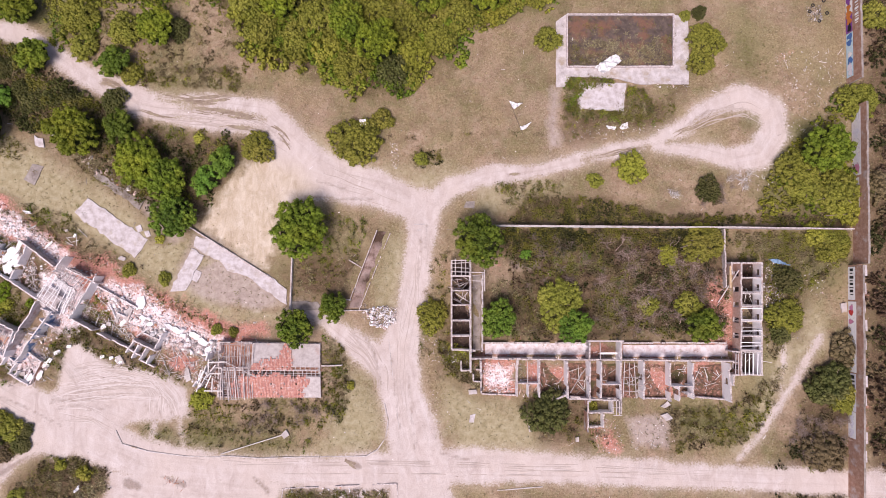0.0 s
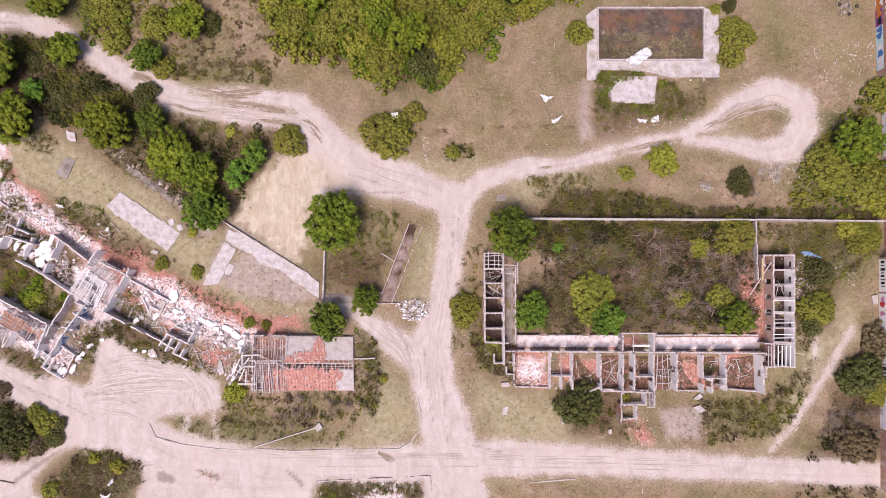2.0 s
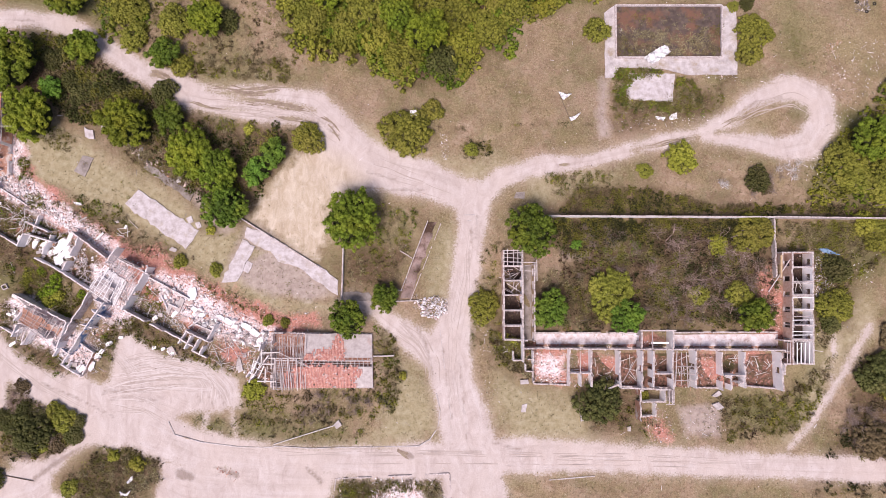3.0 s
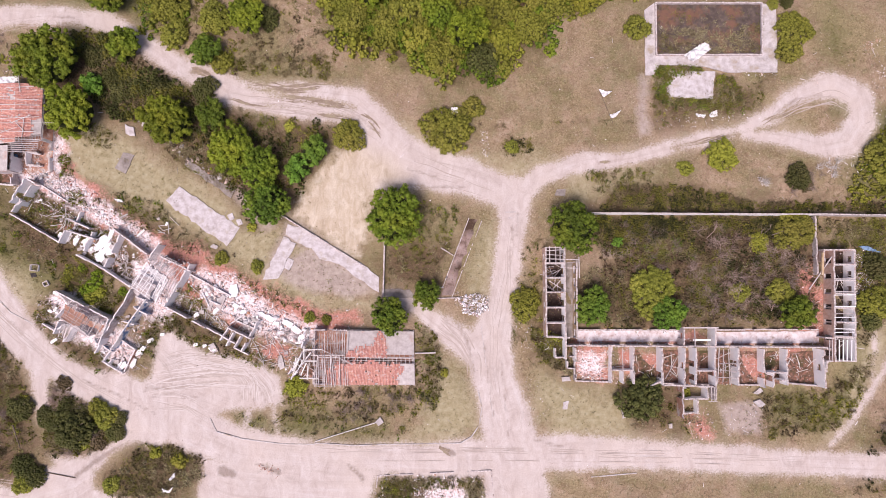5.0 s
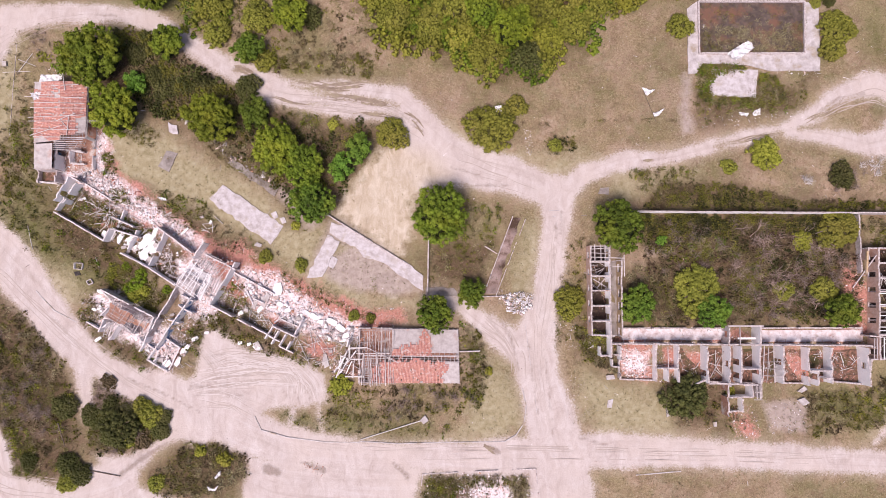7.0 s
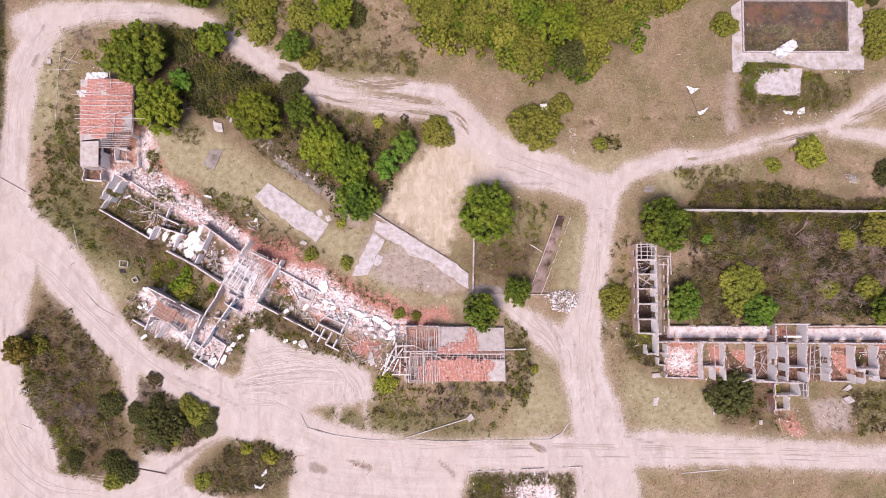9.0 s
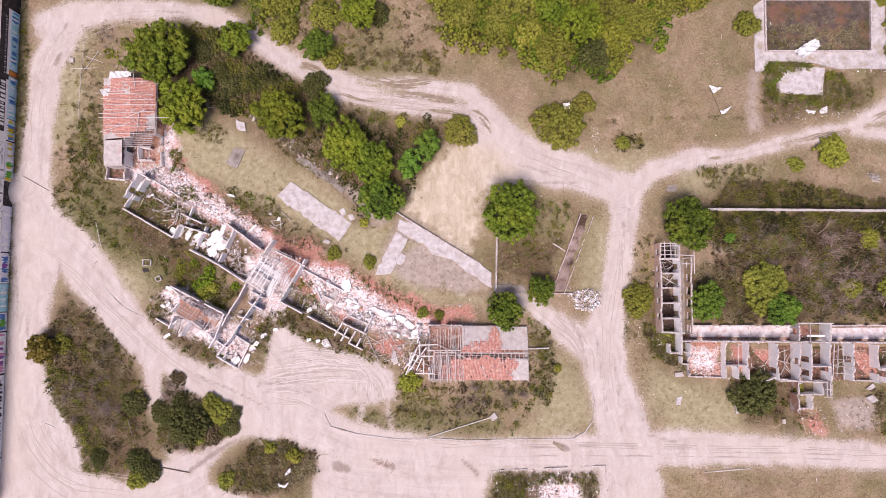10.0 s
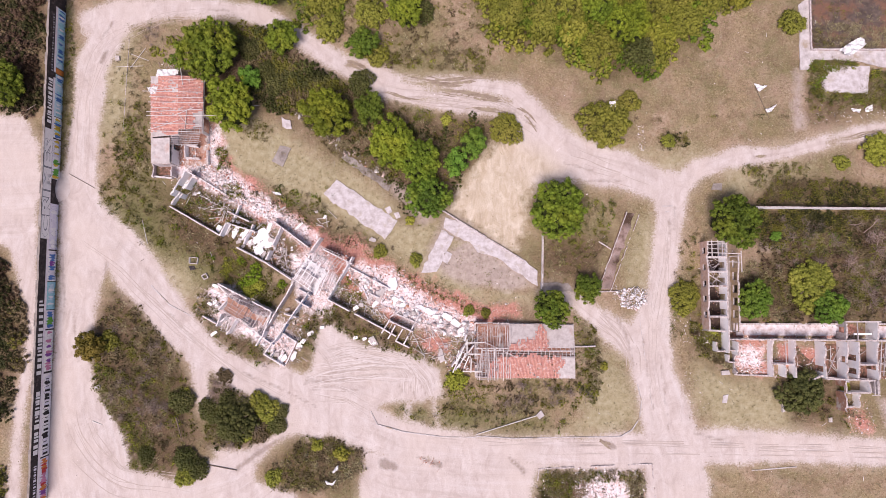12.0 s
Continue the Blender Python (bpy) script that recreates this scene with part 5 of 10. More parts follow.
DRY += [([(53.6, 8.4), (68.4, 8.9), (68.2, 4.1), (60.4, -1.1), (58.2, -8.7), (53.8, -13.4), (54.1, 3.6)], 200, 0.4, 1.1, "dry", "weeds beside the ruined wing"), ([(-42.6, -19.1), (-17.3, -18.5), (-19.7, -10.6), (-16.9, -8.7), (-16.2, -17.1), (-20.9, -24.4), (-42.4, -24.0)], 110, 0.4, 1.0, "dry", "tangled weeds beside the roofed ruin"), ([(-50.0, -23.1), (-35.9, -22.6), (-20.9, -25.4), (-20.9, -27.2), (-48.9, -26.3)], 40, 0.25, 0.7, "green", "low weeds on the verge"), ([(37.1, -19.8), (48.4, -19.4), (57.1, -12.4), (54.4, -21.7), (50.1, -25.4), (38.8, -27.2)], 200, 0.35, 0.9, "dry", "brown weeds below the ruined rooms"), ([(59.9, -13.4), (67.4, -12.9), (66.4, -36.3), (51.6, -36.3), (59.1, -22.1)], 80, 0.6, 1.4, "dark", "dark scrub along the boundary wall")]
DRY += [([(-97.0, -3.4), (-88.8, -8.5), (-83.8, -20.2), (-82.3, -34.9), (-93.6, -33.1), (-99.5, -24.8), (-101.4, -12.8)], 200, 0.4, 1.2, "dry", "brown and olive scrub on the island between the tracks"), ([(-80.8, -17.9), (-75.3, -20.2), (-68.7, -23.4), (-68.7, -27.1), (-74.2, -29.6), (-81.5, -29.9)], 50, 0.6, 1.4, "dark", "dark scrub on the island between the tracks"), ([(-71.3, -33.1), (-63.1, -26.9), (-55.1, -30.5), (-56.4, -34.5), (-62.9, -37.2), (-70.4, -36.3)], 60, 0.4, 1.0, "straw", "straw-brown scrub on the small island"), ([(-104.7, 10.5), (-98.2, 15.8), (-98.4, 22.6), (-91.6, 21.6), (-91.4, 13.9), (-76.7, -2.4), (-88.2, 3.3), (-94.9, 4.2)], 110, 0.3, 1.0, "green", "green weeds beside the ruined ward"), ([(-85.6, 12.9), (-67.2, 0.4), (-73.8, -2.4), (-87.4, 7.1)], 60, 0.3, 0.9, "dry", "weeds in the ruined ward")]
DRY += [([(-84.2, -6.2), (-74.6, -11.8), (-67.0, -15.6), (-73.5, -16.5), (-81.2, -11.8)], 40, 0.3, 0.8, "green", "weeds in front of the ruined ward"), ([(-60.5, -5.2), (-44.4, -13.7), (-42.5, -16.5), (-51.0, -15.6), (-61.4, -9.0)], 60, 0.3, 0.9, "dry", "weeds in the ruined ward"), ([(-77.0, 13.9), (-63.6, 10.0), (-50.1, 3.3), (-53.9, 1.4), (-67.4, 8.1)], 50, 0.3, 0.9, "dry", "weeds along the rubble band"), ([(-25.6, 5.0), (-13.7, 5.0), (-16.5, -2.6), (-25.5, -1.6)], 50, 0.25, 0.7, "dry", "weeds in the walled plot"), ([(20.9, 31.7), (22.9, 29.8), (40.4, 33.2), (39.3, 28.3), (21.8, 25.3), (20.4, 28.3)], 60, 0.3, 0.8, "green", "weeds around the slab"), ([(-1.1, -8.7), (6.2, -11.5), (6.2, -17.1), (0.6, -14.3)], 110, 0.4, 0.9, "dry", "weeds at the ruined wing")]
DRY += [([(12.8, -18.0), (24.0, -18.5), (29.5, -26.3), (16.4, -25.4)], 45, 0.3, 0.9, "dry", "weeds below the ruined rooms"), ([(-57.8, 37.7), (-35.4, 37.7), (-34.4, 33.7), (-51.9, 34.7)], 90, 0.4, 1.0, "dry", "brown weeds along the track"), ([(-68.4, -29.9), (-62.9, -26.7), (-54.4, -30.4), (-55.2, -33.6), (-67.2, -35.4)], 40, 0.4, 1.0, "straw", "straw-brown scrub on the small island"), ([(-5.1, 2.7), (1.0, 6.5), (1.5, -8.7), (-3.7, -12.4)], 36, 0.3, 0.9, "green", "weeds at the ruined wing"), ([(-99.0, 38.4), (-93.3, 42.4), (-89.3, 40.4), (-91.1, 33.4), (-95.1, 23.6), (-92.0, 16.8), (-100.1, 16.8)], 40, 0.3, 0.8, "island", "weeds beside the track")]
DRY += [([(-67.8, 53.8), (-34.8, 53.8), (-35.6, 45.7), (-33.0, 39.7), (-34.4, 35.7), (-44.2, 36.2), (-53.3, 34.9), (-60.8, 38.9), (-66.9, 44.2)], 230, 0.3, 1.0, "dry", "olive scrub and brown weeds north of the track"), ([(-79.9, 13.9), (-77.1, 14.4), (-75.1, 11.9), (-78.0, 11.7)], 16, 0.4, 0.9, "green", "weeds growing out of rubble"), ([(-81.0, 20.5), (-78.9, 19.9), (-77.9, 16.8), (-80.0, 16.8)], 14, 0.5, 1.0, "green", "green bush growing out of rubble"), ([(-71.3, 14.1), (-63.6, 12.4), (-60.7, 8.6), (-65.0, 9.1), (-69.3, 11.0)], 40, 0.4, 0.95, "green", "weeds beside the rubble band"), ([(-76.4, 26.6), (-69.6, 24.1), (-72.4, 21.7), (-77.2, 22.1)], 30, 0.3, 0.8, "green", "weeds below the trees"), ([(-78.7, 2.2), (-68.6, -3.2), (-70.9, -6.9), (-79.7, -2.4)], 110, 0.4, 1.05, "green", "olive and green weeds between the ruined walls")]
DRY += [([(-63.3, -6.7), (-59.5, -6.9), (-55.7, -11.8), (-62.7, -15.6), (-66.1, -11.8)], 50, 0.3, 0.9, "green", "weeds beside the ruined rooms"), ([(-83.7, -4.3), (-79.3, -5.2), (-79.8, -10.9), (-83.6, -9.5)], 26, 0.3, 0.8, "dry", "weeds in rubble"), ([(-59.6, -0.5), (-55.8, -2.9), (-53.9, -8.1), (-61.0, -4.8)], 30, 0.3, 0.8, "green", "weeds in the ruined ward"), ([(-98.4, -5.3), (-91.7, -7.6), (-86.8, -13.7), (-84.7, -21.1), (-92.2, -21.1), (-97.0, -16.5)], 60, 0.4, 0.9, "court", "rust-brown scrub on the island between the tracks"), ([(-100.0, -16.0), (-96.0, -17.0), (-91.0, -27.0), (-88.0, -34.0), (-94.0, -32.5), (-99.0, -25.0)], 130, 0.3, 0.9, "green", "green weeds along the edge of the island"), ([(-93.5, -8.1), (-87.7, -13.7), (-84.2, -21.1), (-87.3, -26.7), (-94.1, -19.3)], 50, 0.3, 0.8, "straw", "pale straw-coloured weeds on the island"), ([(-5.4, 22.9), (-0.4, 23.1), (0.1, 20.4), (-4.7, 20.2)], 24, 0.4, 0.9, "dark", "low tangled weeds in dry grass")]
DRY += [([(-70.9, -33.5), (-63.1, -27.1), (-55.5, -30.5), (-56.6, -34.2), (-62.9, -36.9), (-69.9, -36.0)], 90, 0.4, 0.9, "island", "straw and olive brush on the small island"), ([(-21.4, 12.2), (-12.8, 11.3), (-14.5, 5.5), (-21.4, 5.3)], 60, 0.3, 0.9, "green", "weeds and low brush beside a tree"), ([(10.6, 9.5), (20.6, 9.3), (19.6, 3.4), (11.5, 3.6)], 60, 0.5, 1.1, "dark", "dark scrub in the courtyard"), ([(8.3, 17.5), (20.8, 18.0), (19.3, 14.9), (11.1, 13.0)], 70, 0.25, 0.6, "green", "green weeds on the verge"), ([(-95.9, 27.5), (-92.7, 29.5), (-91.8, 15.8), (-96.7, 14.8), (-97.9, 20.6)], 70, 0.4, 1.0, "green", "olive brush beside the roofed ruin"), ([(-87.8, 13.9), (-83.8, 14.1), (-77.0, 10.2), (-72.1, 7.1), (-75.0, 6.0), (-80.7, 7.1), (-87.7, 11.0)], 90, 0.3, 0.85, "green", "brown and olive weeds between the ruined walls")]
DRY += [([(-20.0, -8.7), (-16.4, -8.7), (-15.4, -17.1), (-16.7, -23.5), (-19.9, -19.8)], 80, 0.4, 1.0, "green", "dense weeds beside the roofed ruin"), ([(-25.5, -33.6), (-20.3, -33.6), (-20.7, -39.0), (-25.4, -39.0)], 40, 0.3, 0.8, "dry", "weeds in the foundation"), ([(22.1, 46.5), (39.7, 46.5), (39.5, 38.1), (22.0, 38.1)], 60, 0.15, 0.4, "straw", "dry weeds growing in the basin"), ([(21.9, 41.5), (27.0, 42.7), (32.8, 41.7), (39.7, 43.7), (39.5, 38.1), (21.8, 38.1)], 200, 0.25, 0.55, "straw", "straw-coloured weeds growing in the basin")]
DRY += [([(21.4, 35.7), (25.2, 35.9), (29.2, 35.6), (28.8, 34.4), (24.6, 34.2), (23.4, 32.6), (22.9, 29.8), (20.8, 29.6)], 130, 0.45, 1.05, "green", "green weeds growing over the edge of the slab"), ([(31.6, 34.4), (35.5, 33.6), (36.4, 29.6), (33.2, 28.4), (22.2, 28.8), (22.6, 30.2), (31.2, 29.9)], 110, 0.35, 0.9, "green", "green and straw weeds round the slab")]
DRY += [([(8.2, 1.0), (16.0, 1.2), (18.0, -7.8), (8.0, -8.2)], 120, 0.3, 0.8, "straw", "straw-coloured grass in the courtyard"), ([(26.0, 4.0), (44.0, 2.0), (45.0, -7.8), (25.0, -7.8)], 110, 0.3, 0.85, "straw", "withered straw-brown growth in the courtyard"), ([(17.0, 5.8), (27.0, 6.2), (27.0, 2.0), (17.0, 2.0)], 80, 0.3, 0.9, "green", "green weeds in the courtyard")]
DRY += [([(-60.0, 32.5), (-52.0, 29.0), (-43.0, 26.5), (-34.0, 24.0), (-39.5, 15.5), (-45.5, 12.5), (-52.0, 18.0), (-62.0, 23.5)], 230, 0.3, 0.9, "green", "olive grass and weeds below the trees"), ([(-68.0, 27.2), (-60.0, 22.6), (-50.4, 15.8), (-51.0, 13.4), (-61.0, 19.4)], 90, 0.25, 0.7, "dry", "weeds growing along the broken stones")]
DRY += [([(-80.7, -17.4), (-75.6, -20.3), (-70.9, -22.9), (-69.0, -24.8), (-70.4, -27.4), (-76.6, -29.5), (-81.1, -28.3), (-81.5, -21.0)], 150, 0.35, 0.95, "dry", "brown and olive brush between the two tracks")]
DRY += [([(-26.0, -33.4), (-8.0, -32.8), (-7.6, -34.6), (-12.0, -35.0), (-20.0, -35.4), (-22.0, -40.0), (-26.6, -40.0)], 120, 0.3, 0.8, "green", "weeds growing round the old foundation"), ([(-12.0, -35.0), (-7.6, -34.6), (-7.2, -40.0), (-10.5, -40.0)], 50, 0.3, 0.7, "dry", "dry weeds in the old foundation")]
DRY += [([(-107.9, 48.4), (-106.1, 46.4), (-105.5, 32.4), (-105.4, 15.8), (-107.7, 15.8)], 110, 0.2, 0.6, "green", "weeds along the painted wall"), ([(-108.7, 10.8), (-105.3, 7.1), (-107.2, -8.1), (-107.0, -35.8), (-107.6, -35.8)], 70, 0.2, 0.6, "green", "weeds along the painted wall"), ([(-9.1, 25.5), (11.2, 26.4), (19.4, 26.0), (19.4, 25.7), (11.2, 26.1), (-9.1, 25.2)], 8, 0.1, 0.25, "dark", "dark weeds along a shallow ditch"), ([(-75.8, 26.8), (-62.9, 18.0), (-42.4, 7.4), (-26.9, -4.9), (-36.3, -7.7), (-63.4, 8.4), (-75.3, 17.1)], 8, 0.15, 0.45, "dry", "low weeds on the lawn"), ([(-50.1, 0.5), (-35.9, -6.6), (-35.9, -8.1), (-50.1, -1.4)], 20, 0.3, 0.8, "green", "weeds along the rubble band")]
for poly, n, r0, r1, palette, label in WOOD:
    scrub("thicket", SHRUB_FORMS, spread(poly, n), r0, r1 * 0.95, palette, label, "thicket")
    scrub("weeds", TUFT_FORMS, spread(poly, n // 2, 0.0), 0.5, 1.2, palette, label + ", tufts between", "weeds")
for poly, n, r0, r1, palette, label in DRY:
    scrub("weeds", LITE_FORMS if r1 > 0.9 else WEED_FORMS, spread(poly, max(3, int(n * 0.8)), 0.3), r0 * 0.75, r1 * 0.85, palette, label, "weeds")
    scrub("tall_grass", TUFT_FORMS, spread(poly, int(n * 2.2), 0.0), 0.3, 0.95, "court" if palette in ("court", "dark", "yard") else "meadow", "tall tufted grass, part dry and part green", "grass")
field = rs.uniform((-105, -38), (75, 50), (2600, 2))
field = field[(road_distance(field) > 0.5) & (rs.uniform(0, 1, len(field)) < 0.25 + 0.75 * (np.sin(field[:, 0] * 0.13) * np.cos(field[:, 1] * 0.17) > 0))]
scrub("weeds", TUFT_FORMS, field, 0.1, 0.3, "straw", "small dry weeds scattered over the grassland", "weeds")


def grass(name, n, density, h0, h1, material, label):
    P = rs.uniform((-116, -40), (76, 51), (n, 2))
    c = cover(P)
    P = P[rs.uniform(0, 1, n) < density(c)]
    k = 4
    base = np.repeat(P, k, 0) + rs.normal(0, 0.09, (len(P) * k, 2))
    m = len(base)
    a, h = rs.uniform(0, 6.28, m), rs.uniform(h0, h1, m)
    lean, w = h * rs.uniform(0.3, 1.0, m), rs.uniform(0.02, 0.045, m)
    dx, dy = np.cos(a), np.sin(a)
    z = ripple(base[:, 0], base[:, 1])
    v = np.stack([np.stack([base[:, 0] - dy * w, base[:, 1] + dx * w, z], 1), np.stack([base[:, 0] + dy * w, base[:, 1] - dx * w, z], 1),
                  np.stack([base[:, 0] + dx * lean, base[:, 1] + dy * lean, z + h], 1)], 1).reshape(-1, 3)
    return tagged(new(name, mesh_np(name, v, np.arange(m * 3).reshape(m, 3), material)), label, "grass", "", "stuff")


grass("dry_grass", 26000, lambda c: np.clip(1 - 1.6 * c["dirt"] - c["sand"] - c["pale"] - 0.6 * c["red"], 0, 1), 0.12, 0.34, STRAW, "short straw-coloured dry grass")
grass("green_grass", 60000, lambda c: np.clip(0.8 * c["green"] + 0.6 * c["litter"] - 1.3 * c["lawn"] - 1.6 * c["dirt"] - c["sand"], 0, 1), 0.15, 0.42, BLADE, "olive-green grass and weeds")


def bare_bushes(places, r0, r1, label, tint):
    V, F, at = [], [], 0
    for x, y in places:
        R = rs.uniform(r0, r1)
        m = int(40 * R)
        a, el = rs.uniform(0, 6.28, m), rs.uniform(0.2, 1.3, m)
        d = np.stack([np.cos(a) * np.cos(el), np.sin(a) * np.cos(el), np.sin(el)], 1)
        p0 = np.array([x, y, 0.1]) + d * R * rs.uniform(0.0, 0.45, (m, 1)) + rs.normal(0, 0.15 * R, (m, 3)) * np.array([1, 1, 0.2])
        p1 = p0 + (d + rs.normal(0, 0.35, (m, 3))) * R * rs.uniform(0.35, 0.9, (m, 1))
        s = np.cross(p1 - p0, rs.normal(0, 1, (m, 3)))
        s /= np.linalg.norm(s, axis=1)[:, None]
        u = np.cross(p1 - p0, s)
        u /= np.linalg.norm(u, axis=1)[:, None]
        w = rs.uniform(0.012, 0.035, (m, 1))
        v = np.stack([p0 + s * w, p0 - s * w * 0.5 + u * w * 0.87, p0 - s * w * 0.5 - u * w * 0.87, p1], 1).reshape(-1, 3)
        i = np.arange(m)[:, None] * 4
        f = np.concatenate([i + np.array([[0, 1, 3]]), i + np.array([[1, 2, 3]]), i + np.array([[2, 0, 3]])])
        V.append(v), F.append(f + at)
        at += len(v)
    return tagged(new("bare_brushwood", mesh_np("bare_brushwood", np.concatenate(V), np.concatenate(F), tint)), label, "brushwood", "", "stuff")


bare_bushes(spread([(14.9, 8.4), (30.2, 9.3), (39.7, 5.5), (48.2, 3.6), (45.9, -7.7), (26.1, -7.7), (11.0, -7.7), (13.8, -3.0)], 60, 0), 0.8, 1.8, "grey leafless brushwood in the courtyard", TWIG)


bare_bushes(spread([(27.4, 6.9), (36.0, 7.2), (46.6, 4.0), (45.0, -7.9), (26.1, -7.8), (24.4, -1.0)], 46, 0), 0.9, 2.0, "pinkish grey dead brushwood in the courtyard", TWIG_PALE)


def dead_tree(at, turn, L):
    """A leafless pale tree leaning low, with forking branches."""
    r = random.Random(int(at[0] * 10) + 7)
    bm = bmesh.new()

    def limb(p, d, ln, w, depth):
        pts, q = [p], p
        for k in range(3):
            d = (d + Vector((r.gauss(0, 0.2), r.gauss(0, 0.2), r.gauss(0, 0.1)))).normalized()
            q = q + d * ln / 3
            q.z = max(q.z, 0.25)
            pts.append(q.copy())
        s = Vector((-d.y, d.x, 0)).normalized()
        u = d.cross(s)
        rings = []
        for k, c in enumerate(pts):
            ww = w * (1 - 0.2 * k)
            rings.append([bm.verts.new(c + (s * math.cos(a) + u * math.sin(a)) * ww) for a in (0, 2.1, 4.2)])
        for a4, b4 in zip(rings, rings[1:]):
            for k in range(3):
                bm.faces.new((a4[k], a4[(k + 1) % 3], b4[(k + 1) % 3], b4[k]))
        if depth:
            for k in range(r.choice((2, 3, 3))):
                a = r.uniform(0.3, 0.9) * r.choice((-1, 1))
                e = Vector((d.x * math.cos(a) - d.y * math.sin(a), d.x * math.sin(a) + d.y * math.cos(a), d.z + r.uniform(-0.2, 0.35))).normalized()
                limb(pts[r.choice((1, 2, 3))].copy(), e, ln * r.uniform(0.55, 0.8), w * 0.6, depth - 1)
    limb(Vector((0, 0, 0.3)), Vector((math.cos(radians(turn)), math.sin(radians(turn)), 0.55)).normalized(), L * 0.55, 0.075, 4)
    me = bpy.data.meshes.new("dead_tree")
    bm.to_mesh(me)
    bm.free()
    me.materials.append(TWIG_PALE)
    ob = new("dead_tree", me)
    ob.location = (at[0], at[1], 0)
    return tagged(ob, "pale leafless dead tree leaning over brown scrub", "dead tree", "dead trees in the courtyard")


for at, turn, L in [((29.0, 6.0), 40, 3.4), ((31.2, 3.8), 100, 3.2), ((32.9, -0.6), 20, 3.6), ((33.5, -4.9), 75, 3.8), ((34.7, -4.0), 120, 3.0), ((26.3, 7.4), 10, 2.6), ((41.0, 3.6), 150, 2.4), ((37.8, 6.5), 35, 2.4), ((39.4, -6.3), 60, 2.6), ((19.0, -4.9), 80, 2.4), ((43.6, -4.9), 20, 2.4)]:
    dead_tree(at, turn, L)

bare_bushes(spread([(-33.2, -19.1), (-17.3, -19.1), (-18.1, -23.5), (-32.2, -24.4)], 26, 0), 0.7, 1.4, "grey leafless brushwood beside the roofed ruin", TWIG)
bare_bushes(spread([(57.7, -20.8), (67.0, -21.7), (65.7, -29.9), (56.5, -27.2)], 30, 0), 0.8, 1.7, "grey leafless brushwood by the boundary wall", TWIG)
bare_bushes(spread([(-97.3, -9.0), (-87.8, -11.8), (-85.5, -26.7), (-96.7, -24.8)], 40, 0), 0.7, 1.5, "grey leafless brushwood on the island", TWIG)
bare_bushes(spread([(49.1, 3.6), (42.4, 18.0), (49.6, 17.1), (48.5, 14.2), (42.8, 14.2)], 12, 0), 0.7, 1.2, "grey leafless brushwood in dry grass", TWIG)
bare_bushes([(38.8, 15.8), (39.5, 15.5), (44.8, 17.4), (44.4, 16.3), (49.9, 18.8), (50.7, 18.0), (51.3, 16.7), (48.6, 18.2), (52.0, 19.2)], 0.7, 1.3, "bleached white dead branches on dry grass", BLEACHED)
bare_bushes(spread([(-93.7, 41.4), (-90.8, 41.4), (-90.7, 38.4), (-93.6, 38.4)], 5, 0), 0.7, 1.2, "heap of grey cut branches on grass", TWIG)
bare_bushes(spread([(-80.6, -17.8), (-76.0, -20.4), (-70.9, -23.0), (-69.4, -26.0), (-78.0, -22.4), (-81.2, -22.0)], 26, -9), 0.6, 1.2, "pinkish grey dead brushwood between the tracks", TWIG_PALE)
bare_bushes(spread([(-79.6, -17.9), (-76.3, -19.3), (-72.4, -26.7), (-74.2, -29.4), (-77.9, -29.4)], 16, 0), 0.8, 1.5, "grey leafless brushwood on the island", TWIG)


# ---- walls, beams and slabs ----
rw = random.Random(11)


def wall_mesh(p, q, h, t, z0=0.0, openings=(), ruin=0.25, step=0.45):
    """An upright wall from p to q, t thick, with openings (start, width, sill, head) cut through and a broken top."""
    p, q = Vector((*p, 0)), Vector((*q, 0))
    L = (q - p).length
    d = (q - p) / max(L, 1e-6)
    n = Vector((-d.y, d.x, 0)) * t * 0.43
    bm = bmesh.new()
    ph = rw.uniform(0, 50)

    def strip(a, b, lo, hi, ragged):
        k = max(1, round((b - a) / step))
        rows = []
        for i in range(k + 1):
            s = a + (b - a) * i / k
            z = hi
            if ragged:
                k0 = noise.noise((s * 0.45 + ph, ph, 0))
                bite = min(1.6, max(0.0, k0 - 0.12) * 7) + (rw.uniform(0.3, 1.4) if rw.random() < 0.16 else 0.0)
                z = hi - ruin * 0.25 * round(bite * 4) - ruin * 0.2 * rw.random()
            z = max(z, lo + 0.05)
            c = p + d * s + n * rw.uniform(-0.12, 0.12)
            jit = d * rw.uniform(-0.02, 0.02) if 0 < i < k else Vector()
            rows.append([bm.verts.new(c + o + Vector((0, 0, zz)) + (jit if zz == z else Vector())) for o, zz in ((n, lo), (n, z), (-n, z), (-n, lo))])
        for a4, b4 in zip(rows, rows[1:]):
            for i in range(4):
                f = bm.faces.new((a4[i], a4[(i + 1) % 4], b4[(i + 1) % 4], b4[i]))
                f.material_index = 1 if i == 1 else 0
        for end in (rows[0][::-1], rows[-1]):
            bm.faces.new(end).material_index = 1

    at = 0.0
    for s, w, sill, head in sorted(openings):
        s, e = max(0.02, s), min(L - 0.02, s + w)
        if s - at > 0.03:
            strip(at, s, z0, h, True)
        if sill > z0 + 0.05:
            strip(s, e, z0, sill, False)
        if head < h - 0.2:
            strip(s, e, head, h, True)
        at = e
    if L - at > 0.03:
        strip(at, L, z0, h, True)
    bmesh.ops.recalc_face_normals(bm, faces=bm.faces)
    return bm


def shift(bm, parent):
    bmesh.ops.translate(bm, verts=bm.verts, vec=-parent.location)
    return bm


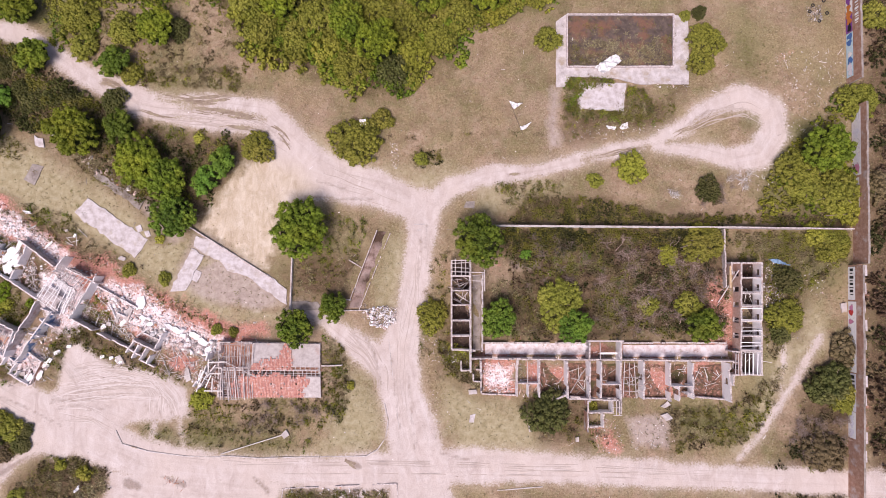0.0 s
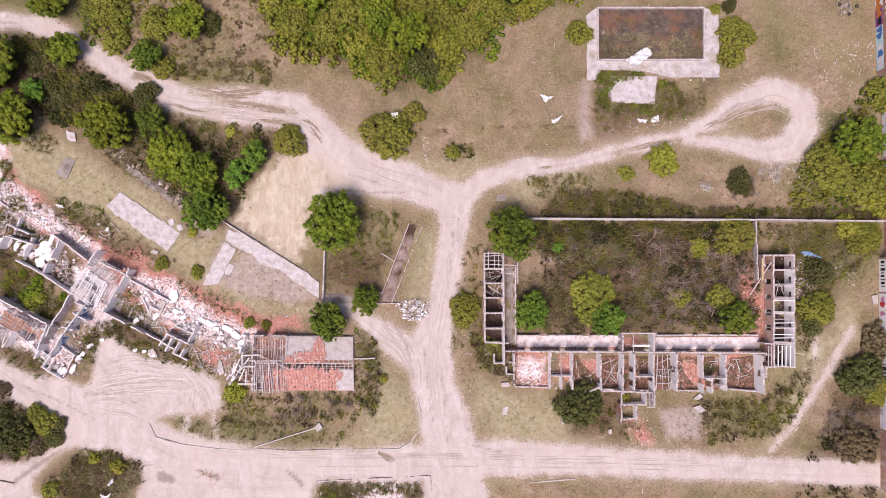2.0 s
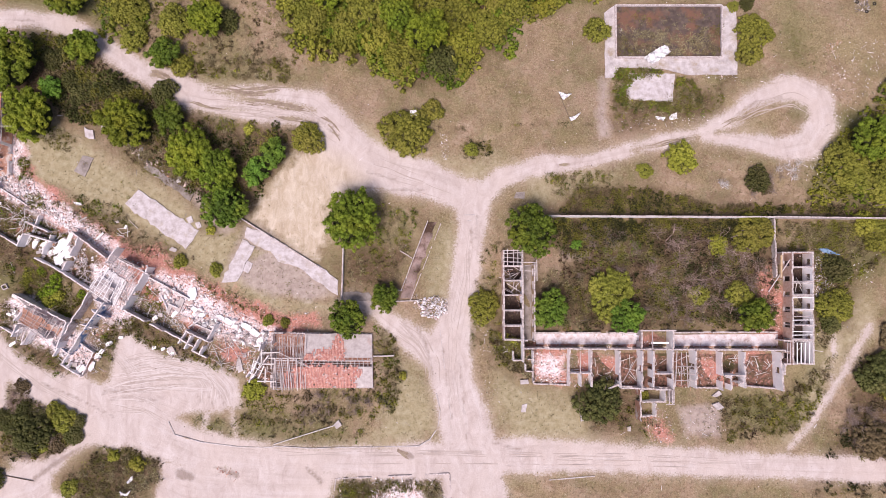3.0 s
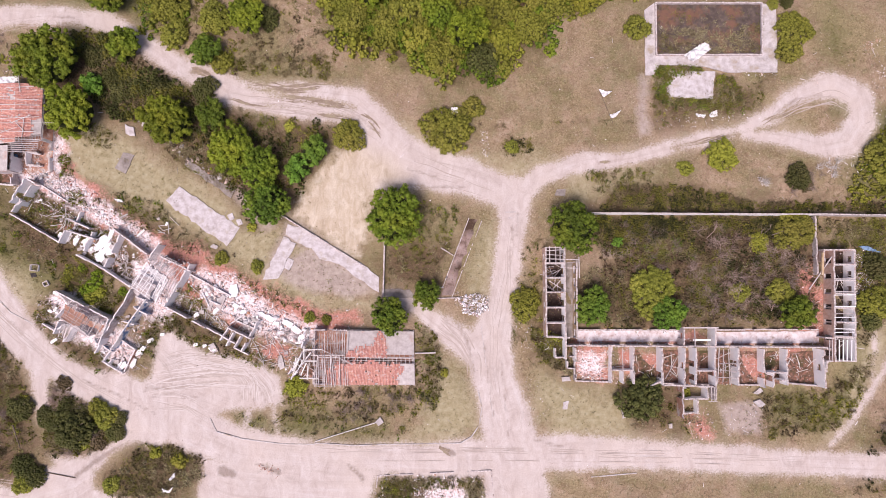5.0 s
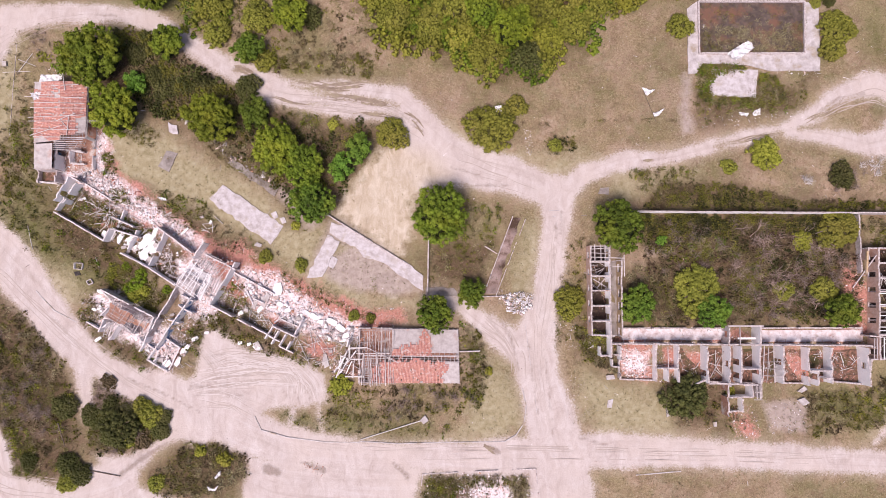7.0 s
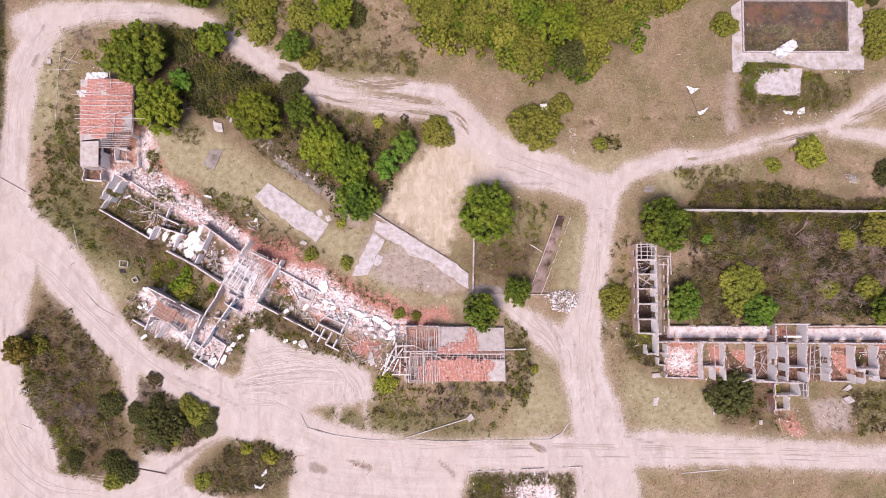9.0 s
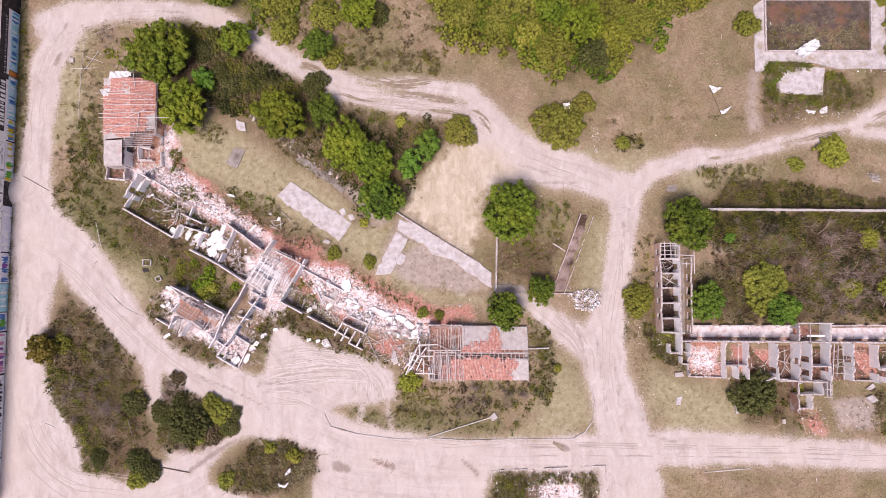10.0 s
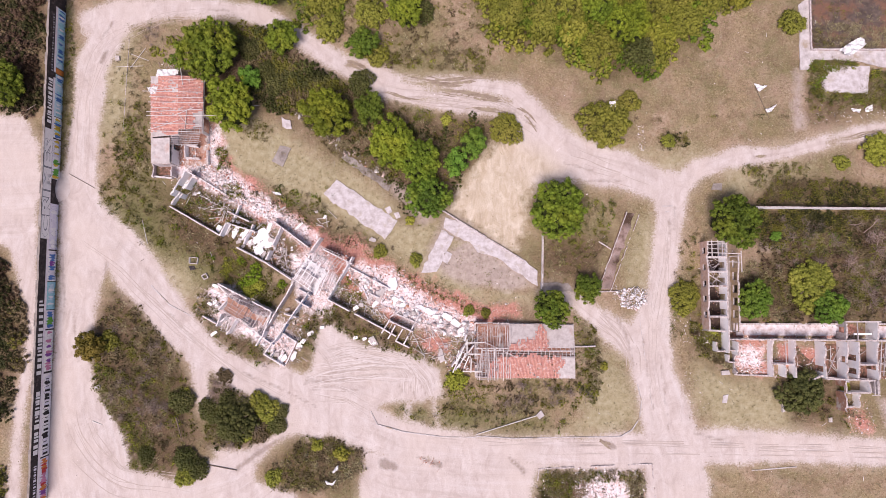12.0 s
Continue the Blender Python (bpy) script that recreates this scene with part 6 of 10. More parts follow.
def wall(parent, p, q, h=2.75, t=0.3, m=None, openings=(), ruin=0.25, z0=0.0, name="wall", label="", top=None):
    ob = part(name, shift(wall_mesh(p, q, h, t, z0 - 0.08 if z0 == 0 else z0, openings, ruin), parent), m or PLASTER, parent, label)
    ob.data.materials.append(top or RAW_TOP)
    return ob


def beam(parent, a, b, w=0.1, hgt=0.14, m=None, name="rafter", label=""):
    """A squared timber from a to b (world places)."""
    a, b = Vector(a), Vector(b)
    d = b - a
    bm = bmesh.new()
    x = d.normalized()
    side = Vector((-x.y, x.x, 0))
    side = side.normalized() if side.length > 1e-4 else Vector((1, 0, 0))
    up = x.cross(side)
    vs = []
    for c in (a, b):
        vs.append([bm.verts.new(c + side * sx * w / 2 + up * sz * hgt / 2) for sx, sz in ((-1, -1), (1, -1), (1, 1), (-1, 1))])
    for i in range(4):
        bm.faces.new((vs[0][i], vs[0][(i + 1) % 4], vs[1][(i + 1) % 4], vs[1][i]))
    bm.faces.new(vs[0][::-1])
    bm.faces.new(vs[1])
    bmesh.ops.recalc_face_normals(bm, faces=bm.faces)
    return part(name, shift(bm, parent), m or TIMBER, parent, label)


def slab_mesh(pts, z0, z1, rough=0.12, step=0.8):
    """A flat slab over a polygon with slightly broken edges."""
    out = []
    for a, b in zip(pts, pts[1:] + pts[:1]):
        k = max(1, int(math.hypot(b[0] - a[0], b[1] - a[1]) / step))
        for i in range(k):
            f = i / k
            j = rough if 0 < i else 0.0
            out.append((a[0] + (b[0] - a[0]) * f + rw.uniform(-j, j), a[1] + (b[1] - a[1]) * f + rw.uniform(-j, j)))
    bm = bmesh.new()
    lo = [bm.verts.new((x, y, z0)) for x, y in out]
    hi = [bm.verts.new((x, y, z1)) for x, y in out]
    bm.faces.new(lo[::-1])
    bm.faces.new(hi)
    for i in range(len(out)):
        j = (i + 1) % len(out)
        bm.faces.new((lo[i], lo[j], hi[j], hi[i]))
    bmesh.ops.recalc_face_normals(bm, faces=bm.faces)
    bmesh.ops.triangulate(bm, faces=[f for f in bm.faces if len(f.verts) > 4])
    return bm


def slab_thing(name, pts, z1, m, label, category, z0=-0.15, rough=0.12, kind=""):
    bm = slab_mesh(pts, z0, z1, rough)
    c = Vector((sum(p[0] for p in pts) / len(pts), sum(p[1] for p in pts) / len(pts), 0))
    bmesh.ops.translate(bm, verts=bm.verts, vec=-c)
    me = bpy.data.meshes.new(name)
    bm.to_mesh(me)
    bm.free()
    me.materials.append(m)
    ob = new(name, me)
    ob.location = c
    return tagged(ob, label, category, "", kind)


def lerp(a, b, f):
    return (a[0] + (b[0] - a[0]) * f, a[1] + (b[1] - a[1]) * f)


DOOR = lambda s: (s, 0.95, 0.0, 2.1)
WINDOW = lambda s: (s, 1.0, 0.95, 2.1)

# ---- the ruined courtyard building ----
ROOM_FLOOR = speckled("littered_room_floor", [(0.3, (0.045, 0.03, 0.024)), (0.46, (0.14, 0.085, 0.06)), (0.6, (0.3, 0.15, 0.11)), (0.75, (0.46, 0.32, 0.28))], 1.8, 0.95, ((0.09, 0.075, 0.035), 0.5, 0.62, 0.3), 0.3)
court = thing("ruined_building", (27.0, -10.6), "roofless ruined building with white plastered room walls round a courtyard", "ruin")
# row of rooms along the corridor
wall(court, (4.6, -11.7), (47.3, -12.1), 2.5, 0.26, PLASTER_GREY, [DOOR(s) for s in (3.5, 9.3, 14.0, 17.5, 23.5, 27.0, 31.2, 34.0, 38.5)], 0.35)
wall(court, (6.7, -9.3), (23.8, -9.3), 0.9, 0.3, PLASTER_GREY, [(4, 1.2, 0, 0.9), (11, 1.4, 0, 0.9)], 0.5, label="low crumbling corridor wall")
wall(court, (29.8, -9.3), (47.0, -9.3), 0.9, 0.3, BRICKWORK, [(5, 1.5, 0, 0.9)], 0.5, label="low crumbling corridor wall")
wall(court, (6.3, -12.0), (6.3, -17.5), 1.6, 0.28, PLASTER_GREY, [], 0.6)
wall(court, (12.3, -11.9), (12.1, -17.9), 1.7, 0.3, PLASTER, [], 0.25)
wall(court, (15.8, -11.9), (15.7, -18.0), 2.0, 0.3, PLASTER, [], 0.25)
wall(court, (20.2, -12.1), (20.2, -18.0), 2.75, 0.3, PLASTER, [DOOR(4.0)], 0.25)
wall(court, (23.9, -12.1), (23.8, -18.6), 2.75, 0.3, PLASTER, [WINDOW(2.4)], 0.25)
wall(court, (25.7, -12.1), (25.6, -18.0), 2.75, 0.3, PLASTER, [DOOR(2.2), DOOR(4.4)], 0.25)
wall(court, (29.0, -8.8), (28.8, -18.2), 2.75, 0.32, PLASTER, [DOOR(7.0)], 0.25)
wall(court, (32.6, -12.1), (32.6, -18.2), 2.75, 0.32, PLASTER, [DOOR(2.2)], 0.25)
wall(court, (37.1, -12.4), (37.0, -18.6), 2.3, 0.3, PLASTER, [DOOR(3.8)], 0.25)
wall(court, (40.8, -12.4), (40.7, -18.2), 2.3, 0.3, PLASTER, [], 0.25)
wall(court, (46.5, -12.4), (46.5, -18.6), 2.9, 0.32, PLASTER, [WINDOW(2.5)], 0.25)
wall(court, (12.3, -15.8), (15.6, -15.8), 1.8, 0.22, PLASTER, [], 0.2)
wall(court, (13.9, -15.9), (13.9, -17.9), 2.3, 0.22, PLASTER, [], 0.3)
wall(court, (25.7, -15.8), (28.8, -15.8), 2.7, 0.22, PLASTER, [DOOR(0.4)], 0.2)
wall(court, (37.2, -16.1), (40.6, -16.1), 2.7, 0.22, PLASTER, [DOOR(2.0)], 0.2)
wall(court, (38.4, -16.1), (38.4, -18.6), 2.4, 0.22, PLASTER, [DOOR(0.6)], 0.3)
wall(court, (39.6, -17.4), (40.8, -17.4), 2.4, 0.22, PLASTER, [], 0.3)
wall(court, (6.4, -17.7), (12.4, -17.9), 0.55, 0.26, PLASTER_GREY, [], 0.3)
wall(court, (20.3, -18.1), (28.7, -18.4), 2.7, 0.3, PLASTER_GREY, [(0.5, 1.8, 0.9, 2.2), (4.4, 1.0, 0.0, 2.1), (6.6, 1.5, 0.9, 2.2)], 0.25)
wall(court, (33.4, -18.4), (37.7, -18.4), 0.7, 0.26, PLASTER_GREY, [], 0.3)
wall(court, (41.5, -18.1), (47.2, -18.6), 1.0, 0.26, PLASTER, [], 0.3)
wall(court, (18.4, -18.3), (20.1, -17.6), 2.5, 0.3, PLASTER, [], 0.3)
wall(court, (23.5, -18.4), (23.4, -23.4), 2.6, 0.28, BRICKWORK, [DOOR(1.0)], 0.35)
wall(court, (23.7, -20.4), (27.7, -20.4), 2.4, 0.28, PLASTER, [], 0.25)
wall(court, (27.6, -18.5), (27.5, -20.3), 2.5, 0.26, PLASTER, [], 0.25)
wall(court, (23.9, -22.9), (26.3, -22.9), 1.5, 0.26, PLASTER, [], 0.3)
wall(court, (26.2, -20.7), (26.1, -22.8), 1.9, 0.28, PLASTER, [], 0.3)
wall(court, (28.9, -18.3), (28.8, -20.6), 2.6, 0.26, PLASTER_GREY, [], 0.3)
beam(court, (*(27.7, -19.5), 2.55), (*(28.8, -19.5), 2.55))
beam(court, (*(28.0, -18.4), 2.65), (*(28.0, -20.6), 2.65))
beam(court, (*(28.5, -18.4), 2.65), (*(28.5, -20.6), 2.65))
beam(court, (*(27.5, -20.7), 2.65), (*(28.9, -20.7), 2.65))
# porch over the corridor
wall(court, (23.9, -8.8), (23.8, -11.7), 2.7, 0.28, PLASTER_GREY, [DOOR(0.9)], 0.2)
beam(court, (*(23.5, -8.8), 2.78), (*(29.4, -8.8), 2.78), 0.22, 0.2, PLASTER_GREY, "lintel")
beam(court, (*(25.5, -8.8), 2.78), (*(25.5, -11.8), 2.78), 0.12, 0.16)
beam(court, (*(25.7, -10.9), 1.6), (*(28.6, -10.9), 1.6), 0.3, 0.2, PLASTER, "lintel")
beam(court, (*(29.5, -12.1), 2.6), (*(29.2, -17.9), 2.3))
beam(court, (*(30.3, -12.3), 2.4), (*(30.6, -17.8), 1.2))
beam(court, (*(31.1, -12.3), 2.4), (*(31.6, -18.2), 1.5))
beam(court, (*(29.3, -14.7), 2.3), (*(32.5, -14.6), 2.4))
beam(court, (*(29.3, -15.7), 2.0), (*(32.5, -16.0), 2.3))
beam(court, (*(29.2, -16.9), 2.1), (*(32.4, -17.0), 2.3))
beam(court, (*(13.7, -12.1), 2.7), (*(13.7, -15.8), 2.7), 0.1, 0.1)
beam(court, (*(20.6, -17.1), 2.5), (*(23.9, -13.0), 0.6), 0.1, 0.1)
beam(court, (*(21.1, -15.0), 1.0), (*(23.4, -15.6), 0.5), 0.1, 0.1)
# west wing: a file of small rooms and a corridor
wall(court, (1.4, 4.4), (1.4, -10.1), 2.8, 0.3, SALMON, [WINDOW(s) for s in (1.0, 3.8, 6.5, 9.0, 11.6)], 0.15)
wall(court, (4.5, 4.4), (4.5, -13.9), 2.8, 0.3, PLASTER, [DOOR(s) for s in (0.9, 3.4, 6.0, 8.7, 11.2)], 0.15)
wall(court, (1.4, 1.8), (4.4, 1.8), 2.8, 0.26, PLASTER, [], 0.1)
wall(court, (1.4, -0.6), (4.4, -0.6), 2.8, 0.26, PLASTER, [], 0.1)
wall(court, (1.4, -3.0), (4.4, -3.0), 2.8, 0.26, PLASTER, [], 0.1)
wall(court, (1.4, -5.5), (4.4, -5.5), 2.8, 0.26, PLASTER, [], 0.1)
wall(court, (1.4, -8.0), (4.4, -8.0), 2.8, 0.26, PLASTER, [], 0.1)
wall(court, (1.4, -10.3), (6.5, -10.5), 2.2, 0.26, PLASTER, [DOOR(3.9)], 0.2)
wall(court, (6.5, 2.2), (6.4, -10.5), 2.6, 0.3, OCHRE, [(s, 1.3, 0.7, 2.2) for s in (0.8, 2.9, 5.0, 7.1, 9.2, 11.3)], 0.15, label="ochre corridor wall with arched openings")
slab = slab_mesh([(5.0, 1.9), (6.4, 1.9), (6.3, -10.4), (5.0, -10.4)], -0.1, 0.06)
part("floor", shift(slab, court), CONCRETE_DARK, court, "grey concrete corridor floor")
wall(court, (2.9, -13.7), (6.1, -13.6), 2.0, 0.24, PLASTER_GREY, [DOOR(1.6)], 0.3)
wall(court, (3.0, -12.2), (3.0, -13.7), 1.9, 0.24, PLASTER, [], 0.3)
wall(court, (6.2, -12.1), (6.2, -14.3), 2.3, 0.26, PLASTER, [], 0.3)
wall(court, (5.0, -14.3), (5.0, -15.4), 1.5, 0.24, PLASTER, [], 0.3)
wall(court, (5.0, -15.5), (6.3, -15.6), 1.3, 0.24, PLASTER_GREY, [], 0.3)
WING_BEAMS = [((1.4, 4.3), (4.5, 4.3)), ((1.4, 3.8), (4.5, 4.0)), ((1.5, 3.2), (4.5, 3.0)), ((1.4, 2.5), (6.8, 2.3)), ((2.0, 4.6), (2.0, 1.9)), ((3.0, 4.6), (3.0, 1.9)),
              ((3.7, 4.6), (3.7, 2.0)), ((6.8, 2.8), (6.8, -0.7)), ((4.8, 1.8), (6.8, 2.0)), ((4.8, 1.0), (6.6, 0.9)), ((3.9, 0.7), (2.6, -0.0)), ((2.1, -1.1), (4.3, -2.5)), ((4.1, -0.9), (2.6, -2.6))]
for k, (a, b) in enumerate(WING_BEAMS):
    z = 2.9 if k < 10 else 1.4
    beam(court, (*a, z), (*b, z + 0.06), 0.13, 0.12)
# east wing: brick inner wall with windows, white outer wall, rafters left over the rooms
wall(court, (48.9, 3.9), (48.3, -14.4), 2.8, 0.32, SALMON, [(1.35 + 2.54 * k, 0.85, 0.35, 2.1) for k in range(6)] + [(16.6, 0.9, 0, 2.1)], 0.12, label="salmon brick wall with square window openings")
wall(court, (52.3, 3.9), (51.6, -14.2), 2.8, 0.32, PLASTER, [WINDOW(s) for s in (1.0, 3.5, 6.0, 8.4, 10.9, 13.4)], 0.12)
wall(court, (47.6, 3.9), (47.5, 2.0), 2.5, 0.26, SALMON, [], 0.2)
wall(court, (47.3, 3.9), (52.4, 3.9), 2.75, 0.28, BRICKWORK, [], 0.15)
for y in range(6):
    a, b = lerp((48.9, 1.5), (48.5, -10.4), y / 5), lerp((52.2, 1.5), (51.7, -10.4), y / 5)
    wall(court, a, b, 2.75, 0.24, PLASTER, [], 0.12)
for y in range(19):
    if y in (0, 1, 2, 4, 5, 8, 9, 11, 14, 15):
        continue
    a, b = lerp((48.7, 0.7), (48.3, -10.2), y / 18), lerp((52.1, 0.7), (51.7, -10.2), y / 18)
    beam(court, (a[0], a[1], 2.86), (b[0], b[1] + rw.uniform(-0.15, 0.15), 2.9 + rw.uniform(-0.25, 0.05)), 0.12, 0.12, PLASTER if y % 3 else TIMBER)
wall(court, (47.0, -14.3), (52.0, -14.3), 2.5, 0.26, PLASTER_GREY, [DOOR(1.5)], 0.2)
wall(court, (47.0, -10.5), (48.5, -10.6), 2.6, 0.26, PLASTER_GREY, [], 0.2)
wall(court, (47.2, -12.3), (48.5, -12.3), 2.4, 0.22, PLASTER, [], 0.2)
wall(court, (47.6, -14.5), (47.6, -16.2), 2.0, 0.3, PLASTER, [], 0.3)
for x in (1319, 1326, 1333, 1341):
    f = (x - 1312) / 37
    a, b = lerp((48.4, -10.8), (51.8, -10.8), f), lerp((48.3, -14.2), (51.6, -14.2), f)
    beam(court, (*a, 2.8), (*b, 2.75), 0.13, 0.12, PLASTER)
beam(court, (*(47.6, -10.8), 2.6), (*(47.4, -14.3), 2.6), 0.12, 0.12)
beam(court, (*(48.0, -10.8), 2.6), (*(47.9, -14.3), 2.6), 0.12, 0.12)
beam(court, (*(47.5, -0.2), 1.6), (*(47.1, 3.5), 2.6), 0.3, 0.3, OCHRE, "fallen_beam")
beam(court, (*(48.5, 2.8), 2.7), (*(46.1, -2.6), 0.2), 0.16, 0.16, TIMBER, "fallen_beam")
floor_red = slab_mesh([(16.3, -12.6), (29.6, -12.8), (29.5, -18.4), (16.2, -18.4)], -0.1, 0.05)
part("floor", shift(floor_red, court), ROOM_FLOOR, court, "broken red tiled floor")
floor_red = slab_mesh([(30.0, -12.8), (47.6, -13.0), (47.4, -18.2), (29.8, -18.4)], -0.1, 0.05)
part("floor", shift(floor_red, court), ROOM_FLOOR, court, "broken red tiled floor")
PINK_FLOOR = speckled("dusty_pink_floor", [(0.27, (0.42, 0.3, 0.28)), (0.42, (0.62, 0.53, 0.53)), (0.58, (0.76, 0.71, 0.73))], 0.9, 0.95, ((0.42, 0.25, 0.2), 0.56, 0.7, 0.3), 0.3)
# earth floor of the wing rooms; shade between the walls is in the colour
SHADED_FLOOR = speckled("shaded_earth_floor", [(0.3, (0.03, 0.02, 0.017)), (0.6, (0.07, 0.045, 0.036)), (0.8, (0.15, 0.11, 0.09))], 1.6, 0.95)
part("floor", shift(slab_mesh([(1.6, 4.4), (4.6, 4.4), (4.5, -10.4), (1.6, -10.4)], -0.1, 0.05), court), SHADED_FLOOR, court, "earth room floor with shade in its colour")
part("floor", shift(slab_mesh([(49.0, 3.8), (53.7, 3.8), (53.1, -14.5), (48.5, -14.5)], -0.1, 0.05), court), SHADED_FLOOR, court, "earth room floor with shade in its colour")
part("floor", shift(slab_mesh([(7.0, -9.4), (24.3, -9.4), (24.2, -11.3), (7.0, -11.2)], -0.1, 0.11, 0.04), court), PINK_FLOOR, court, "pale worn corridor floor")
part("floor", shift(slab_mesh([(30.1, -9.7), (47.5, -9.6), (47.4, -11.6), (30.1, -11.6)], -0.1, 0.11, 0.04), court), PINK_FLOOR, court, "pale worn corridor floor")

# ---- roofed ruins at both ends of the ward ----
DECK = speckled("bleached_roof_deck", [(0.25, (0.34, 0.29, 0.28)), (0.5, (0.5, 0.45, 0.44)), (0.75, (0.62, 0.58, 0.57))], 1.2, 0.9, ((0.5, 0.31, 0.25), 0.6, 0.75, 0.5), 0.2)


def roof_side(parent, e0, e1, r0, r1, ze, zr, has_tile, has_deck):
    """One roof slope between the eave e0-e1 and the ridge r0-r1: curved tiles, bleached deck and open rafters with battens."""
    ze, zr = (ze if isinstance(ze, tuple) else (ze, ze)), (zr if isinstance(zr, tuple) else (zr, zr))
    E0, E1, R0, R1 = (Vector((*e0, ze[0])), Vector((*e1, ze[1])), Vector((*r0, zr[0])), Vector((*r1, zr[1])))
    o = parent.location
    up = (E1 - E0).cross(R0 - E0).normalized()
    up = up if up.z > 0 else -up
    at = lambda u, v: (E0.lerp(E1, u)).lerp(R0.lerp(R1, u), v) - o
    lu, lv = (E1 - E0).length, (R0 - E0).length
    nu, nv = int(lu / 0.24), int(lv / 0.36)
    V, F = [], []
    for i in range(nu):
        for j in range(nv):
            u, v = (i + 0.5) / nu, (j + 0.5) / nv
            if not has_tile(u + rw.gauss(0, 0.012), v + rw.gauss(0, 0.035)) or rw.random() < 0.03:
                continue
            du, dv = 0.5 / nu, 0.58 / nv
            sk = rw.gauss(0, 0.12) * du
            lift = rw.uniform(0.0, 0.05)
            n = len(V)
            for vv, k in ((v - dv, 0.035), (v + dv, 0.0)):
                for uu, hh in ((u - du, 0.02), (u - du * 0.5, 0.065), (u + du * 0.5, 0.065), (u + du, 0.02)):
                    V.append(at(uu + (sk if vv > v else 0), vv) + up * (hh + k + lift))
            F += [(n, n + 1, n + 5, n + 4), (n + 1, n + 2, n + 6, n + 5), (n + 2, n + 3, n + 7, n + 6)]
    if V:
        tagged(part("roof_tiles", mesh_np("roof_tiles", V, F, TERRACOTTA), None, parent, "weathered terracotta roof tiles"), kind="stuff")
    bm = bmesh.new()
    n1, n2 = int(lu / 0.5), int(lv / 0.5)
    grid = {}

    def vert(i, j):
        if (i, j) not in grid:
            grid[i, j] = bm.verts.new(at(i / n1, j / n2) + up * (0.0 + rw.uniform(0, 0.015)))
        return grid[i, j]
    for i in range(n1):
        for j in range(n2):
            if has_deck((i + 0.5) / n1, (j + 0.5) / n2):
                bm.faces.new((vert(i, j), vert(i + 1, j), vert(i + 1, j + 1), vert(i, j + 1)))
    bmesh.ops.recalc_face_normals(bm, faces=bm.faces)
    r = bmesh.ops.extrude_face_region(bm, geom=bm.faces[:])
    bmesh.ops.translate(bm, verts=[g for g in r["geom"] if isinstance(g, bmesh.types.BMVert)], vec=-up * 0.04)
    bmesh.ops.recalc_face_normals(bm, faces=bm.faces)
    part("roof_deck", bm, DECK, parent, "bleached grey roof deck")
    k = max(2, int(lu / 0.75))
    for i in range(k + 1):
        a, b = at(i / k, -0.05) - up * 0.1 + o, at(i / k, 1.0) - up * 0.1 + o
        beam(parent, a, b, 0.09, 0.12)
    for j in range(int(lv / 0.42) + 1):
        v = min(1.0, j * 0.42 / lv)
        beam(parent, at(-0.005, v) - up * 0.03 + o, at(1.005, v) - up * 0.03 + o, 0.06, 0.05, None, "batten")


south_house = thing("roofed_ruin", (-28.6, -13.8), "ruined house with broken terracotta roof and bare rafters", "house")
a, b, c, d = (-36.8, -9.1), (-20.4, -9.5), (-20.2, -18.2), (-36.7, -17.9)
wall(south_house, a, lerp(a, b, 0.34), 2.0, 0.3, PLASTER_GREY, [(2.0, 0.95, 0.0, 1.9)], 0.3)
wall(south_house, lerp(a, b, 0.34), lerp(a, b, 0.7), 1.1, 0.3, PLASTER_GREY, [], 0.1)
wall(south_house, lerp(a, b, 0.7), b, 0.5, 0.3, PLASTER_GREY, [], 0.1)
wall(south_house, lerp(b, a, 0.015), lerp(c, d, 0.015), 0.4, 0.3, PLASTER_GREY, [], 0.1)
wall(south_house, c, lerp(c, d, 0.4), 0.4, 0.3, PLASTER_GREY, [], 0.1)
wall(south_house, lerp(c, d, 0.4), lerp(c, d, 0.75), 0.8, 0.3, PLASTER_GREY, [], 0.1)
wall(south_house, lerp(c, d, 0.75), d, 1.6, 0.3, PLASTER_GREY, [], 0.1)
wall(south_house, d, a, 1.9, 0.3, PLASTER, [(2.0, 0.95, 0.0, 1.8), (6.0, 0.95, 0.0, 1.8)], 0.35)
wall(south_house, lerp(a, b, 0.35), lerp(d, c, 0.35), 1.2, 0.26, PLASTER_GREY, [(4.0, 0.95, 0.0, 1.2)], 0.1)
part("floor", shift(slab_mesh([a, b, c, d], -0.1, 0.06), south_house), BRICKWORK, south_house, "rubble-strewn red floor")
ra, rb = (-35.8, -13.4), (-20.3, -13.8)
e_n0, e_n1 = lerp(a, b, 0.34), b
rn0 = lerp(ra, rb, 0.29)
roof_side(south_house, e_n0, e_n1, rn0, rb, (1.65, 0.62), (2.3, 1.0),
          lambda u, v: v > 0.8 - 0.72 * math.exp(-((u - 0.5) / 0.085) ** 2) - 0.2 * math.exp(-((u - 0.3) / 0.2) ** 2) and u < 0.6, lambda u, v: v < 0.86)
roof_side(south_house, d, c, ra, rb, (1.85, 0.48), (2.9, 1.0),
          lambda u, v: (0.2 < u < 0.85 - 0.05 * math.sin(v * 9) and v < 0.8 + 0.05 * math.sin(u * 40)) or (0.1 < u < 0.24 and v < 0.62 and math.sin(u * 160) > -0.5) or (0.3 < u < 0.85 and v < 0.9 and math.sin(u * 37 + v * 21) > 0.75),
          lambda u, v: u > 0.83 and v < 0.74)
beam(south_house, (*ra, 2.86), (*rb, 0.97), 0.14, 0.16, None, "ridge_beam")
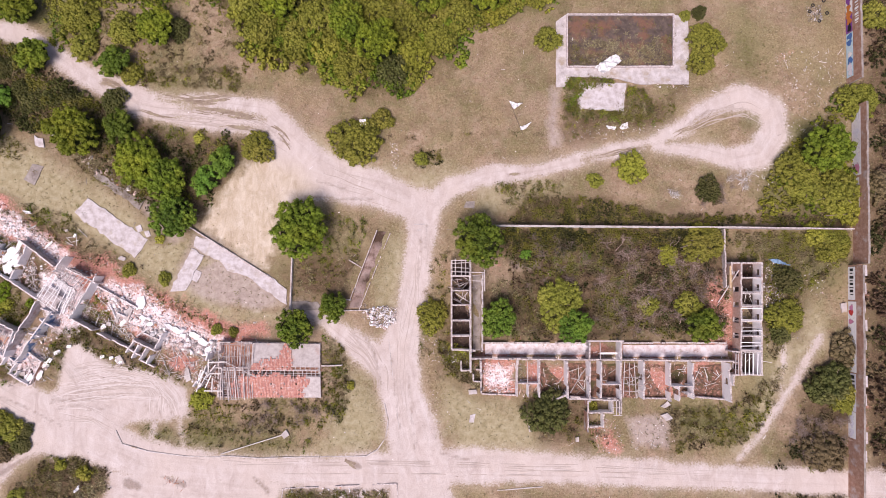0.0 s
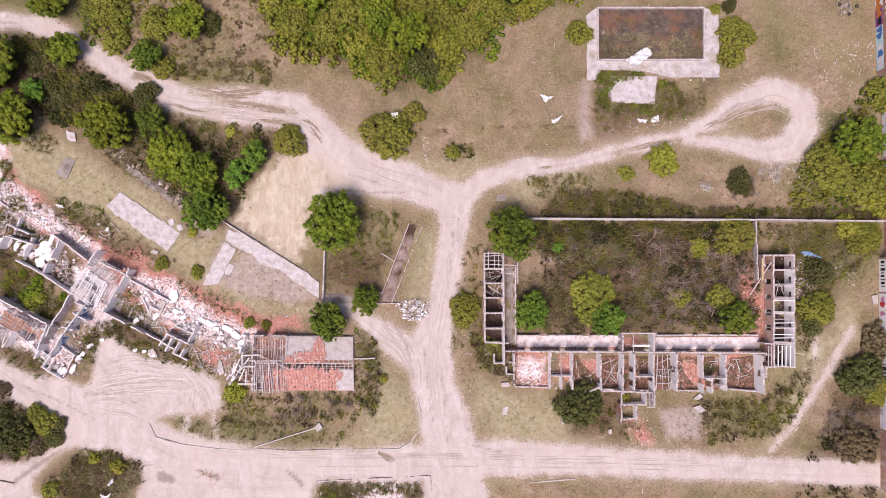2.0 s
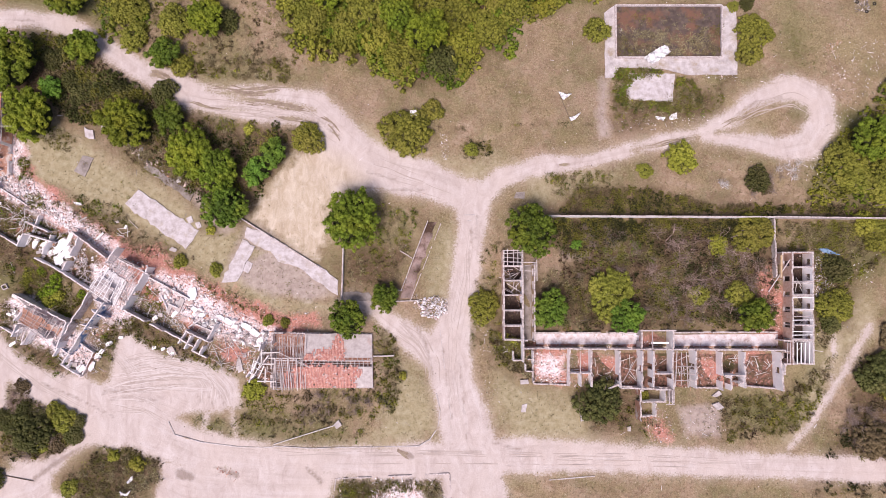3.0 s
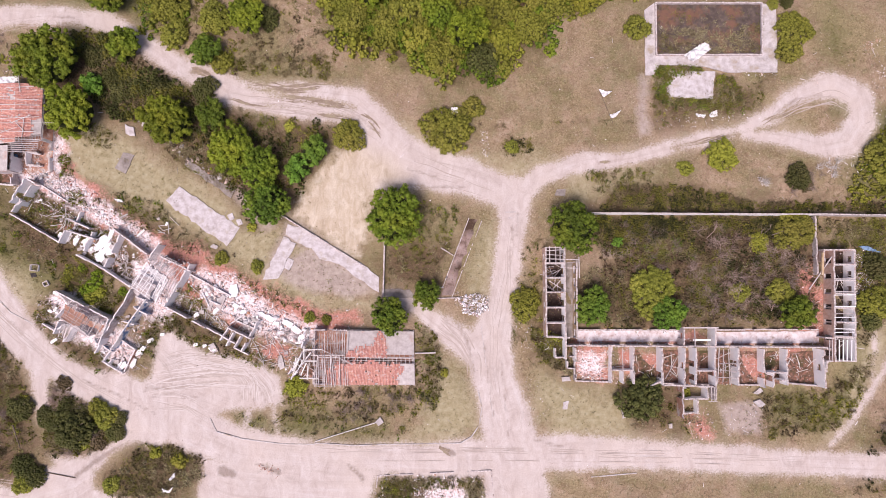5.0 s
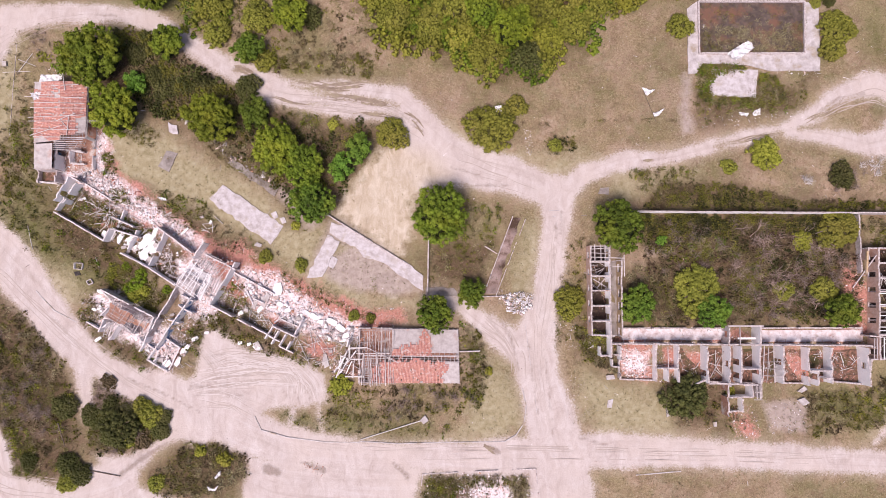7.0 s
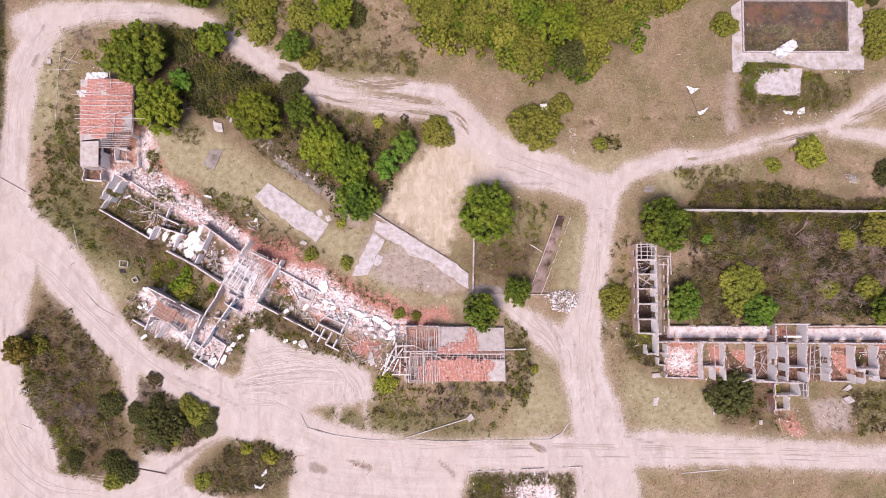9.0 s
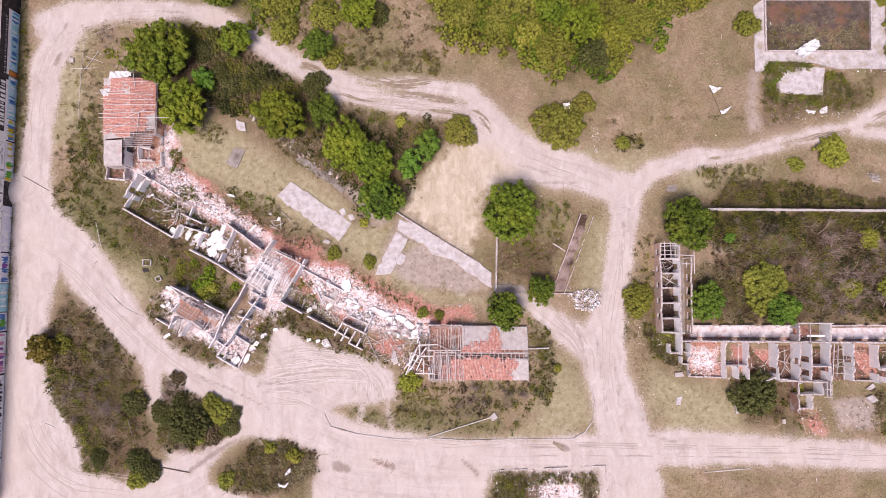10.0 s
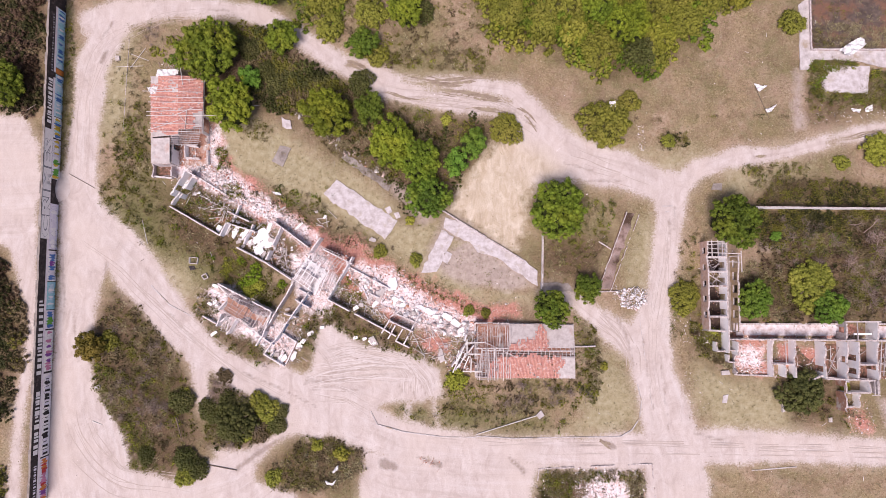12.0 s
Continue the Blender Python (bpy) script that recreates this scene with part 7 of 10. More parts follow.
beam(south_house, (*(-37.0, -13.1), 2.7), (*(-31.5, -13.1), 2.8), 0.15, 0.14)
for x in (392, 398, 404, 411, 417, 423, 436):
    f = (x - 386) / 181
    p0, p1 = lerp(d, c, f), lerp(a, b, f)
    beam(south_house, (p0[0] + rw.uniform(-0.2, 0.2), p0[1] - 0.4, 2.0), (p0[0] + rw.uniform(-0.4, 0.4), (p0[1] + p1[1]) / 2 + 0.5, 2.95), 0.11, 0.1)
for x in (428, 436, 443):
    f = (x - 386) / 181
    p0, p1 = lerp(a, b, f), lerp(d, c, f)
    beam(south_house, (p0[0], p0[1] + 0.3, 1.95), (p0[0] + rw.uniform(-0.2, 0.2), (p0[1] + p1[1]) / 2, 2.8), 0.08, 0.08)
beam(south_house, (*(-35.4, -12.1), 2.7), (*(-30.1, -14.6), 2.9), 0.12, 0.1)

part("floor", shift(slab_mesh([(-39.2, -12.5), (-35.8, -12.5), (-35.8, -17.4), (-40.1, -17.2)], -0.1, 0.05, 0.1), south_house), ROOM_FLOOR, south_house, "dark red littered floor of the open room")
beam(south_house, (-38.6, -12.8, 2.2), (-40.5, -17.2, 1.2), 0.2, 0.18, BLEACHED)
beam(south_house, (-38.7, -14.1, 2.2), (-36.0, -14.1, 2.2), 0.2, 0.18, BLEACHED)
beam(south_house, (-37.5, -14.8, 2.2), (-37.6, -17.1, 2.1), 0.2, 0.18, BLEACHED)
beam(south_house, (-38.9, -16.9, 2.0), (-35.8, -16.9, 2.1), 0.2, 0.18, BLEACHED)
beam(south_house, (-38.2, -11.7, 2.2), (-38.2, -14.3, 2.2), 0.2, 0.18, BLEACHED)
beam(south_house, (-38.4, -12.3, 2.2), (-35.4, -12.2, 2.3), 0.2, 0.18, BLEACHED)

north_house = thing("roofed_ruin", (-87.8, 26.5), "ruined house with fallen roof beams over red tiles", "house")
a, b, c, d = (-90.8, 31.8), (-82.1, 31.8), (-82.1, 22.3), (-90.3, 17.3)
cc = (-87.1, 17.3)
wall(north_house, d, a, 2.75, 0.3, PLASTER_GREY, [WINDOW(3.0), WINDOW(8.0)], 0.15)
wall(north_house, a, b, 2.75, 0.3, PLASTER_GREY, [WINDOW(3.5)], 0.3)
wall(north_house, b, c, 2.75, 0.3, PLASTER, [(0.4, 2.6, 0.0, 2.5), (3.5, 2.6, 0.0, 2.5), (6.6, 2.4, 0.0, 2.5)], 0.1)
wall(north_house, c, (-81.9, 17.5), 0.9, 0.3, PLASTER, [(1.2, 1.2, 0.0, 0.9)], 0.4)
wall(north_house, d, cc, 2.75, 0.3, PLASTER_GREY, [], 0.15)
wall(north_house, cc, (-87.2, 22.3), 2.75, 0.28, PLASTER, [DOOR(2.5)], 0.15)
wall(north_house, (-85.5, 20.6), (-85.5, 18.6), 1.6, 0.24, PLASTER, [], 0.2)
wall(north_house, (-85.3, 20.7), (-83.5, 20.5), 1.6, 0.24, PLASTER, [], 0.2)
wall(north_house, (-85.7, 18.6), (-83.3, 18.5), 1.0, 0.24, PLASTER, [], 0.2)
part("floor", shift(slab_mesh([a, b, (-81.9, 17.5), d], -0.1, 0.06), north_house), BRICKWORK, north_house, "rubble-strewn red floor")
rt, rbm = (-85.8, 31.6), (-85.5, 21.8)
roof_side(north_house, a, lerp(a, d, 0.7), rt, rbm, 2.85, 4.0, lambda u, v: not (0.1 < u < 0.28 and v > 0.7 and math.sin(u * 60 + v * 30) > -0.3) and not (u > 0.92 and v < 0.5) and not (u < 0.12 and v < 0.3), lambda u, v: True)
roof_side(north_house, b, c, rt, rbm, 2.85, 4.0, lambda u, v: not (u > 0.62 and v < 0.35) and not (0.6 < u < 0.64 and v > 0.9) and u < 0.93, lambda u, v: u < 0.9)
roof_side(north_house, lerp(a, d, 0.72), d, (-87.2, 21.4), (-87.1, 17.2), 2.85, 3.3, lambda u, v: False, lambda u, v: True)
for k in range(7):
    p0, p1 = lerp((-87.0, 22.4), (-87.0, 20.3), k / 6), lerp((-82.3, 22.4), (-82.6, 20.3), k / 6)
    beam(north_house, (*p0, 3.4), (*p1, 3.0), 0.1, 0.1)
LOOSE_BEAMS = [((-91.6, 29.0), (-82.0, 28.8)), ((-90.4, 28.0), (-81.6, 27.8)), ((-90.5, 27.1), (-81.4, 27.0)), ((-90.8, 25.5), (-81.7, 25.9)), ((-90.8, 24.9), (-79.3, 24.9)),
               ((-90.2, 23.6), (-82.1, 23.4)), ((-90.4, 22.5), (-85.2, 24.2)), ((-89.8, 22.3), (-81.4, 22.1)), ((-86.2, 24.9), (-83.1, 26.2)), ((-85.4, 24.9), (-84.1, 23.4)), ((-84.3, 25.8), (-84.5, 22.6)),
               ((-85.7, 34.9), (-85.0, 30.0)), ((-87.3, 30.8), (-82.8, 31.0)), ((-90.4, 26.5), (-87.1, 26.2)), ((-90.7, 29.5), (-86.3, 29.4))]
for p0, p1 in LOOSE_BEAMS:
    z = lambda p: 2.92 + 1.15 * max(0.0, 1 - abs(p[0] - rt[0]) / 5.2) + 0.12
    m0 = lerp(p0, p1, 0.5)
    zz = max(z(p0), z(p1), z(m0)) if (p0[0] - rt[0]) * (p1[0] - rt[0]) < 0 else 0
    beam(north_house, (*p0, zz or z(p0)), (*p1, zz or z(p1)), 0.075, 0.08, BLEACHED, "loose_beam", "bleached loose roof beam")


def crumpled(name, pts, z, m, label, category, lift=0.35):
    """A crumpled sheet over a polygon."""
    lo, hi = np.min(pts, 0), np.max(pts, 0)
    step = max((hi - lo).max() / 30, 0.04)
    xs, ys = np.arange(lo[0], hi[0] + step, step), np.arange(lo[1], hi[1] + step, step)
    c = (lo + hi) / 2
    bm = bmesh.new()
    grid, ph = {}, rw.uniform(0, 90)
    for i, x in enumerate(xs):
        for j, y in enumerate(ys):
            k = noise.noise((x / step * 0.2 + ph, y / step * 0.2, 0))
            grid[i, j] = (x - c[0] + rw.uniform(-0.2, 0.2) * step, y - c[1] + rw.uniform(-0.2, 0.2) * step, z + lift * (0.5 + k) * rw.uniform(0.85, 1.0))
    P = np.array([(x + step / 2, y + step / 2) for x in xs for y in ys])
    ins = patch(P, pts).reshape(len(xs), len(ys)) < 0.3 * step
    made = {}
    for i in range(len(xs) - 1):
        for j in range(len(ys) - 1):
            if ins[i, j]:
                q = [(i, j), (i + 1, j), (i + 1, j + 1), (i, j + 1)]
                for key in q:
                    if key not in made:
                        made[key] = bm.verts.new(grid[key])
                bm.faces.new([made[key] for key in q])
    bmesh.ops.recalc_face_normals(bm, faces=bm.faces)
    r = bmesh.ops.extrude_face_region(bm, geom=bm.faces[:])
    bmesh.ops.translate(bm, verts=[g for g in r["geom"] if isinstance(g, bmesh.types.BMVert)], vec=(0, 0, -0.03))
    bmesh.ops.recalc_face_normals(bm, faces=bm.faces)
    me = bpy.data.meshes.new(name)
    bm.to_mesh(me)
    bm.free()
    me.materials.append(m)
    ob = new(name, me)
    ob.location = (c[0], c[1], 0)
    return tagged(ob, label, category)


SHEET = speckled("white_sheeting", [(0.3, (0.6, 0.58, 0.58)), (0.6, (0.8, 0.79, 0.8))], 2.5, 0.6, ((0.5, 0.45, 0.42), 0.62, 0.75, 0.8), 0.2)
crumpled("plastic_sheet", [(-89.9, 31.9), (-89.4, 32.9), (-86.0, 32.9), (-86.6, 32.0), (-89.1, 31.4)], 2.95, SHEET, "crumpled white sheeting on the broken roof edge", "sheet", 0.5)
crumpled("plastic_sheet", [(-91.2, 29.8), (-89.5, 30.1), (-89.3, 29.0), (-90.6, 28.7)], 3.0, SHEET, "crumpled white sheeting on the roof tiles", "sheet", 0.4)

# ---- the collapsed ward between them ----
ward = thing("ruined_ward", (-63.4, -0.5), "collapsed long ward with broken white walls and bare roof lattice", "ruin")
WARD = []
WARD += [((-87.9, 10.3), (-79.4, 5.4), 1.3, PLASTER_GREY), ((-76.5, 3.4), (-71.6, 0.8), 1.5, PLASTER), ((-71.5, 0.8), (-67.2, -2.0), 1.7, PLASTER), ((-84.0, 15.6), (-78.7, 12.3), 0.5, PLASTER_GREY), ((-70.3, 7.7), (-64.5, 3.4), 1.9, PLASTER_GREY), ((-85.0, 16.0), (-87.2, 12.0), 2.5, PLASTER), ((-83.8, 15.0), (-85.8, 11.6), 2.3, PLASTER), ((-84.9, 16.1), (-83.3, 15.2), 2.4, PLASTER_GREY), ((-87.6, 10.6), (-86.2, 12.7), 1.4, PLASTER), ((-91.3, 15.5), (-87.9, 15.2), 0.8, PLASTER), ((-87.5, 16.3), (-87.3, 15.2), 2.2, PLASTER_GREY), ((-69.0, 6.7), (-71.4, 1.3), 2.1, PLASTER), ((-79.1, 5.3), (-78.1, 7.4), 2.1, PLASTER), ((-78.1, 7.4), (-73.4, 6.0), 1.9, PLASTER_GREY), ((-78.1, 9.4), (-74.5, 7.7), 1.5, PLASTER), ((-77.1, 8.4), (-76.2, 10.6), 1.2, PLASTER)]
WARD += [((-73.8, 7.2), (-75.4, 4.0), 1.6, PLASTER), ((-62.3, 5.0), (-64.1, 2.5), 2.6, PLASTER), ((-62.0, 3.1), (-57.1, 0.6), 2.7, PLASTER_GREY), ((-57.0, 1.8), (-61.1, -5.2), 2.7, PLASTER), ((-61.2, -5.2), (-54.5, -8.7), 2.2, PLASTER_GREY), ((-54.6, -8.7), (-49.9, -11.3), 1.4, PLASTER_GREY), ((-57.9, 0.2), (-51.0, -3.5), 0.7, PLASTER_GREY), ((-66.7, -2.4), (-71.3, -10.3), 2.5, PLASTER_GREY), ((-64.2, -4.0), (-69.8, -12.1), 2.5, PLASTER_BLUE), ((-65.9, -3.5), (-64.0, -4.6), 2.4, PLASTER_BLUE), ((-66.6, -5.2), (-64.2, -6.6), 2.1, PLASTER_BLUE), ((-68.2, -7.6), (-66.3, -8.2), 1.8, PLASTER), ((-70.3, -12.2), (-71.8, -14.3), 1.0, PLASTER), ((-71.9, -11.7), (-70.2, -12.7), 1.0, PLASTER_BLUE), ((-68.8, -10.8), (-66.4, -12.3), 1.0, PLASTER_BLUE), ((-66.4, -12.3), (-68.1, -15.9), 1.0, BRICKWORK)]
WARD += [((-71.8, -14.3), (-68.4, -16.2), 1.0, PLASTER), ((-73.1, -12.9), (-71.5, -10.1), 1.0, PLASTER), ((-70.6, -14.5), (-70.1, -13.8), 1.2, PLASTER), ((-79.2, -2.6), (-70.3, -7.2), 2.3, PLASTER_GREY), ((-70.2, -7.2), (-71.7, -11.4), 2.4, PLASTER), ((-79.4, -2.9), (-77.9, -4.3), 1.5, PLASTER), ((-75.8, -8.1), (-71.7, -11.4), 2.4, PLASTER), ((-75.8, -8.1), (-77.6, -10.9), 2.2, PLASTER), ((-78.7, -8.9), (-77.6, -8.0), 2.0, PLASTER), ((-82.0, -8.0), (-79.8, -9.3), 0.9, PLASTER), ((-79.0, -6.9), (-77.0, -4.6), 2.2, PLASTER), ((-79.3, -9.6), (-78.5, -7.6), 2.1, PLASTER), ((-50.9, -8.5), (-52.3, -10.8), 1.4, PLASTER), ((-51.0, -8.7), (-47.1, -10.5), 2.0, PLASTER_GREY), ((-46.0, -7.6), (-48.6, -12.6), 2.1, PLASTER), ((-50.0, -9.5), (-51.2, -11.7), 1.7, PLASTER)]
WARD += [((-48.8, -10.1), (-49.9, -12.0), 1.7, PLASTER), ((-50.0, -12.1), (-47.7, -13.2), 1.0, PLASTER_GREY), ((-38.2, -12.2), (-40.7, -16.2), 2.3, PLASTER), ((-37.1, -12.7), (-40.1, -16.7), 2.2, PLASTER_GREY), ((-38.6, -12.0), (-38.3, -10.9), 2.6, PLASTER), ((-51.0, -8.2), (-48.6, -6.6), 0.6, PLASTER), ((-50.0, -7.6), (-46.3, -9.2), 0.6, PLASTER_GREY), ((-55.7, -2.9), (-54.6, -5.2), 0.5, PLASTER), ((-54.3, -4.3), (-52.7, -5.0), 0.8, PLASTER)]
for p0, p1, h, m in WARD:
    wall(ward, p0, p1, h, 0.24, m, [DOOR(math.dist(p0, p1) * 0.55)] if h > 2.0 and math.dist(p0, p1) > 3.5 else [], min(0.25, 0.14 * h), 0, top=RAW_PALE)


def lattice(parent, a, b, c, d, z, n1, n2, m, drop=0.1, w=0.09):
    """Roof timbers crossing in a lattice over the quadrilateral a b c d."""
    for k in range(n1 + 1):
        if rw.random() < drop:
            continue
        f = k / n1
        p0, p1 = lerp(a, b, f), lerp(d, c, f)
        beam(parent, (p0[0] + rw.gauss(0, 0.12), p0[1] + rw.gauss(0, 0.12), z + rw.uniform(-0.2, 0.1)), (p1[0] + rw.gauss(0, 0.2), p1[1] + rw.gauss(0, 0.2), z + rw.uniform(-0.6, 0.1)), w * rw.uniform(0.8, 1.4), 0.1, m)
    for k in range(n2 + 1):
        if rw.random() < drop:
            continue
        f = k / n2
        p0, p1 = lerp(a, d, f), lerp(b, c, f)
        p1 = lerp(p0, p1, rw.uniform(0.55, 1.05))
        beam(parent, (p0[0] + rw.gauss(0, 0.12), p0[1] + rw.gauss(0, 0.12), z + 0.1), (p1[0] + rw.gauss(0, 0.2), p1[1] + rw.gauss(0, 0.2), z + 0.1 + rw.uniform(-0.5, 0.1)), w * 0.7, 0.07, m, "batten")


lattice(ward, (-62.6, 3.6), (-57.4, 1.3), (-59.0, -1.0), (-64.0, 1.9), 2.7, 11, 5, TIMBER)
lattice(ward, (-60.9, -0.6), (-59.3, -1.2), (-60.7, -3.9), (-62.4, -3.4), 2.3, 4, 6, TIMBER, 0.12, 0.07)
lattice(ward, (-64.0, 2.2), (-60.6, -0.3), (-62.6, -4.5), (-66.7, -1.6), 2.6, 10, 9, WHITEWASHED, 0.1, 0.13)
part("floor", shift(slab_mesh([(-67.4, -1.7), (-64.9, 1.7), (-61.6, -0.8), (-63.5, -4.6)], -0.1, 0.25, 0.2), ward), WHITEWASHED, ward, "floor heaped with white plaster dust")
lattice(ward, (-76.7, -4.5), (-70.4, -7.9), (-72.0, -10.9), (-78.1, -7.2), 2.45, 13, 7, TIMBER, 0.15, 0.085)
lattice(ward, (-77.8, -8.1), (-75.6, -9.2), (-76.6, -11.1), (-78.7, -10.0), 2.1, 6, 2, TIMBER, 0.15, 0.09)
lattice(ward, (-39.5, -13.6), (-37.9, -14.4), (-38.8, -16.2), (-40.1, -15.5), 2.1, 3, 2, PLASTER, 0.0, 0.12)
part("roof_deck", shift(slab_mesh([(-65.8, 0.4), (-63.0, -1.7), (-64.3, -4.7), (-67.4, -2.6)], 1.3, 1.38, 0.3), ward), PLASTER_GREY, ward, "fallen pale ceiling board")
part("roof_deck", shift(slab_mesh([(-77.4, -4.8), (-74.0, -6.6), (-74.9, -8.4), (-78.1, -6.9)], 2.2, 2.28, 0.3), ward), BRICKWORK, ward, "pinkish remains of tiles")
part("roof_deck", shift(slab_mesh([(-73.9, -6.7), (-70.9, -8.2), (-71.6, -9.4), (-74.6, -8.0)], 2.15, 2.23, 0.4), ward), BRICKWORK, ward, "pinkish remains of tiles")
lattice(south_house, (-36.5, -9.6), (-31.1, -9.6), (-31.0, -18.1), (-36.3, -18.1), 2.35, 13, 5, TIMBER, 0.12, 0.075)
part("floor", shift(slab_mesh([(-91.5, 17.5), (-88.4, 17.5), (-88.3, 15.7), (-91.5, 15.7)], -0.1, 0.06, 0.05), north_house), ROOM_FLOOR, north_house, "dark littered room floor")
wall(north_house, (-87.8, 17.5), (-87.7, 15.4), 1.2, 0.24, PLASTER_GREY, [], 0.4)
wall(north_house, (-90.9, 17.4), (-90.9, 15.2), 1.4, 0.24, PLASTER_GREY, [], 0.3)


# ---- boundary walls ----
north_wall = thing("wall_north", (39.8, 10.3), "long thin whitewashed boundary wall across dry weeds", "wall", kind="structure")
wall(north_wall, (7.9, 10.2), (47.0, 9.9), 2.1, 0.2, PLASTER, [], 0.12)
wall(north_wall, (47.0, 9.9), (68.2, 9.6), 2.1, 0.24, PLASTER_GREY, [], 0.12)
wall(north_wall, (47.1, 9.7), (47.1, -0.2), 1.2, 0.26, PLASTER_GREY, [], 0.12)
BLOCKWORK = speckled("red_brown_render", [(0.25, (0.26, 0.14, 0.1)), (0.5, (0.42, 0.245, 0.18)), (0.75, (0.55, 0.4, 0.34))], 1.5, 0.95, ((0.58, 0.51, 0.5), 0.56, 0.7, 0.4), 0.3)
BLACKENED = speckled("black_painted_render", [(0.25, (0.02, 0.016, 0.018)), (0.55, (0.05, 0.042, 0.044)), (0.8, (0.17, 0.13, 0.13))], 1.5, 0.85, ((0.2, 0.16, 0.15), 0.62, 0.75, 0.5), 0.2)
PAINT = {}
for nm, col in (("white", (0.9, 0.89, 0.9)), ("sky", (0.55, 0.74, 0.85)), ("blue", (0.08, 0.2, 0.5)), ("cyan", (0.35, 0.68, 0.76)), ("red", (0.55, 0.05, 0.05)), ("green", (0.12, 0.4, 0.06)), ("yellow", (0.7, 0.5, 0.06)),
                ("orange", (0.65, 0.22, 0.05)), ("purple", (0.25, 0.08, 0.35)), ("pink", (0.62, 0.25, 0.4)), ("black", (0.02, 0.02, 0.022)), ("lilac", (0.78, 0.76, 0.86)), ("slate", (0.2, 0.21, 0.25)), ("pale", (0.84, 0.8, 0.85))):
    PAINT[nm] = speckled("wall_paint_" + nm, [(0.3, tuple(c * 0.86 for c in col)), (0.5, col), (0.8, tuple(min(0.9, c * 1.15 + 0.03) for c in col))], 2.2, 0.7, (tuple(c * 0.7 + 0.1 for c in col), 0.66, 0.8, 0.7), 0.1)


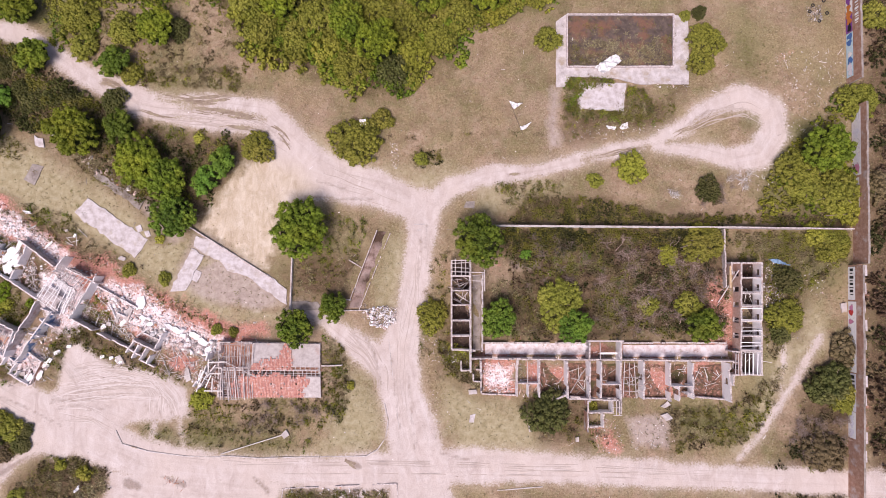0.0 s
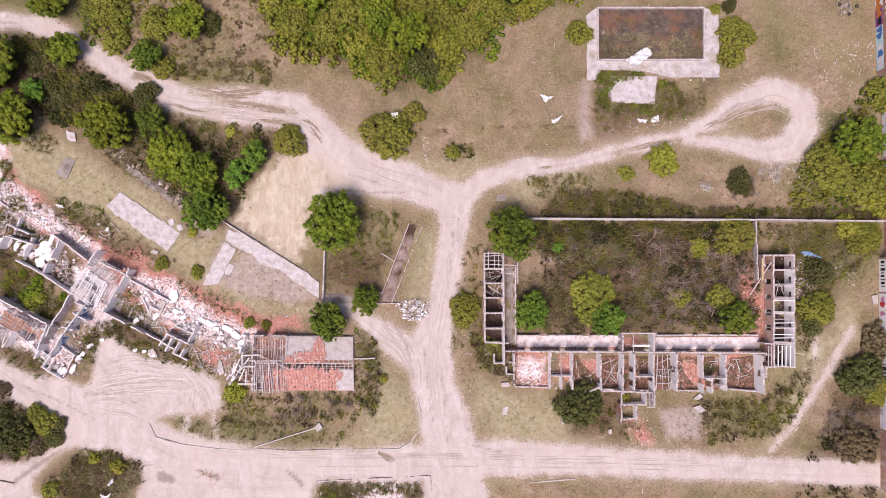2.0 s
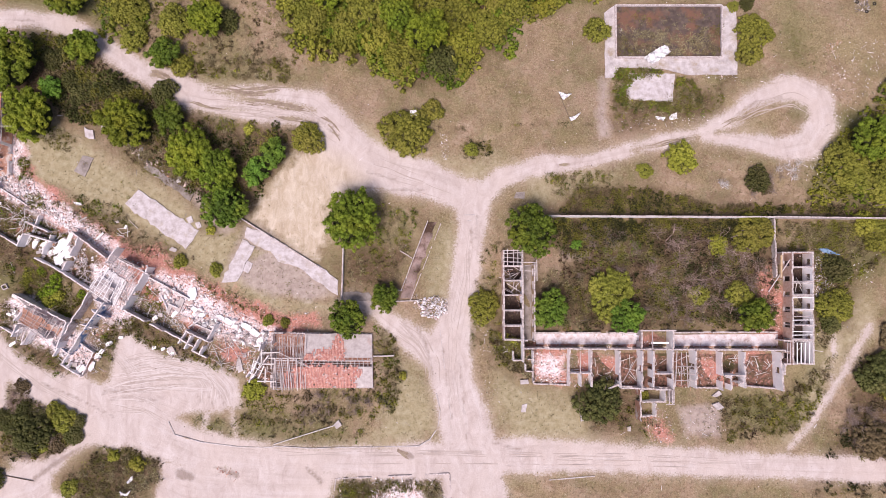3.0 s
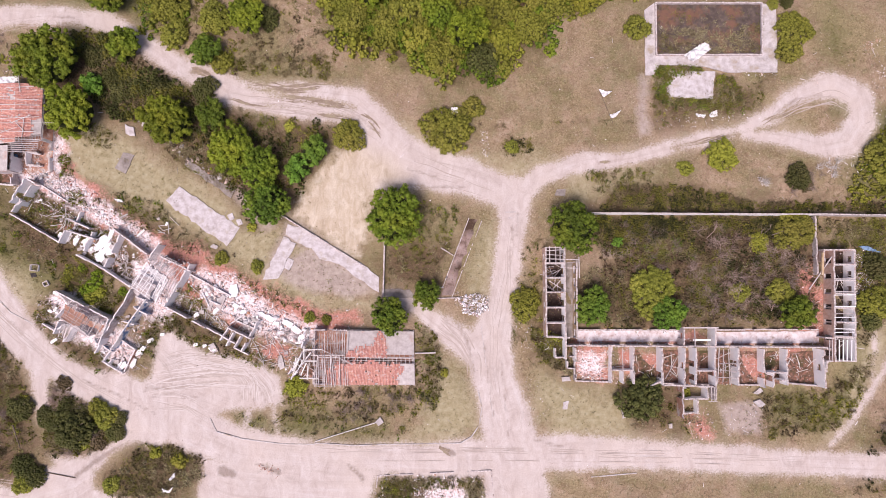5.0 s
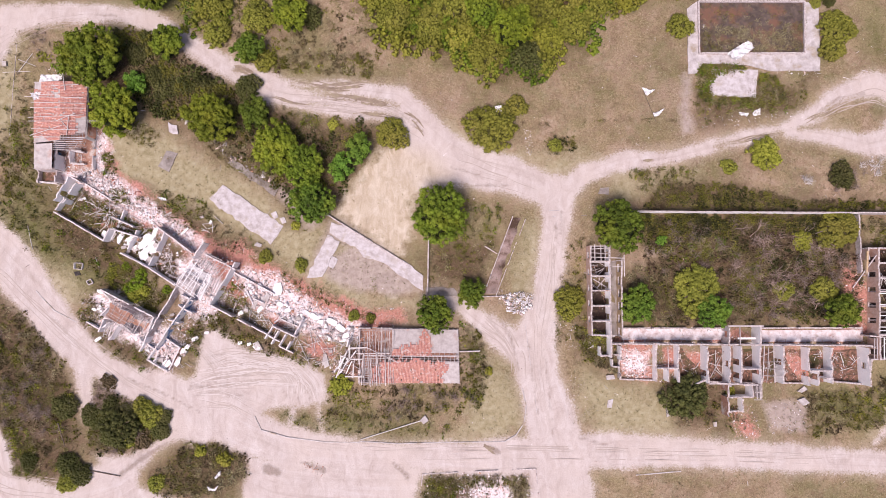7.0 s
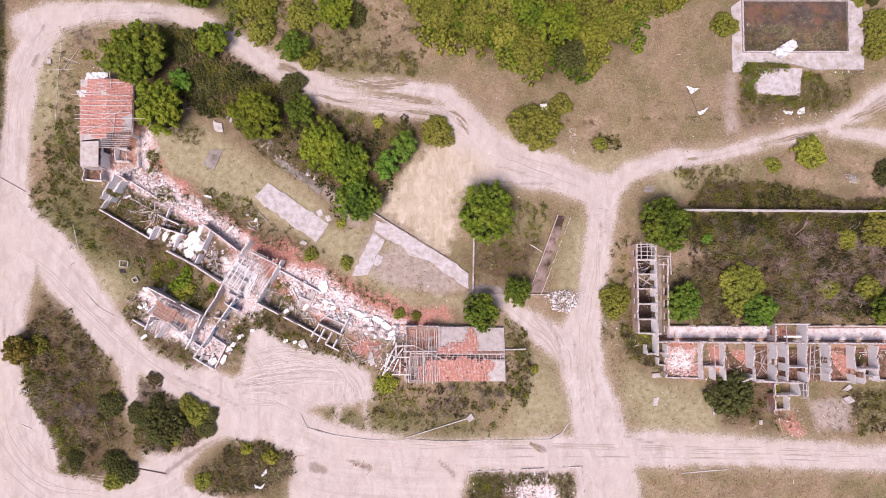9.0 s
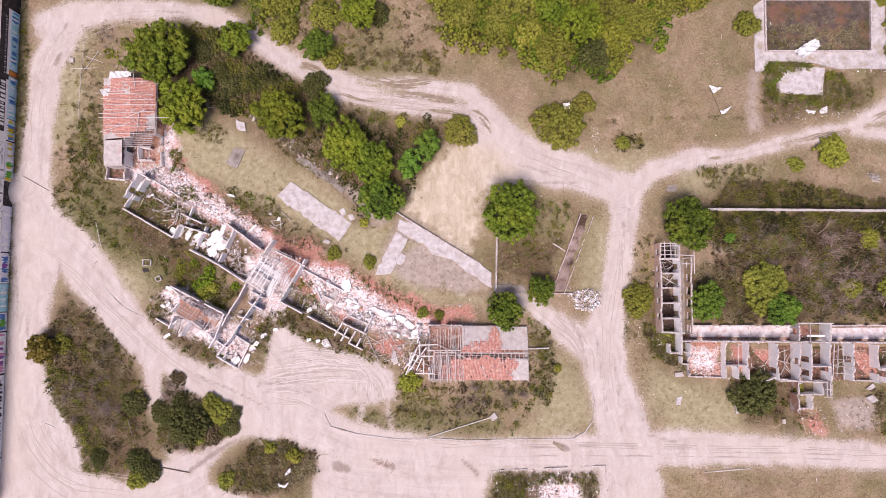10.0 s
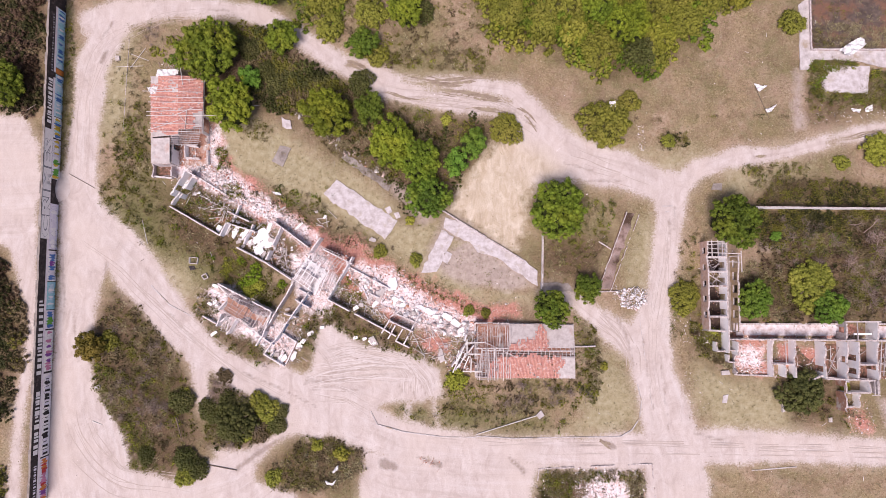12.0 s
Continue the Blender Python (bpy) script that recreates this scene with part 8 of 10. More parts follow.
class Face:
    """A painted wall face: s metres along it from p to q, z up; things are laid proud of it on side n."""

    def __init__(self, parent, p, q, t, side):
        self.parent, self.p = parent, Vector((*p, 0))
        self.L = (Vector((*q, 0)) - self.p).length
        self.d = (Vector((*q, 0)) - self.p) / self.L
        self.n = Vector((-self.d.y, self.d.x, 0)) * side
        self.off = t / 2

    def panel(self, s0, s1, z0, z1, m, proud=0.006, name="painted_panel", label=""):
        bm = bmesh.new()
        f = Matrix((self.d, self.n, Vector((0, 0, 1)))).transposed().to_4x4()
        f.translation = self.p + self.n * self.off - self.parent.location
        box(bm, s0, -0.004, z0, s1, proud, z1, f)
        bmesh.ops.recalc_face_normals(bm, faces=bm.faces)
        return part(name, bm, m, self.parent, label)

    def stroke_bars(self, s0, s1, z0, z1, m, pitch, proud, wide=0.16):
        """A row of plain painted bars, joined into one piece."""
        bm = bmesh.new()
        f = Matrix((self.d, self.n, Vector((0, 0, 1)))).transposed().to_4x4()
        f.translation = self.p + self.n * self.off - self.parent.location
        s, h = s0, z1 - z0
        while s + pitch < s1:
            w = max(wide, min(pitch * rw.uniform(0.2, 0.8), wide * 2.5))
            box(bm, s, 0, z0 + h * rw.uniform(0, 0.12), s + w, proud, z1 - h * rw.uniform(0, 0.15), f)
            if w < pitch * 0.45:
                box(bm, s + pitch * 0.6, 0, z0 + h * rw.uniform(0, 0.3), s + pitch * 0.6 + wide, proud - 0.001, z1 - h * rw.uniform(0, 0.3), f)
            s += pitch * rw.uniform(0.92, 1.08)
        bmesh.ops.recalc_face_normals(bm, faces=bm.faces)
        if bm.verts:
            part("painted_bars", bm, m, self.parent)
        else:
            bm.free()

    def lettering(self, words, s0, s1, z0, z1, m, proud, fat):
        """Broad painted capitals filling the band from s0 to s1."""
        cu = bpy.data.curves.new("lettering", "FONT")
        cu.body, cu.extrude, cu.offset, cu.resolution_u = words, 0.004, fat * 0.45, 2
        ob = bpy.data.objects.new("lettering", cu)
        bpy.context.scene.collection.objects.link(ob)
        me = bpy.data.meshes.new_from_object(ob.evaluated_get(bpy.context.evaluated_depsgraph_get()))
        bpy.data.objects.remove(ob)
        bpy.data.curves.remove(cu)
        bm = bmesh.new()
        bm.from_mesh(me)
        bpy.data.meshes.remove(me)
        lo = [min(v.co[k] for v in bm.verts) for k in (0, 1)]
        hi = [max(v.co[k] for v in bm.verts) for k in (0, 1)]
        for v in bm.verts:
            a = s0 - fat + (s1 - s0 + 2 * fat) * (v.co.x - lo[0]) / (hi[0] - lo[0])
            z = z0 - fat + (z1 - z0 + 2 * fat) * (v.co.y - lo[1]) / (hi[1] - lo[1])
            v.co = self.p + self.d * a + self.n * (self.off + proud + v.co.z) + Vector((0, 0, z)) - self.parent.location
        bmesh.ops.recalc_face_normals(bm, faces=bm.faces)
        return part("painted_lettering", bm, m, self.parent)

    def scribble(self, s0, s1, z0, z1, mats, n, proud):
        """Overlapping painted shapes: rounded blobs with dark outlines."""
        for k in range(n):
            s = s0 + (s1 - s0) * (k + 0.5) / n
            r0 = (s1 - s0) / n * rw.uniform(0.4, 0.75)
            r1 = (z1 - z0) * rw.uniform(0.28, 0.48)
            zc = (z0 + z1) / 2 + rw.uniform(-0.12, 0.12)
            for grow, m, pr in ((1.05, PAINT["slate"] if k % 3 == 0 else rw.choice(mats), proud), (1.0, rw.choice(mats), proud + 0.003)):
                bm = bmesh.new()
                vs = []
                for j in range(12):
                    a = 2 * math.pi * j / 12
                    q = grow * (1 + 0.2 * math.sin(3 * a + k) + 0.1 * math.sin(5 * a))
                    zz = min(max(zc + r1 * q * math.sin(a), z0), z1)
                    vs.append(bm.verts.new(self.p + self.d * (s + r0 * q * math.cos(a)) + Vector((0, 0, zz)) + self.n * (self.off + pr) - self.parent.location))
                bm.faces.new(vs)
                r = bmesh.ops.extrude_face_region(bm, geom=bm.faces[:])
                bmesh.ops.translate(bm, verts=[g for g in r["geom"] if isinstance(g, bmesh.types.BMVert)], vec=-self.n * 0.02)
                bmesh.ops.recalc_face_normals(bm, faces=bm.faces)
                part("painted_shape", bm, m, self.parent)


west_wall = thing("wall_west", (-107.4, 7.1), "tall old boundary wall covered with painted lettering and colour", "wall", kind="structure")
wp, wq = (-107.2, -37.9), (-107.4, 47.8)
wall(west_wall, wp, wq, 4.3, 0.35, BLACKENED, [], 0.05, top=CONCRETE_DARK)
west = Face(west_wall, wp, wq, 0.35, -1)
WL = west.L
wy = lambda y: max(0.03, (884 - y) / 898 * WL * 0.98 - 0.8)
UP0, UP1 = 2.68, 4.15
west.panel(wy(420), wy(225), 2.13, UP1, PAINT["white"])
west.lettering("CRIMES", wy(416), wy(244), 2.32, UP1 - 0.16, PAINT["slate"], 0.012, 0.16)
west.lettering("CRIMES", wy(416), wy(244), 2.32, UP1 - 0.16, PAINT["white"], 0.02, 0.1)
for y1, y0 in ((225, 130), (120, 0), (520, 420), (882, 520)):
    west.panel(wy(y1), wy(y0), 2.12, 2.62, PAINT["pale"], 0.012)
west.stroke_bars(wy(215), wy(130), UP0 + 0.02, UP1 - 0.3, PAINT["white"], 0.8, 0.012, 0.2)
west.stroke_bars(wy(120), wy(10), UP0 + 0.2, UP1 - 0.9, PAINT["lilac"], 0.9, 0.012, 0.06)
west.stroke_bars(wy(655), wy(520), UP0 + 0.02, UP1 - 0.3, PAINT["white"], 1.0, 0.012, 0.3)
west.stroke_bars(wy(790), wy(670), UP0 + 0.02, UP1 - 0.3, PAINT["white"], 1.05, 0.012, 0.3)
west.stroke_bars(wy(882), wy(805), UP0 + 0.2, UP1 - 0.6, PAINT["lilac"], 0.9, 0.012, 0.14)
for y1, y0, m in ((882, 800, "lilac"), (798, 655, "white"), (652, 580, "white"), (578, 545, "lilac"), (544, 495, "cyan"), (494, 440, "white"), (438, 356, "lilac"), (312, 240, "lilac"), (238, 200, "white"), (199, 122, "sky"), (110, 0, "sky"), (121, 111, "orange")):
    west.panel(wy(y1) + 0.02, wy(y0) - 0.02, 0.05, 2.1, PAINT[m])
for y1, y0, mats, n in ((880, 802, ("pink", "purple", "red", "orange"), 9), (795, 660, ("white", "black", "lilac"), 9), (650, 582, ("pink", "lilac", "white", "purple"), 7), (575, 548, ("green", "blue"), 3), (540, 500, ("sky", "white", "cyan"), 5), (492, 442, ("blue", "lilac", "purple"), 6),
                        (436, 360, ("lilac", "white"), 5), (310, 242, ("yellow", "green", "white", "lilac"), 8), (236, 202, ("blue", "yellow", "cyan"), 4), (196, 124, ("cyan", "blue", "white", "sky"), 10), (108, 2, ("blue", "cyan", "white", "sky"), 14)):
    west.scribble(wy(y1), wy(y0), 0.15, 2.05, [PAINT[k] for k in mats], n * 2, 0.01)
west.stroke_bars(wy(795), wy(660), 0.4, 1.7, PAINT["black"], 1.3, 0.022, 0.14)
for k in range(16):
    c = lerp(wp, wq, (k + 0.5) / 16)
    b = bmesh.new()
    box(b, -0.3, -1.0, 0, -0.17, 1.0, 4.25 if k % 2 else 4.2)
    bmesh.ops.translate(b, verts=b.verts, vec=Vector((*c, 0)))
    bmesh.ops.recalc_face_normals(b, faces=b.faces)
    part("buttress", shift(b, west_wall), CONCRETE_DARK, west_wall)

east_wall = thing("wall_east", (69.6, 10.3), "old red-brown boundary wall with painted white panels", "wall", kind="structure")
EAST = [((70.1, 51.7), (69.6, 34.7)), ((70.2, 30.7), (69.6, 12.2)), ((69.6, 12.2), (69.3, 3.8)), ((68.4, 3.6), (66.8, -34.5))]
for k, (p0, p1) in enumerate(EAST):
    wall(east_wall, p0, p1, 3.6, 0.4, BLOCKWORK, [], 0.06, top=CONCRETE_DARK)
e0 = Face(east_wall, EAST[0][0], EAST[0][1], 0.4, -1)
ey = lambda y: (y + 20) / 170 * e0.L
e0.panel(ey(-15), ey(30), 0.05, 1.7, PAINT["white"])
e0.panel(ey(30), ey(62), 0.05, 1.6, PAINT["purple"])
e0.panel(ey(63), ey(140), 0.05, 1.7, PAINT["sky"])
e0.scribble(ey(-12), ey(60), 0.1, 1.6, [PAINT["black"], PAINT["orange"], PAINT["purple"]], 6, 0.01)
e0.scribble(ey(64), ey(138), 0.1, 1.7, [PAINT["white"], PAINT["blue"], PAINT["sky"], PAINT["lilac"]], 7, 0.01)
e0.stroke_bars(ey(15), ey(60), 2.2, 3.2, PAINT["white"], 1.0, 0.012, 0.16)
e1 = Face(east_wall, EAST[1][0], EAST[1][1], 0.4, -1)
e1.panel(0.5, 12.0, 0.05, 2.2, PAINT["pale"])
e1.scribble(1.0, 11.5, 0.2, 2.0, [PAINT["lilac"], PAINT["white"], PAINT["pale"], PAINT["pink"]], 7, 0.01)
e1.panel(12.4, 18.0, 0.05, 1.7, PAINT["lilac"])
e1.scribble(12.6, 17.8, 0.2, 1.5, [PAINT["slate"], PAINT["white"], PAINT["lilac"]], 5, 0.01)
e3 = Face(east_wall, EAST[3][0], EAST[3][1], 0.4, -1)
ez = lambda y: (y - 470) / 410 * e3.L
e3.panel(ez(473), ez(532), 0.05, 1.75, PAINT["white"])
e3.panel(ez(535), ez(660), 0.05, 2.0, PAINT["white"])
e3.panel(ez(662), ez(728), 0.05, 1.9, PAINT["lilac"])
e3.panel(ez(729), ez(775), 0.05, 1.8, PAINT["white"])
e3.stroke_bars(ez(476), ez(530), 0.4, 1.4, PAINT["black"], 1.2, 0.014, 0.18)
e3.scribble(ez(542), ez(575), 0.2, 1.5, [PAINT["red"], PAINT["pink"], PAINT["green"], PAINT["white"]], 4, 0.01)
e3.scribble(ez(606), ez(652), 0.2, 1.5, [PAINT["orange"], PAINT["red"], PAINT["green"], PAINT["white"]], 4, 0.01)
e3.stroke_bars(ez(665), ez(727), 0.3, 1.6, PAINT["black"], 1.4, 0.014, 0.28)
e3.scribble(ez(730), ez(772), 0.2, 1.5, [PAINT["white"], PAINT["lilac"]], 3, 0.01)
for k, y in enumerate((480, 512, 544, 576, 608, 640, 672, 704, 736, 768, 800)):
    b = bmesh.new()
    c = lerp(EAST[3][0], EAST[3][1], (y - 470) / 410)
    box(b, 0.22, -0.9, 0, 0.55, 0.9, 3.5 - 0.2 * (k % 3))
    bmesh.ops.translate(b, verts=b.verts, vec=Vector((*c, 0)))
    bmesh.ops.recalc_face_normals(b, faces=b.faces)
    part("buttress", shift(b, east_wall), PLASTER_GREY, east_wall)

# ---- the walled basin on its platform ----
basin = thing("concrete_platform", (30.8, 41.7), "raised concrete platform with a rimmed earth-filled basin", "platform")
part("slab", shift(slab_mesh([(19.5, 45.7), (21.4, 47.1), (21.4, 37.9), (39.7, 37.9), (40.0, 46.9), (42.4, 46.7), (42.2, 34.7), (33.6, 34.7), (29.7, 35.7), (22.0, 36.1), (20.8, 34.2), (19.4, 34.2)], -0.1, 0.22, 0.06), basin), CONCRETE, basin, "grey worn concrete apron")
for p0, p1 in (((21.4, 46.9), (39.8, 46.9)), ((39.8, 46.9), (39.5, 37.7)), ((39.5, 37.7), (21.3, 37.7)), ((21.3, 37.7), (21.4, 46.9))):
    wall(basin, p0, p1, 0.6, 0.3, PLASTER_GREY, [], 0.06, name="rim")
MUD = speckled("dark_basin_mud", [(0.25, (0.05, 0.035, 0.03)), (0.5, (0.1, 0.075, 0.065)), (0.75, (0.2, 0.15, 0.12))], 0.9, 0.7, ((0.19, 0.1, 0.068), 0.5, 0.62, 0.28), 0.3)
part("basin_floor", shift(slab_mesh([(21.7, 46.8), (39.7, 46.8), (39.5, 38.0), (21.6, 38.0)], 0.0, 0.12, 0.0), basin), MUD, basin, "dark reddish mud with dry weeds")
slab_thing("concrete_slab", [(23.4, 35.0), (31.5, 34.9), (30.9, 30.0), (22.9, 30.4)], 0.16, WORN_PAD, "pale rectangular concrete slab among weeds", "slab", rough=0.1)
crumpled("plastic_sheet", [(26.0, 37.5), (27.8, 38.7), (29.6, 39.7), (30.5, 38.5), (28.9, 37.3), (27.2, 36.2)], 0.65, SHEET, "large crumpled white sheet on the basin rim", "sheet", 0.7)
crumpled("plastic_sheet", [(11.3, 31.8), (12.6, 31.3), (13.6, 31.4), (12.3, 30.4), (11.9, 30.6)], 0.1, SHEET, "white torn sheet on dry grass", "sheet", 0.4)
crumpled("plastic_sheet", [(13.1, 27.3), (14.0, 27.5), (15.1, 28.1), (14.1, 26.9), (13.6, 26.7), (13.2, 26.8)], 0.1, SHEET, "white torn sheet on dry grass", "sheet", 0.4)
crumpled("plastic_sheet", [(27.9, 27.5), (29.6, 27.2), (29.2, 26.7), (28.0, 27.0)], 0.1, SHEET, "white torn sheet among weeds", "sheet", 0.3)
crumpled("plastic_sheet", [(30.1, 27.1), (30.6, 27.7), (31.6, 28.1), (31.5, 27.0), (30.5, 26.8)], 0.1, SHEET, "white torn sheet among weeds", "sheet", 0.4)
crumpled("plastic_sheet", [(-14.1, 28.1), (-13.0, 28.2), (-12.9, 27.2), (-13.9, 27.1)], 1.6, SHEET, "pale blue-white panel lying in a bush", "sheet", 0.15)
crumpled("plastic_sheet", [(-60.2, -33.3), (-59.5, -32.4), (-59.2, -32.2), (-59.2, -32.9), (-60.0, -33.5)], 0.9, SHEET, "white torn sheet on brown scrub", "sheet", 0.4)
crumpled("plastic_sheet", [(-61.3, -34.7), (-60.2, -35.1), (-59.5, -34.5), (-60.0, -35.4), (-61.1, -35.3)], 0.9, SHEET, "white torn sheet on brown scrub", "sheet", 0.3)
crumpled("plastic_sheet", [(-71.1, 12.9), (-69.7, 12.7), (-69.4, 12.3), (-70.3, 12.3)], 0.3, SHEET, "white torn sheet on grass", "sheet", 0.3)

# ---- slabs, paths and low walls on the lawn ----
CHANNEL = speckled("reddish_channel_floor", [(0.3, (0.1, 0.065, 0.05)), (0.45, (0.27, 0.19, 0.165)), (0.65, (0.42, 0.33, 0.31))], 0.8, 0.95, ((0.08, 0.05, 0.035), 0.5, 0.62, 0.2), 0.3)
PADS = []
PADS += [([(3.5, 13.4), (3.9, 14.4), (5.4, 14.5), (5.3, 13.2)], 0.06, CONCRETE_DARK, "small grey concrete patch on grass"), ([(-62.4, 12.6), (-60.2, 15.0), (-49.8, 8.0), (-52.0, 4.8)], 0.14, WORN_PAD, "pale rectangular concrete pad on the lawn"), ([(-41.7, 8.6), (-38.9, 7.8), (-33.7, 4.7), (-28.9, 1.7), (-26.2, -0.5), (-26.2, -3.0), (-28.1, -1.8), (-31.1, 0.3), (-32.0, 1.2), (-33.7, 2.0), (-36.3, 2.7), (-37.2, 4.0), (-40.2, 5.5), (-42.0, 6.8)], 0.1, WORN_PAD, "pale broken concrete path across the lawn"), ([(-42.4, 6.5), (-40.3, 5.3), (-43.2, -0.6), (-45.8, -0.8)], 0.1, WORN_PAD, "pale concrete path spur on the lawn"), ([(-41.6, 2.9), (-40.6, 2.4), (-41.4, 0.7), (-42.2, 1.2)], 0.1, WORN_PAD, "small pale concrete slab"), ([(-59.5, 18.8), (-58.5, 19.4), (-50.8, 14.3), (-51.4, 13.0)], 0.2, CONCRETE_DARK, "dark weathered concrete strip below the trees")]
PADS += [([(-71.3, 18.2), (-69.9, 20.9), (-68.0, 20.4), (-69.4, 17.2)], 0.1, CONCRETE_DARK, "small worn concrete pad on the lawn"), ([(-25.8, -2.3), (-21.1, -2.5), (-20.3, -4.0), (-25.8, -3.8)], 0.06, CONCRETE_DARK, "grey concrete crossing beside a tree"), ([(-69.7, 25.8), (-68.2, 25.2), (-67.9, 23.7), (-69.5, 24.1)], 0.3, WORN_PAD, "small concrete block among weeds"), ([(-60.1, 11.8), (-59.8, 11.0), (-60.7, 10.8), (-61.2, 11.4)], 0.08, WORN_PAD, "chipped piece of concrete"), ([(-52.0, 10.1), (-51.1, 10.5), (-50.7, 9.5), (-51.4, 9.1)], 0.2, WORN_PAD, "chipped piece of concrete"), ([(-50.5, 9.3), (-49.7, 9.5), (-49.3, 8.6), (-50.0, 8.3)], 0.2, WORN_PAD, "chipped piece of concrete"), ([(4.5, -21.2), (5.4, -21.0), (5.1, -22.4), (4.3, -22.4)], 0.02, WORN_PAD, "chipped piece of concrete"), ([(-11.4, 9.3), (-9.6, 9.3), (-14.1, -3.5), (-15.7, -3.5)], 0.05, CHANNEL, "sunken reddish concrete channel floor")]
for pts, z, m, label in PADS:
    slab_thing("concrete_slab", pts, max(z, 0.1) + (0.05 if "path" in label else 0.0), m, label, "slab", rough=0.2)
low = thing("low_wall", (-25.6, 0.8), "low white garden wall beside a tree", "wall")
wall(low, (-25.3, 5.7), (-25.5, -3.8), 0.8, 0.26, PLASTER, [], 0.08)
channel = thing("sunken_channel", (-13.2, 2.7), "long narrow roofless channel with low crumbling walls", "wall")
wall(channel, (-11.1, 9.5), (-15.6, -2.3), 0.7, 0.17, BLOCKWORK, [], 0.2)
wall(channel, (-8.9, 9.1), (-14.0, -3.8), 0.4, 0.15, BLOCKWORK, [(3, 1.2, 0, 0.4), (8, 1.0, 0, 0.4)], 0.25)
wall(channel, (-16.6, -4.0), (-12.8, -3.9), 0.45, 0.2, PLASTER, [], 0.1)
wall(channel, (-16.6, -2.1), (-15.4, -2.2), 0.45, 0.2, PLASTER, [], 0.1)
wall(channel, (-15.8, 4.5), (-13.7, 3.2), 0.4, 0.18, PLASTER, [], 0.1)
edge = thing("low_wall", (-34.7, 6.5), "low dark kerb wall along the sand patch", "wall")
wall(edge, (-42.8, 10.1), (-37.2, 6.6), 0.5, 0.24, PLASTER_GREY, [], 0.1)
wall(edge, (-36.8, 6.4), (-28.6, 1.3), 0.45, 0.24, PLASTER_GREY, [], 0.15)
low2 = thing("low_wall", (-18.3, -13.4), "low white wall stub beside the roofed ruin", "wall")
wall(low2, (-20.2, -13.1), (-16.7, -13.0), 0.6, 0.24, PLASTER, [], 0.05)
foundation = thing("low_wall", (-17.1, -33.6), "low broken foundation walls round a rubble lot", "wall")
wall(foundation, (-26.3, -33.1), (-7.6, -32.3), 0.22, 0.22, PLASTER_GREY, [(2, 1.5, 0, 0.2), (6, 2.6, 0, 0.2), (12.5, 2.2, 0, 0.2)], 0.15)
wall(foundation, (-7.6, -32.3), (-7.0, -39.7), 0.22, 0.22, PLASTER_GREY, [(2.5, 1.4, 0, 0.2)], 0.15)
wall(foundation, (-26.3, -33.1), (-27.1, -39.7), 0.22, 0.22, PLASTER_GREY, [(3, 1.6, 0, 0.2)], 0.15)
old_fence = thing("low_wall", (-96.3, 31.5), "line of old low stone kerb in grass", "wall")
wall(old_fence, (-96.2, 39.4), (-96.7, 23.6), 0.08, 0.1, CONCRETE_DARK, [], 0.05)


def kerb(pts, label, z=0.12, wide=0.2):
    ob = thing("kerb", pts[0], label, "kerb", "", "structure")
    for p0, p1 in zip(pts, pts[1:]):
        wall(ob, p0, p1, z, wide, CONCRETE, [], 0.02, name="kerb_stone", top=CONCRETE)


kerb([(-36.7, -27.8), (-30.2, -28.2), (-22.8, -28.0), (-12.7, -27.9), (-10.8, -26.8), (-9.5, -24.9), (-9.1, -22.1), (-9.7, -19.3)], "pale concrete kerb round the grass corner")
kerb([(-54.1, -23.7), (-53.0, -25.9), (-48.7, -27.1), (-42.3, -27.9), (-36.7, -28.0)], "half-buried pale kerb beside the track")
kerb([(-9.1, -8.7), (-8.2, -16.1), (-7.3, -23.5)], "half-buried pale kerb line in the track", 0.03, 0.1)
kerb([(-91.1, -2.9), (-87.9, -6.2), (-84.1, -8.1)], "half-buried pale kerb beside the track", 0.08)
kerb([(8.9, -33.4), (16.4, -32.8)], "half-buried pale kerb beside the track", 0.1)
kerb([(-6.1, 10.5), (-3.1, 10.6)], "worn concrete sill across the track", 0.05)
kerb([(-6.1, 9.5), (-3.7, 9.6)], "worn concrete sill across the track", 0.05)


def pole(name, a, b, r0, r1, label, category, m=None):
    """A tapered round pole lying from a to b."""
    A, B = Vector(a), Vector(b)
    d = (B - A).normalized()
    s = d.orthogonal().normalized()
    u = d.cross(s)
    bm = bmesh.new()
    rings = [[bm.verts.new(c - A + (s * math.cos(k * math.pi / 4) + u * math.sin(k * math.pi / 4)) * r) for k in range(8)] for c, r in ((A, r0), (A.lerp(B, 0.5), (r0 + r1) / 2 * 1.03), (B, r1))]
    for p, q in zip(rings, rings[1:]):
        for k in range(8):
            bm.faces.new((p[k], p[(k + 1) % 8], q[(k + 1) % 8], q[k]))
    bm.faces.new(rings[0][::-1])
    bm.faces.new(rings[-1])
    me = bpy.data.meshes.new(name)
    bm.to_mesh(me)
    bm.free()
    me.materials.append(m or BLEACHED)
    ob = new(name, me)
    ob.location = A
    return tagged(ob, label, category)


